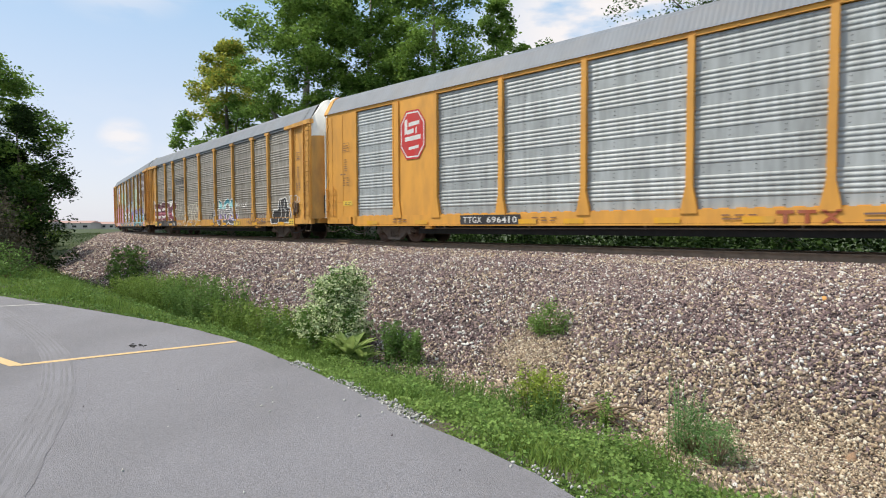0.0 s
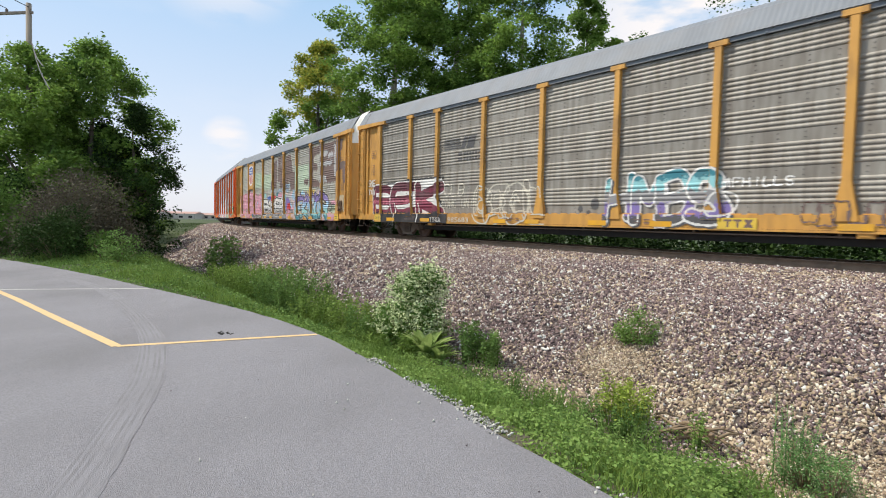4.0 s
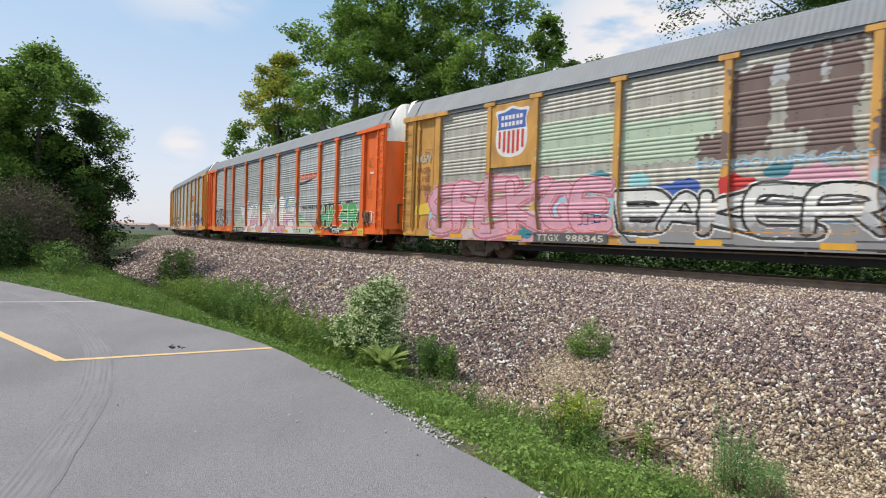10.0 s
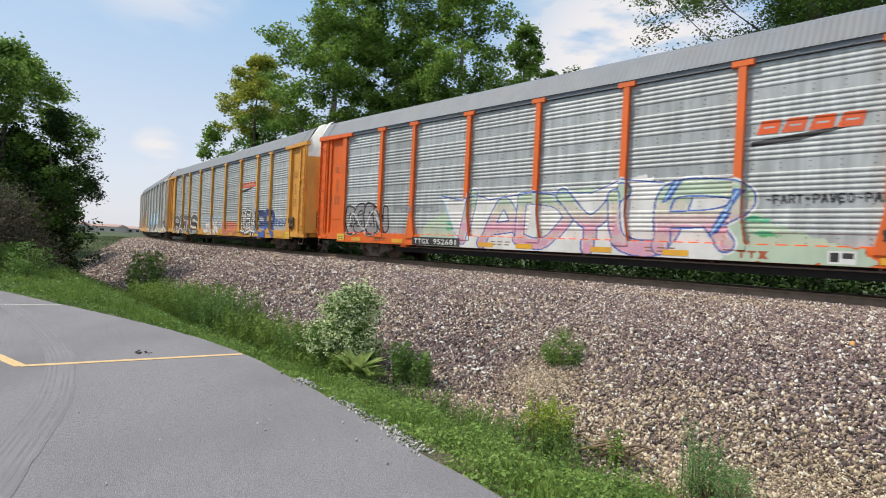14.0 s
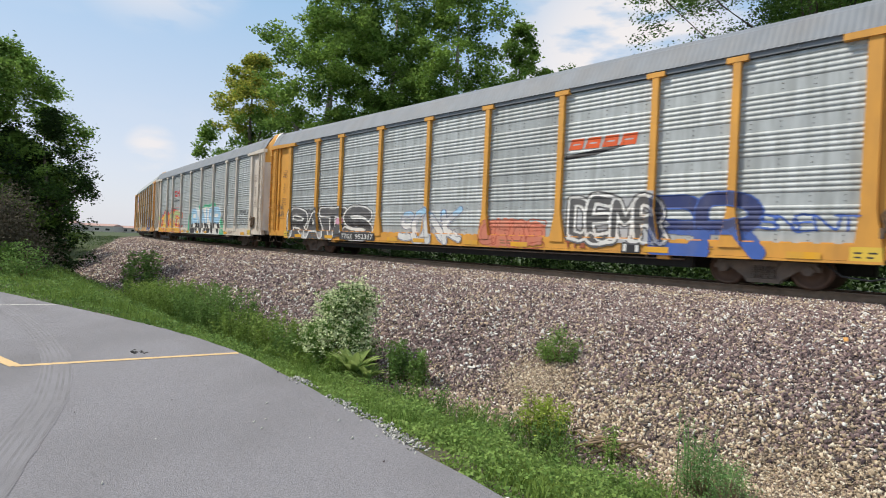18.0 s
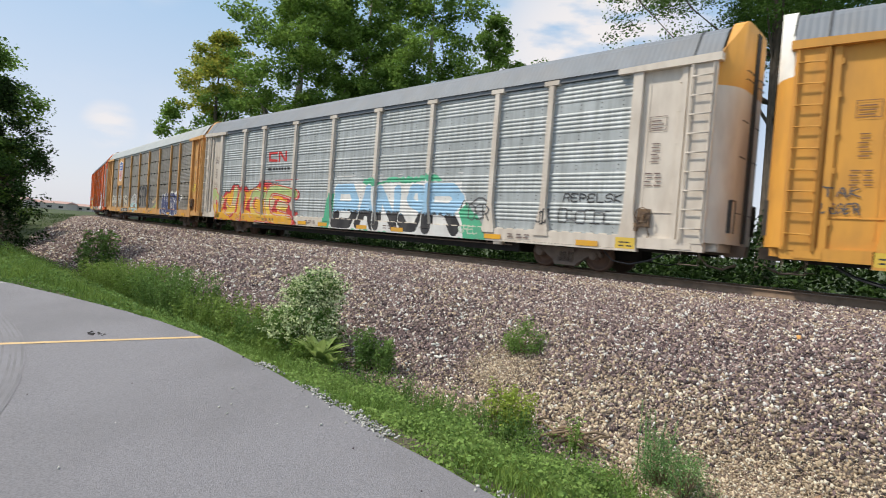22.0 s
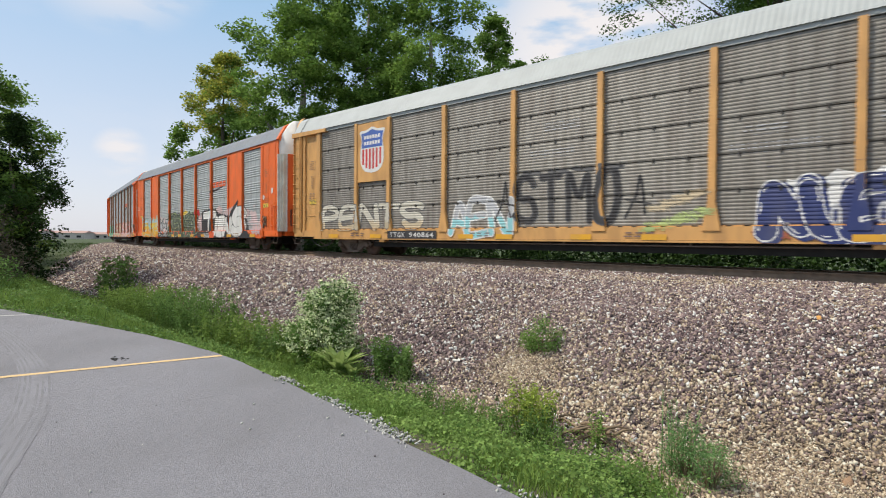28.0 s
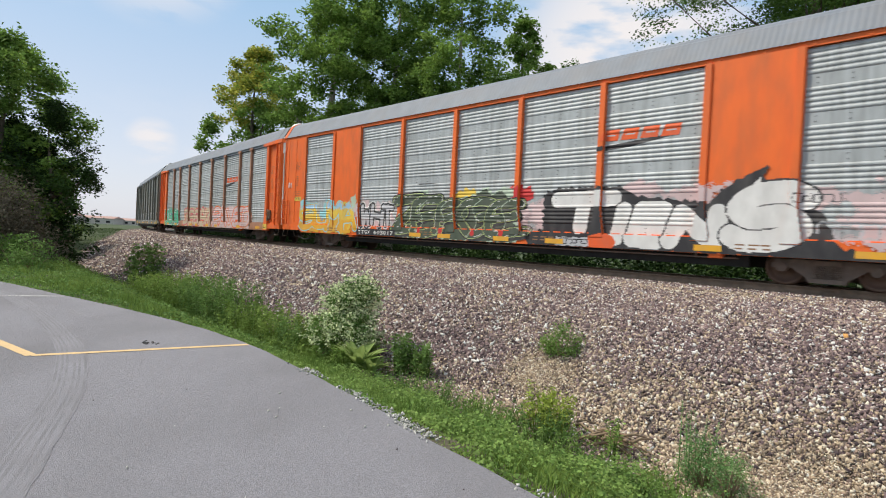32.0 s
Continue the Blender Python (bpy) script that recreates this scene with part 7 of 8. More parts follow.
def make_bush(x, y, z, height, width, label, leaf, seed, per=1500, size=0.10, clumps=16, stems=7, stem_m=None, flower=None, flower_size=0.05, name="shrub", category="shrub", flower_share=0.35):
    """A shrub of stems and leaf clumps, with flower heads on the outside where it has them."""
    rnd = random.Random(seed)
    ob = tagged(new(name), label, category)
    ob.location = (x, y, z)
    blobs = []
    for i in range(clumps):
        f = rnd.random()
        a, r = rnd.uniform(0, 6.283), width / 2 * math.sqrt(rnd.random()) * (0.95 - 0.55 * f * f)
        rr = rnd.uniform(0.16, 0.27) * width
        zz = 0.15 * height + (0.78 * height) * f * (1 - 0.25 * r / width)
        blobs.append(((r * math.cos(a), r * math.sin(a), zz), (rr, rr, min(rr, 0.3 * height))))
    bm = bmesh.new()
    for (bx, by, bz), _ in blobs[:stems]:
        tube(bm, [(bx * 0.15, by * 0.15, -0.05), (bx * 0.5, by * 0.5, bz * 0.55), (bx, by, bz)], [0.018, 0.012, 0.005], 5)
    part("stem", bm, stem_m or M_DRY, ob)["kind"] = "stuff"
    pts = crown_points(blobs, per, 0.7)
    pts = pts[pts[:, 2] > 0.02]
    v, f = leaf_quads(pts, size, 0.7)
    leaves = new("foliage", mesh_np("foliage", v, f, leaf))
    leaves.parent = ob
    if flower:
        pts = crown_points(blobs, per * flower_share, 0.12)
        pts = pts[pts[:, 2] > 0.25 * height]
        k = 5
        near = np.repeat(pts, k, axis=0) + RNG.normal(size=(len(pts) * k, 3)) * flower_size * 0.8 * np.array([1, 1, 0.4])
        v, f = leaf_quads(near, flower_size, 0.2, 0.9)
        fl = new("blossom", mesh_np("blossom", v, f, flower))
        fl.parent = ob
        fl["label"] = "clusters of small white flowers"
    return ob


def make_weed(x, y, z, height, radius, label, leaf, seed, stems=14, size=0.07, per_stem=26, name="weed"):
    """Upright stems with leaves along them."""
    rnd = random.Random(seed)
    ob = tagged(new(name), label, "weed", "weeds in the ditch")
    ob.location = (x, y, z)
    bm = bmesh.new()
    pts = []
    for i in range(stems):
        a, r = rnd.uniform(0, 6.283), radius * math.sqrt(rnd.random())
        h = height * rnd.uniform(0.6, 1.0)
        p0 = Vector((r * math.cos(a), r * math.sin(a), 0))
        p1 = p0 * rnd.uniform(1.1, 1.5) + Vector((rnd.uniform(-0.06, 0.06), rnd.uniform(-0.06, 0.06), h))
        tube(bm, [p0, p0.lerp(p1, 0.5) + Vector((0, 0, 0.02)), p1], [0.008, 0.006, 0.002], 4)
        for k in range(per_stem):
            f = rnd.random() ** 0.8
            q = p0.lerp(p1, 0.12 + 0.88 * f)
            pts.append(q + Vector((rnd.gauss(0, 1), rnd.gauss(0, 1), rnd.gauss(0, 0.5))) * size * (0.9 - 0.45 * f))
    part("stem", bm, leaf, ob)["kind"] = "stuff"
    v, f = leaf_quads(np.array([tuple(p) for p in pts]), size, 0.6, 0.4)
    lv = new("foliage", mesh_np("foliage", v, f, leaf))
    lv.parent = ob
    return ob


EDGE_SU = sorted(track_su(p.x, p.y) for p in PATH_EDGE)
EDGE_S, EDGE_U = np.array([a for a, _ in EDGE_SU]), np.array([b for _, b in EDGE_SU])


def ground_at(s, u):
    return np.array([bed(a, b) for a, b in zip(s, u)])


def places(s, u):
    h = TH - s / RAD
    return CEN.x - (RAD + u) * np.cos(h), CEN.y - (RAD + u) * np.sin(h)


def make_grass(name, s0, s1, u0, n, lo, hi, width, label, material, u1=None):
    """Blades on the bank between ditch and path; short and trodden at the path's edge."""
    s = RNG.uniform(s0, s1, n)
    edge = np.interp(s, EDGE_S, EDGE_U) if u1 is None else np.full(n, u1)
    u0 = np.array([toe(a) for a in s]) + RNG.normal(0.15, 0.18, n)
    u = u0 + (edge + 0.10 - u0) * RNG.random(n) ** 0.85
    x, y = places(s, u)
    patch = np.array([noise.noise(Vector((a * 0.9, b * 0.9, 5.0))) for a, b in zip(x, y)])
    keep_ = RNG.random(n) < 0.62 + 1.1 * patch
    s, u, x, y, edge, patch = s[keep_], u[keep_], x[keep_], y[keep_], edge[keep_], patch[keep_]
    z = ground_at(s, u)
    m = len(s)
    tall = np.clip((edge - u) / 1.2, 0.12, 1.0)
    h = (lo + (hi - lo) * RNG.random(m) ** 1.6) * tall * np.clip(1 + 1.8 * patch, 0.35, 2.4)
    a = RNG.uniform(0, 6.283, m)
    lean = h * RNG.uniform(0.1, 0.75, m)
    b = RNG.uniform(0, 6.283, m)
    w = width * RNG.uniform(0.6, 1.4, m)
    base = np.stack([x, y, z - 0.01], axis=1)
    side = np.stack([np.cos(a) * w, np.sin(a) * w, np.zeros(m)], axis=1)
    mid = base + np.stack([np.cos(b) * lean * 0.35, np.sin(b) * lean * 0.35, h * 0.6], axis=1)
    tip = base + np.stack([np.cos(b) * lean, np.sin(b) * lean, h], axis=1)
    v = np.stack([base - side, base + side, mid + side * 0.7, tip, mid - side * 0.7], axis=1).reshape(-1, 3)
    k = 5 * np.arange(m)[:, None]
    tri = np.concatenate([k + np.array([[0, 1, 2]]), k + np.array([[0, 2, 4]]), k + np.array([[4, 2, 3]])])
    return tagged(new(name, mesh_np(name, v, tri, material)), label, "grass", "", "stuff")


make_grass("grass", -4, 9, 7.2, 55000, 0.04, 0.20, 0.006, "bright green grass and low weeds on the bank", M_GRASS)
make_grass("grass", 9, 24, 7.2, 52000, 0.06, 0.24, 0.009, "bright green grass and low weeds on the bank", M_GRASS)
# blades of the hollow, shaded by colour
make_grass("grass", 24, 84, 6.8, 70000, 0.05, 0.16, 0.016, "grass on the far slope beside the path, coloured dark for shade", M_GRASS_SHADED)


def make_clover(name, s0, s1, u0, n, size, label, material):
    s = RNG.uniform(s0, s1, n)
    edge = np.interp(s, EDGE_S, EDGE_U)
    u0 = np.array([toe(a) for a in s]) + RNG.normal(0.1, 0.25, n)
    u = u0 + (edge + 0.06 - u0) * RNG.random(n) ** 0.8
    x, y = places(s, u)
    patch = np.array([noise.noise(Vector((a * 1.4, b * 1.4, 15.0))) for a, b in zip(x, y)])
    ok = RNG.random(n) < 0.55 + 1.1 * patch
    s, u, x, y, edge, patch = s[ok], u[ok], x[ok], y[ok], edge[ok], patch[ok]
    z = ground_at(s, u) + RNG.random(len(s)) * np.clip((edge - u) / 1.0, 0.12, 1.0) * (0.20 + 0.34 * patch)
    v, f = leaf_quads(np.stack([x, y, z], axis=1), size, 0.35, 0.75)
    return tagged(new(name, mesh_np(name, v, f, material)), label, "weeds", "", "stuff")


make_clover("low_weeds", -2, 9, 7.0, 90000, 0.036, "low broad-leaved weeds among the grass", M_WEED_LIGHT)
make_clover("low_weeds", 9, 30, 7.0, 40000, 0.055, "low broad-leaved weeds among the grass", M_WEED)


def rocks(x, y, z, size):
    """Angular broken stones: distorted wedges of 8 triangles."""
    n = len(x)
    star = np.array([(1, 0.1, 0), (-1, -0.1, 0.1), (0.1, 1, 0), (-0.2, -1, 0.1), (0.25, 0.2, 1), (-0.1, 0.1, -1)], dtype=float)
    q = RNG.normal(size=(n, 4))
    q /= np.linalg.norm(q, axis=1, keepdims=True)
    w, i, j, k = q.T
    rot = np.stack([np.stack([1 - 2 * (j * j + k * k), 2 * (i * j - k * w), 2 * (i * k + j * w)], 1), np.stack([2 * (i * j + k * w), 1 - 2 * (i * i + k * k), 2 * (j * k - i * w)], 1), np.stack([2 * (i * k - j * w), 2 * (j * k + i * w), 1 - 2 * (i * i + j * j)], 1)], 1)
    sc = size[:, None] * RNG.uniform(0.6, 1.3, (n, 3)) * np.array([1.1, 0.9, 0.75])
    p = (star[None] + 0.42 * RNG.uniform(-1, 1, (n, 6, 3))) * sc[:, None, :] * 0.62
    p = np.einsum("nij,nkj->nki", rot, p) + np.stack([x, y, z], 1)[:, None, :]
    tris = np.array([(0, 2, 4), (2, 1, 4), (1, 3, 4), (3, 0, 4), (2, 0, 5), (1, 2, 5), (3, 1, 5), (0, 3, 5)])
    f = (6 * np.arange(n)[:, None, None] + tris[None]).reshape(-1, 3)
    return p.reshape(-1, 3), f


def pale_share(s, u):
    """Where dusty limestone shows between the dark stones."""
    n = np.array([noise.noise(Vector((a * 0.45, b * 0.8, 2.0))) for a, b in zip(s, u)])
    low = np.clip((u - 4.6) / 1.6, 0, 1) * np.clip((7.5 - s) / 5.0, 0, 1)
    patch = np.exp(-(((s - 4.6) / 0.8) ** 2 + ((u - 5.8) / 0.5) ** 2)) + np.exp(-(((s - 0.2) / 1.6) ** 2 + ((u - 6.7) / 0.8) ** 2))
    shoulder = np.exp(-((u - 0.6) / 0.5) ** 2) * 0.25
    return np.clip(0.17 + 0.75 * low * (0.6 + n) + patch * 0.9 + shoulder + 0.25 * n, 0.02, 0.97)


def make_stones(name, s0, s1, per_m2, size, label):
    n = int((s1 - s0) * (toe((s0 + s1) / 2) + 0.6) * per_m2)
    s = RNG.uniform(s0, s1, n)
    u = -0.55 + (np.array([toe(a) for a in s]) + RNG.normal(0.15, 0.15, n) + 0.55) * RNG.random(n)
    x, y = places(s, u)
    z = ground_at(s, u) + size * RNG.uniform(0.0, 0.45, n)
    d = size * RNG.choice([0.5, 0.7, 0.9, 1.1, 1.4, 1.8], n)
    pale = RNG.random(n) < pale_share(s, u)
    v, f = rocks(x, y, z, d)
    return tagged(new(name, mesh_np(name, v, f, [M_STONE, M_STONE_PALE], np.repeat(pale.astype(int), 8))), label, "ballast", "", "stuff")


make_stones("ballast_stones", -3, 6, 1650, 0.037, "broken purple-brown and beige ballast stones")
make_stones("ballast_stones", 6, 14, 950, 0.043, "broken purple-brown ballast stones")
make_stones("ballast_stones", 14, 28, 420, 0.055, "broken purple-brown ballast stones")
make_stones("ballast_stones", 28, 75, 150, 0.075, "broken ballast stones")


def make_dust(s0, u0, ls, lu, n):
    """Fine pale grit washed over the slope in one spot."""
    s, u = RNG.normal(s0, ls, n), RNG.normal(u0, lu, n)
    x, y = places(s, u)
    d = 0.022 * RNG.choice([0.6, 0.8, 1.0, 1.3, 1.8], n)
    v, f = rocks(x, y, ground_at(s, u) + RNG.uniform(0.005, 0.045, n), d)
    tagged(new("grit", mesh_np("grit", v, f, M_STONE_PALE)), "fine pale grit washed over the ballast slope", "gravel", "", "stuff")


make_dust(4.75, 5.85, 0.32, 0.28, 6000)
make_dust(0.35, 6.75, 0.45, 0.35, 8000)


def single_stones():
    """The stones nearest the path, each on its own."""
    shapes = []
    for i in range(10):
        v, f = rocks(np.zeros(1), np.zeros(1), np.zeros(1), np.array([1.0]))
        shapes.append([mesh_np("stone", v, f, m) for m in (M_STONE, M_STONE_PALE)])
    rnd = random.Random(5)
    for i in range(260):
        s, u = rnd.uniform(-0.6, 3.4), rnd.uniform(4.2, 6.9)
        x, y, _ = track(s, u)
        d = rnd.uniform(0.05, 0.085)
        m = shapes[i % 10][1 if rnd.random() < 0.55 else 0]
        share("stone", m, GROUND, Matrix.Translation((x, y, bed(s, u) + d * 0.28)) @ Matrix.Rotation(rnd.uniform(0, 6), 4, "Z") @ Matrix.Scale(d, 4))
    return shapes


SHAPES = single_stones()


def edge_gravel():
    """Loose white chippings along the path's edge and a few on it."""
    n = 1500
    t = RNG.uniform(0, 1, n)
    idx = [i for i, p in enumerate(PATH_EDGE) if 2.6 < p.y < 6.6 and p.x > -2]
    ex, ey = np.array([PATH_EDGE[i].x for i in idx]), np.array([PATH_EDGE[i].y for i in idx])
    k = t * (len(idx) - 1)
    x, y = np.interp(k, np.arange(len(idx)), ex), np.interp(k, np.arange(len(idx)), ey)
    patch = np.array([noise.noise(Vector((a * 1.3, b * 1.3, 8.0))) for a, b in zip(x, y)])
    ok = RNG.random(n) < 0.35 + 1.2 * patch
    x, y = x[ok], y[ok]
    d = RNG.normal(0.05, 0.05, len(x))
    x, y = x + d * 0.75, y + d * 0.65
    v, f = rocks(x, y, np.full(len(x), 0.004) - np.clip(d, 0, 1) * 0.12, np.full(len(x), 0.024))
    tagged(new("edge_gravel", mesh_np("edge_gravel", v, f, M_CHIP)), "white chippings along the asphalt edge", "gravel", "", "stuff")
    rnd = random.Random(9)
    for x, y, d, m in ((-0.713, 4.63, 0.04, 1), (-0.918, 5.054, 0.03, 1), (-1.55, 5.0, 0.03, 1), (-1.62, 4.9, 0.025, 1), (-1.7, 5.45, 0.025, 1), (-1.5, 4.75, 0.022, 1), (-2.0, 6.67, 0.045, 2), (-1.05, 4.6, 0.02, 1), (-2.1, 3.6, 0.03, 1), (-2.6, 5.4, 0.02, 2), (-0.4, 4.2, 0.02, 2), (0.1, 3.6, 0.02, 2), (-2.2, 4.4, 0.02, 1), (-1.2, 3.3, 0.022, 1), (-3.2, 4.9, 0.018, 2)):
        me = SHAPES[rnd.randrange(10)][1]
        ob = tagged(dressed("pebble", me, None, [M_CHIP if m == 1 else M_STONE], Matrix.Translation((x, y, d * 0.22)) @ Matrix.Scale(d * 0.75, 4)), "small loose pebble on the asphalt", "pebble", "loose pebbles")


M_CHIP = stone_mat("chippings", [(0.56, 0.56, 0.52), (0.40, 0.40, 0.375), (0.72, 0.72, 0.67), (0.30, 0.30, 0.285)])
edge_gravel()

# clod of dark soil by the cross line
bm = bmesh.new()
rnd = random.Random(3)
for i in range(14):
    a, r = rnd.uniform(0, 6.28), abs(rnd.gauss(0, 0.10))
    cx, cy, d = r * math.cos(a) * 1.8, r * math.sin(a) * 0.6, rnd.uniform(0.012, 0.03)
    tube(bm, [(cx, cy, 0), (cx, cy, d * 0.3), (cx, cy, d * 0.5)], [d, d * 0.8, d * 0.3], 6)
clod = tagged(part("soil_clod", bm, M_RUBBER), "dark crumbled soil on the asphalt", "soil")
clod.location = (-4.11, 7.40, 0.0)


def dz(x, y):
    return bed(*track_su(x, y))


# shrubs and weeds in the ditch
make_bush(-2.3, 12.1, -1.2, 1.72, 1.62, "tall shrub covered in small cream-white flowers", M_WEED, 11, 1700, 0.075, 34, 12, None, M_FLOWER, 0.045, "flowering_shrub", "shrub", 0.42)
make_bush(1.97, 10.48, dz(1.97, 10.48) - 0.05, 0.64, 0.78, "small round green shrub growing in the ballast", M_WEED_LIGHT, 12, 3600, 0.045, 22, 8)
make_weed(-13.85, 24.2, dz(-13.85, 24.2), 1.9, 0.62, "leafy green shrub at the foot of the slope", M_WEED, 13, 30, 0.17, 44, "shrub")
for i, (x, y, h, r, leaf, st) in enumerate([(-7.0, 15.6, 1.45, 0.75, M_WEED, 80), (-6.1, 14.9, 1.45, 0.7, M_WEED, 80), (-9.2, 18.0, 1.3, 0.9, M_GRASS, 90), (-10.2, 19.0, 1.2, 0.8, M_GRASS, 80), (-8.3, 17.0, 1.25, 0.7, M_GRASS, 70), (-5.1, 14.0, 1.0, 0.7, M_GRASS, 60), (-4.2, 13.3, 0.95, 0.6, M_GRASS, 50), (-3.5, 12.6, 0.9, 0.5, M_WEED, 40), (-11.6, 20.4, 0.9, 0.8, M_GRASS, 50), (-1.0, 11.05, 0.85, 0.2, M_WEED, 26), (-0.62, 10.8, 0.8, 0.16, M_WEED, 20), (-2.1, 11.4, 0.6, 0.5, M_GRASS, 30), (-3.2, 11.7, 0.6, 0.6, M_GRASS, 30)]):
    make_weed(x, y, dz(x, y), h, r, "tall green weeds standing in the ditch", leaf, 20 + i, st, 0.075, 44)
make_bush(-7.2, 16.3, -1.1, 1.5, 0.9, "dry brown twiggy weed among green stems", M_LEAF_GREY, 41, 300, 0.05, 12, 22, M_DRY)
make_weed(1.45, 8.25, dz(1.45, 8.25), 0.72, 0.3, "yellow-green sapling weeds at the foot of the ballast", M_WEED_YEL, 51, 34, 0.065, 34)
make_weed(1.25, 8.0, dz(1.25, 8.0), 0.5, 0.4, "leafy green weeds at the foot of the ballast", M_WEED, 58, 40, 0.05, 30)
make_weed(2.12, 7.35, dz(2.12, 7.35), 0.62, 0.06, "light green leafy upright weed", M_WEED_LIGHT, 52, 6, 0.06, 34)
make_bush(2.98, 6.62, -1.22, 0.70, 0.62, "feathery green weed clump beside the ballast", M_FEATHER, 53, 5200, 0.024, 34, 18)
make_bush(3.12, 6.33, -1.22, 0.58, 0.66, "feathery green weed clump beside the ballast", M_FEATHER, 59, 5200, 0.024, 30, 18)
make_weed(2.9, 6.75, -1.2, 1.02, 0.16, "tall feathery green weed stems", M_FEATHER, 54, 8, 0.022, 120)
for i, (x, y, h, r, leaf, st) in enumerate([(0.9, 6.6, 0.30, 0.6, M_WEED_LIGHT, 40), (0.2, 7.6, 0.45, 0.6, M_WEED, 50), (1.2, 5.4, 0.20, 0.5, M_WEED_LIGHT, 40), (-0.4, 8.8, 0.5, 0.6, M_WEED, 44), (0.5, 8.6, 0.42, 0.5, M_WEED_LIGHT, 40), (1.55, 6.6, 0.28, 0.45, M_WEED, 36), (1.7, 5.6, 0.2, 0.4, M_WEED, 34), (-1.0, 9.6, 0.5, 0.5, M_WEED, 36)]):
    make_weed(x, y, dz(x, y), h, r, "low leafy weeds on the bank", leaf, 55 + 7 * i, st, 0.045, 22)


def rosette(x, y, z, r, seed):
    """A rosette of long pale leaves."""
    rnd = random.Random(seed)
    ob = tagged(new("broadleaf_weed"), "broadleaf weed with a rosette of long pale green leaves", "weed", "weeds in the ditch")
    ob.location = (x, y, z)
    for i in range(16):
        a, el = i * 2.4, rnd.uniform(0.7, 1.4)
        bm = bmesh.new()
        rows = []
        for k in range(6):
            f = k / 5
            p = Vector((math.cos(a) * math.cos(el), math.sin(a) * math.cos(el), math.sin(el))) * r * f + Vector((math.cos(a), math.sin(a), -0.6)) * (0.3 * r * f * f)
            w = r * 0.15 * math.sin(math.pi * (0.12 + 0.86 * f))
            sd = Vector((-math.sin(a), math.cos(a), 0)) * w
            rows.append((bm.verts.new(p - sd + Vector((0, 0, w * 0.4))), bm.verts.new(p), bm.verts.new(p + sd + Vector((0, 0, w * 0.4)))))
        for p, q in zip(rows, rows[1:]):
            bm.faces.new((p[0], p[1], q[1], q[0]))
            bm.faces.new((p[1], p[2], q[2], q[1]))
        part("leaf", bm, M_WEED_PALE, ob)


rosette(-1.9, 11.0, dz(-1.9, 11.0) + 0.16, 0.62, 3)
rosette(-1.62, 10.85, dz(-1.62, 10.85) + 0.08, 0.42, 4)


def sticks():
    rnd = random.Random(8)
    for i in range(24):
        k = i / 24
        x, y = 1.95 + 0.6 * k + rnd.gauss(0, 0.08), 7.95 - 0.5 * k + rnd.gauss(0, 0.10)
        a, ln = rnd.choice((rnd.uniform(-0.2, 0.5), rnd.uniform(-1.4, -0.8))), rnd.uniform(0.25, 0.7)
        z = dz(x, y) + 0.05 + rnd.uniform(0, 0.12)
        bm = bmesh.new()
        p, q = Vector((-math.cos(a) * ln / 2, -math.sin(a) * ln / 2, rnd.uniform(-0.04, 0.1))), Vector((math.cos(a) * ln / 2, math.sin(a) * ln / 2, rnd.uniform(-0.04, 0.1)))
        tube(bm, [p, p.lerp(q, 0.4) + Vector((0, 0, 0.04)), q], [0.022, 0.017, 0.008], 6)
        ob = tagged(part("branch", bm, M_DRY), "dry grey-brown branch lying at the foot of the slope", "branch", "dry branches")
        ob.location = (x, y, z)
    bm = bmesh.new()
    tube(bm, [(-0.25, -0.15, 0), (0, 0.02, 0.05), (0.28, 0.14, 0.03)], [0.05, 0.045, 0.03], 8)
    ob = tagged(part("branch", bm, M_DRY), "thick broken branch on the ballast", "branch", "dry branches")
    ob.location = (1.2, 8.75, dz(1.2, 8.75) + 0.05)


sticks()
for x, y, d, m, lab in ((6.36, 9.3, 0.11, mat("ochre_stone", (0.62, 0.33, 0.10), (0.5, 0.25, 0.08), rough=0.9), "ochre stone lying on the ballast"), (4.62, 6.3, 0.17, mat("rust_stone", (0.36, 0.23, 0.14), (0.27, 0.19, 0.13), rough=0.95, bump=0.5), "large rust-brown stone at the slope foot"), (4.15, 6.35, 0.11, M_STONE_PALE, "pale stone lying on the ballast")):
    tagged(dressed("stone", SHAPES[3][0], None, [m], Matrix.Translation((x, y, dz(x, y) + d * 0.25)) @ Matrix.Rotation(x, 4, "Z") @ Matrix.Scale(d, 4)), lab, "stone")

# trees behind the railway
make_tree(-18.6, 48.2, -0.5, 17.6, 7.5, "tree with a yellowing top and drooping lower branches", M_LEAF, M_BARK, 1, 0.26, 560, 0.26, 70, 0.10, (0.3, 0), M_LEAF_YEL)
make_tree(-9.6, 37.5, -0.5, 20.5, 8.5, "tall green broadleaf tree behind the railway", M_LEAF, M_BARK_PALE, 2, 0.28, 520, 0.23, 96, 0.0, (1.5, 0))
make_tree(-5.2, 39.5, -0.5, 21.5, 9.5, "tall green broadleaf tree behind the railway", M_LEAF, M_BARK_PALE, 3, 0.25, 480, 0.23, 90)
make_tree(-0.8, 38.5, -0.5, 21.0, 9.5, "tall broadleaf tree with pale limbs showing", M_LEAF, M_BARK_PALE, 4, 0.27, 460, 0.23, 84)
make_tree(4.0, 43.0, -0.5, 19.0, 6.0, "slender broadleaf tree with sunlit leaves", M_LEAF, M_BARK, 5, 0.3, 640, 0.26, 52, 0.0, (0, 0), M_LEAF)
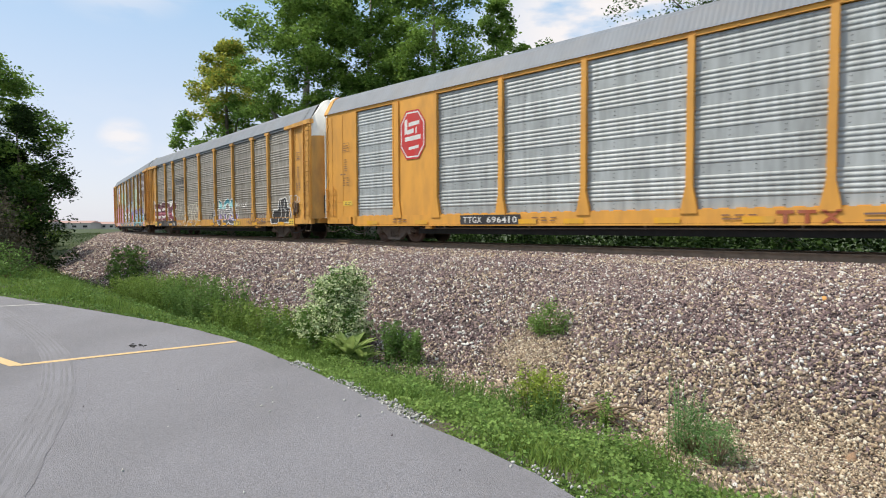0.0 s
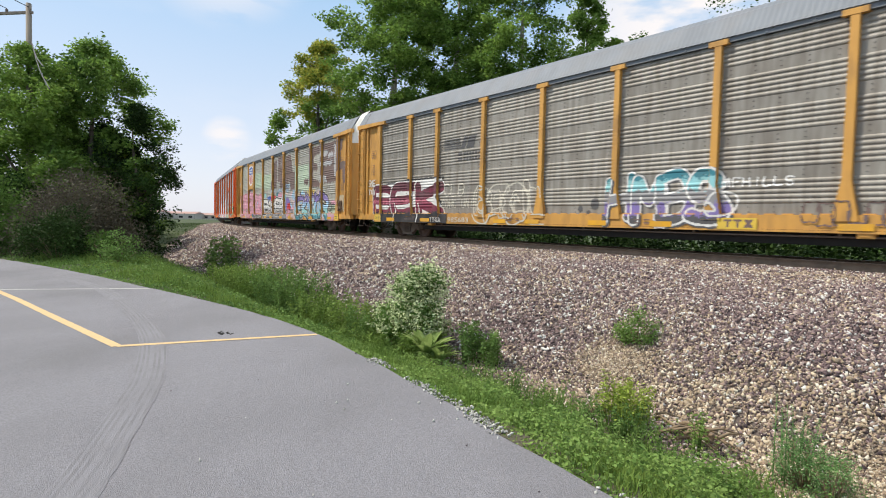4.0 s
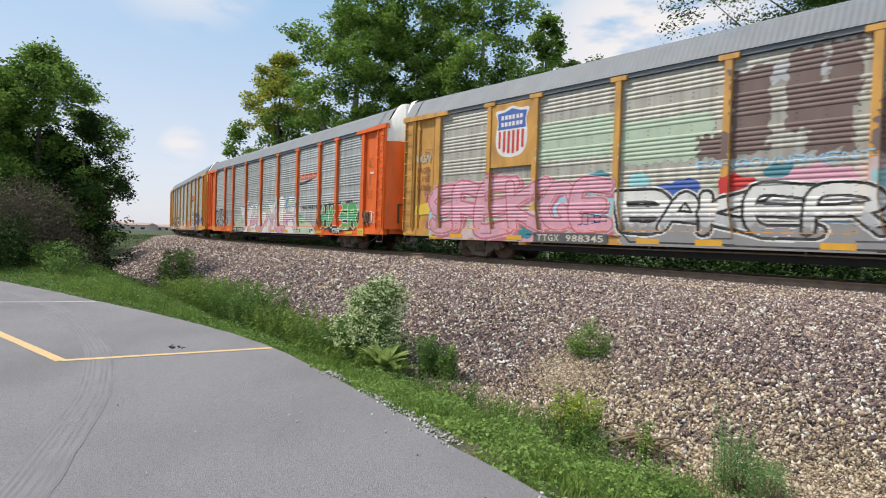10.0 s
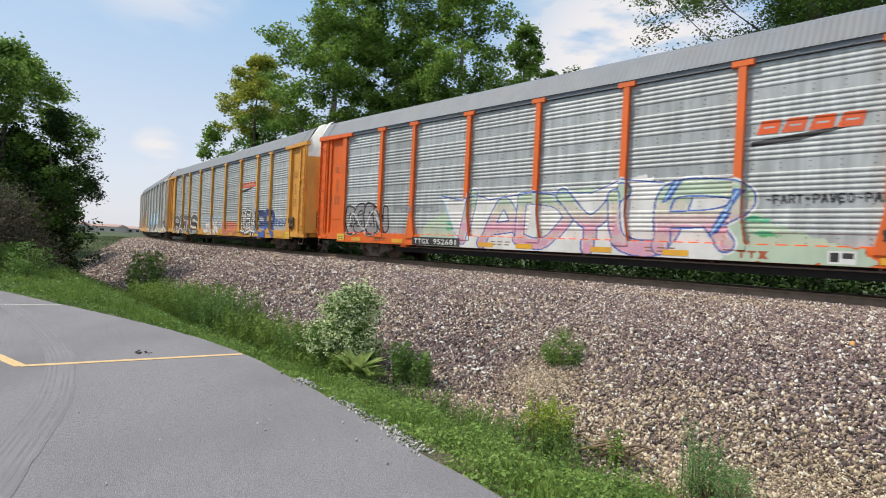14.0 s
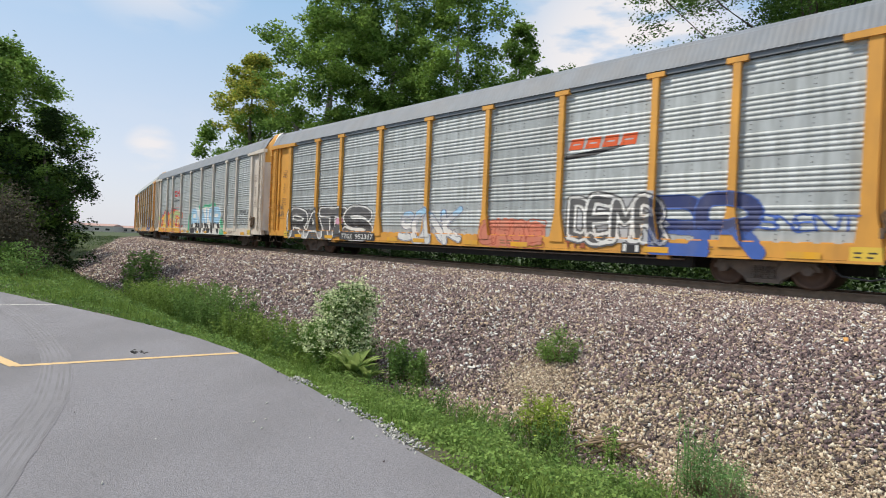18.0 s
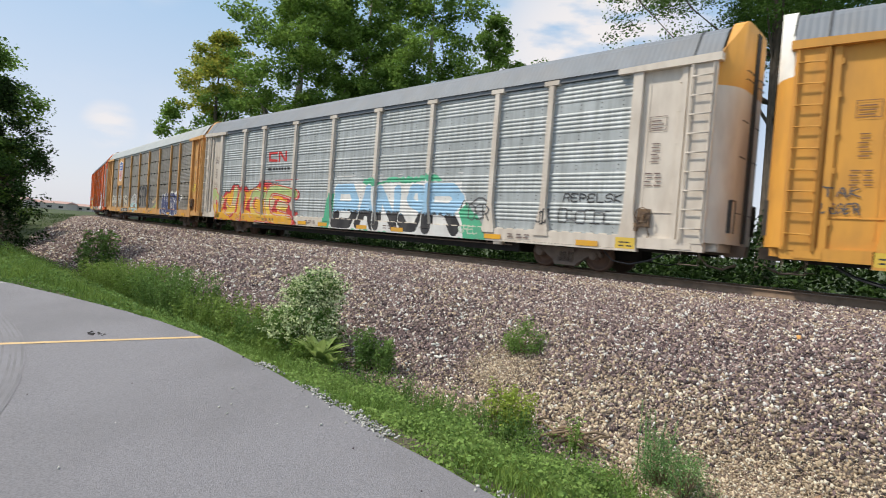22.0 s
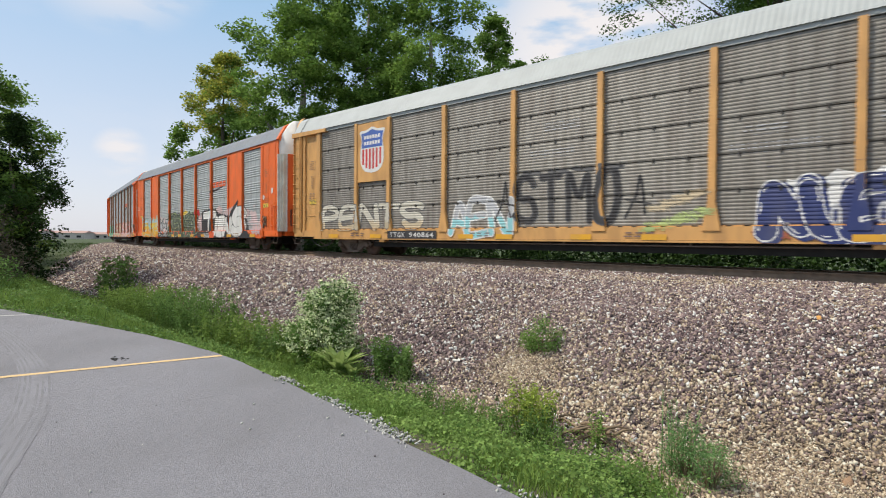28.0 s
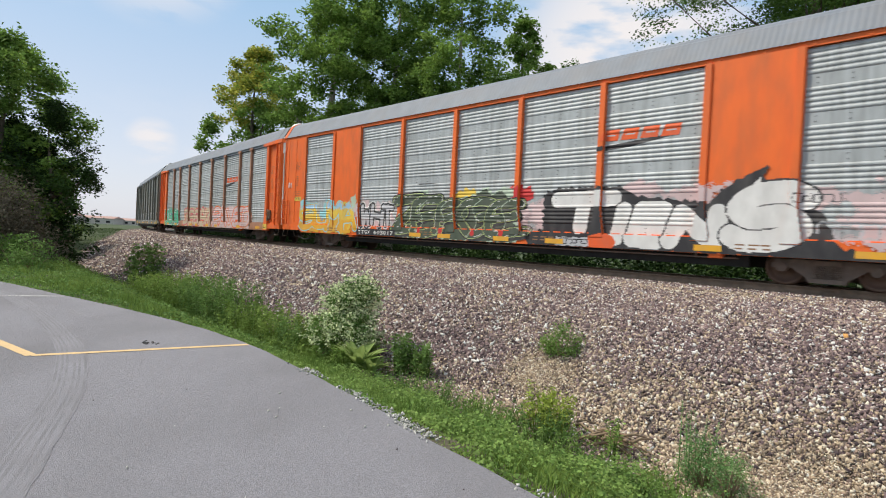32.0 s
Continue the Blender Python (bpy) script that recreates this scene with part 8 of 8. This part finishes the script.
make_tree(6.9, 38.5, -0.5, 15.0, 3.6, "small broadleaf tree behind the railway", M_LEAF_DARK, M_BARK, 6, 0.3, 520, 0.24, 30)
make_tree(17.2, 28.0, -0.3, 24.5, 14.5, "large spreading tree with hanging branches", M_LEAF_DARK, M_BARK, 7, 0.52, 470, 0.16, 64, 0.1, (-1.0, 0), None, 2.0, 0.5)
# trees and thicket on the near side
make_tree(-21.2, 25.1, -0.2, 10.0, 6.6, "dense green tree at the bend of the path", M_LEAF, M_BARK, 21, 0.10, 1100, 0.17, 80, 0.0, (0, 0), None, 1.5)
# the shaded side of the tree mass is put into the leaf colour
make_tree(-21.0, 25.6, -0.4, 6.6, 3.8, "green tree by the railway slope with shade in its leaf colour", M_LEAF_SHADED, M_BARK, 22, 0.06, 1200, 0.15, 56)
make_tree(-24.2, 24.4, -0.1, 9.6, 6.0, "green tree beside the utility pole", M_LEAF, M_BARK, 23, 0.12, 1000, 0.17, 64)
make_tree(-29.5, 25.5, -0.1, 10.0, 7.0, "green tree at the edge of the thicket", M_LEAF_DARK, M_BARK, 24, 0.08, 700, 0.2, 60)
# leaf colour darkened for the shade at the slope
make_tree(-18.95, 25.2, -0.7, 7.5, 3.9, "low green tree by the railway slope with shade in its leaf colour", M_LEAF_SHADED, M_BARK, 25, 0.04, 1300, 0.14, 56)
# two trees added out of sight behind the others to shade the hollow
make_tree(-32.0, 38.5, 0.0, 8.0, 7.0, "unseen green tree added to shade the slope hollow", M_LEAF_DARK, M_BARK, 26, 0.06, 500, 0.24, 60)
make_tree(-36.5, 44.5, 0.0, 8.0, 7.0, "unseen green tree added to shade the slope hollow", M_LEAF_DARK, M_BARK, 27, 0.06, 420, 0.26, 60)
make_bush(-17.4, 19.9, -0.15, 3.1, 4.6, "grey-brown twiggy thicket beside the path", M_LEAF_GREY, 31, 620, 0.09, 34, 34, M_DRY)
make_bush(-17.2, 20.9, -0.4, 2.2, 2.6, "grey-brown twiggy thicket beside the path", M_LEAF_GREY, 32, 620, 0.09, 26, 30, M_DRY)
make_bush(-21.5, 19.9, -0.1, 2.9, 4.2, "grey-green thicket beside the path", M_LEAF_DARK, 33, 600, 0.11, 30, 16, M_DRY)
# this undergrowth and the rounded shrub carry tree shade in their colour
make_bush(-20.0, 24.0, -0.5, 2.6, 2.4, "green undergrowth below the trees with shade in its leaf colour", M_LEAF_SHADED, 38, 900, 0.12, 22, 8)
make_bush(-22.5, 22.6, -0.3, 3.4, 3.6, "green undergrowth below the trees with shade in its leaf colour", M_LEAF_SHADED, 39, 800, 0.12, 26, 8)
make_bush(-16.2, 17.6, -0.05, 1.75, 2.3, "green rounded shrub beside the path", M_LEAF_SHADED, 34, 1300, 0.09, 24, 8)
make_bush(-14.2, 17.3, -0.05, 1.1, 1.1, "small green shrub beside the path", M_LEAF_DARK, 35, 1300, 0.08, 14, 6)
make_bush(-13.2, 16.9, -0.05, 1.15, 1.25, "yellow-green shrub beside the path", M_WEED, 36, 1100, 0.08, 16, 6)
make_bush(-19.6, 18.9, -0.05, 1.5, 2.4, "green shrub beside the path", M_LEAF_DARK, 37, 1100, 0.09, 18, 6)


def hedge():
    """Undergrowth along the far side of the track, its shade put into the leaf colour."""
    pts = []
    rnd = random.Random(2)
    for i in range(360):
        s, u = -14 + i * 0.26 + rnd.uniform(-0.3, 0.3), -5.0 - rnd.random() * 3.6
        x, y, _ = track(s, u)
        r = rnd.uniform(0.5, 0.95)
        pts.append(((x, y, -0.1 + rnd.uniform(0.0, 1.25)), (r, r, r * 0.9)))
    p = crown_points(pts, 230, 0.8)
    v, f = leaf_quads(p, 0.18, 0.6)
    tagged(new("undergrowth", mesh_np("undergrowth", v, f, [M_LEAF_SHADED, M_LEAF_DARK], (RNG.random(len(p)) < 0.03).astype(int))), "leafy green undergrowth behind the railway", "undergrowth", "", "stuff")


hedge()


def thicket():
    """Brush under the trees beyond the track, coloured dark to stand for their shade."""
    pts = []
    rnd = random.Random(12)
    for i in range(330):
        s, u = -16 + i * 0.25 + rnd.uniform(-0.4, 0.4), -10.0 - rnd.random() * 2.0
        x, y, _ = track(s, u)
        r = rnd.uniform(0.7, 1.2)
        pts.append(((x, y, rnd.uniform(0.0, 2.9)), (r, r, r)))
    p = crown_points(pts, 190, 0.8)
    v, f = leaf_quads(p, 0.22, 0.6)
    tagged(new("undergrowth", mesh_np("undergrowth", v, f, M_LEAF_SHADED)), "brush beneath the trees, shade put into its leaf colour", "undergrowth", "", "stuff")


thicket()


# utility pole and wires
def make_pole():
    pole = tagged(new("utility_pole"), "weathered wooden utility pole with crossarm and wires", "pole")
    pole.location = (-24.6, 24.9, -0.1)
    bm = bmesh.new()
    tube(bm, [(0, 0, 0), (0.02, 0, 6), (0.04, 0, 12.0)], [0.17, 0.15, 0.12], 10)
    part("post", bm, M_POLE, pole)
    bm = bmesh.new()
    box(bm, -2.4, 0.25, -0.06, 0.06, 11.5, 11.62)
    part("crossarm", bm, M_POLE, pole)
    for x in (-2.2, -1.2, 0.1):
        bm = bmesh.new()
        tube(bm, [(x, 0, 11.62), (x, 0, 11.72), (x, 0, 11.8)], [0.05, 0.07, 0.03], 8)
        part("insulator", bm, M_STEEL, pole)
    for z in (9.8, 8.6):
        bm = bmesh.new()
        tube(bm, [(-0.5, 0, z), (0.14, 0, z)], 0.03, 6)
        box(bm, 0.05, 0.17, -0.06, 0.06, z - 0.15, z + 0.15)
        part("bracket", bm, M_STEEL, pole)
    for (x, z), far in (((-2.2, 11.8), (3, -30, 12.6)), ((-1.2, 11.8), (4.5, -30, 12.6)), ((0.1, 11.8), (6, -30, 12.6)), ((-2.2, 11.8), (-42, 12, 12.4)), ((0.17, 10.2), (11.56, -10.94, 5.1)), ((0.17, 10.2), (10.1, -9.6, 6.1))):
        a, b = Vector((x, 0, z)), Vector(far)
        bm = bmesh.new()
        tube(bm, [a.lerp(b, i / 12) + Vector((0, 0, -0.004 * (b - a).length ** 1.5 * math.sin(math.pi * i / 12))) for i in range(13)], 0.018, 5)
        part("wire", bm, M_WIRE, pole)


make_pole()

# far buildings at the horizon
M_FAR = mat("far_wall", (0.55, 0.50, 0.45), (0.45, 0.42, 0.40), rough=0.9)
M_FAR_ROOF = mat("far_roof", (0.42, 0.26, 0.22), (0.35, 0.3, 0.28), rough=0.9)
for x, y, w, h in ((-222, 334, 26, 3.4), (-205, 344, 18, 2.8), (-236, 326, 16, 4.2), (-190, 352, 20, 2.6)):
    b = tagged(new("far_building"), "low pale building far off at the horizon", "building", "far buildings")
    b.location = (x, y, -0.05)
    bm = bmesh.new()
    box(bm, -w / 2, w / 2, -5, 5, 0, h)
    part("wall", bm, M_FAR, b)
    bm = bmesh.new()
    v = [bm.verts.new(p) for p in ((-w / 2 - 0.4, -5.4, h), (w / 2 + 0.4, -5.4, h), (w / 2 + 0.4, 5.4, h), (-w / 2 - 0.4, 5.4, h), (-w / 2, 0, h + 1.4), (w / 2, 0, h + 1.4))]
    for f in ((0, 1, 5, 4), (2, 3, 4, 5), (0, 4, 3), (1, 2, 5), (3, 2, 1, 0)):
        bm.faces.new([v[i] for i in f])
    part("roof", bm, M_FAR_ROOF, b)
    for i in range(4):
        bm = bmesh.new()
        box(bm, -w / 2 + (i + 0.3) * w / 4, -w / 2 + (i + 0.7) * w / 4, -5.05, -4.99, 0.8, 2.0)
        part("window", bm, M_RUBBER, b)


# ---- what moves ----
def motions():
    """The train rolls along the curve; its wheels turn."""
    times = [i * 0.5 for i in range(65)]
    for car, k in CARS:
        walk(car, [(t, car_pose(k, t)) for t in times])
    fine = [i * 0.1 for i in range(321)]
    turns = [math.degrees((travelled(0.0) - travelled(t)) / 0.42) for t in fine]
    for w, x in WHEELS:
        walk(w, [(t, pose(x, 0, 0.42, 0, a, 0)) for t, a in zip(fine, turns)])


motions()
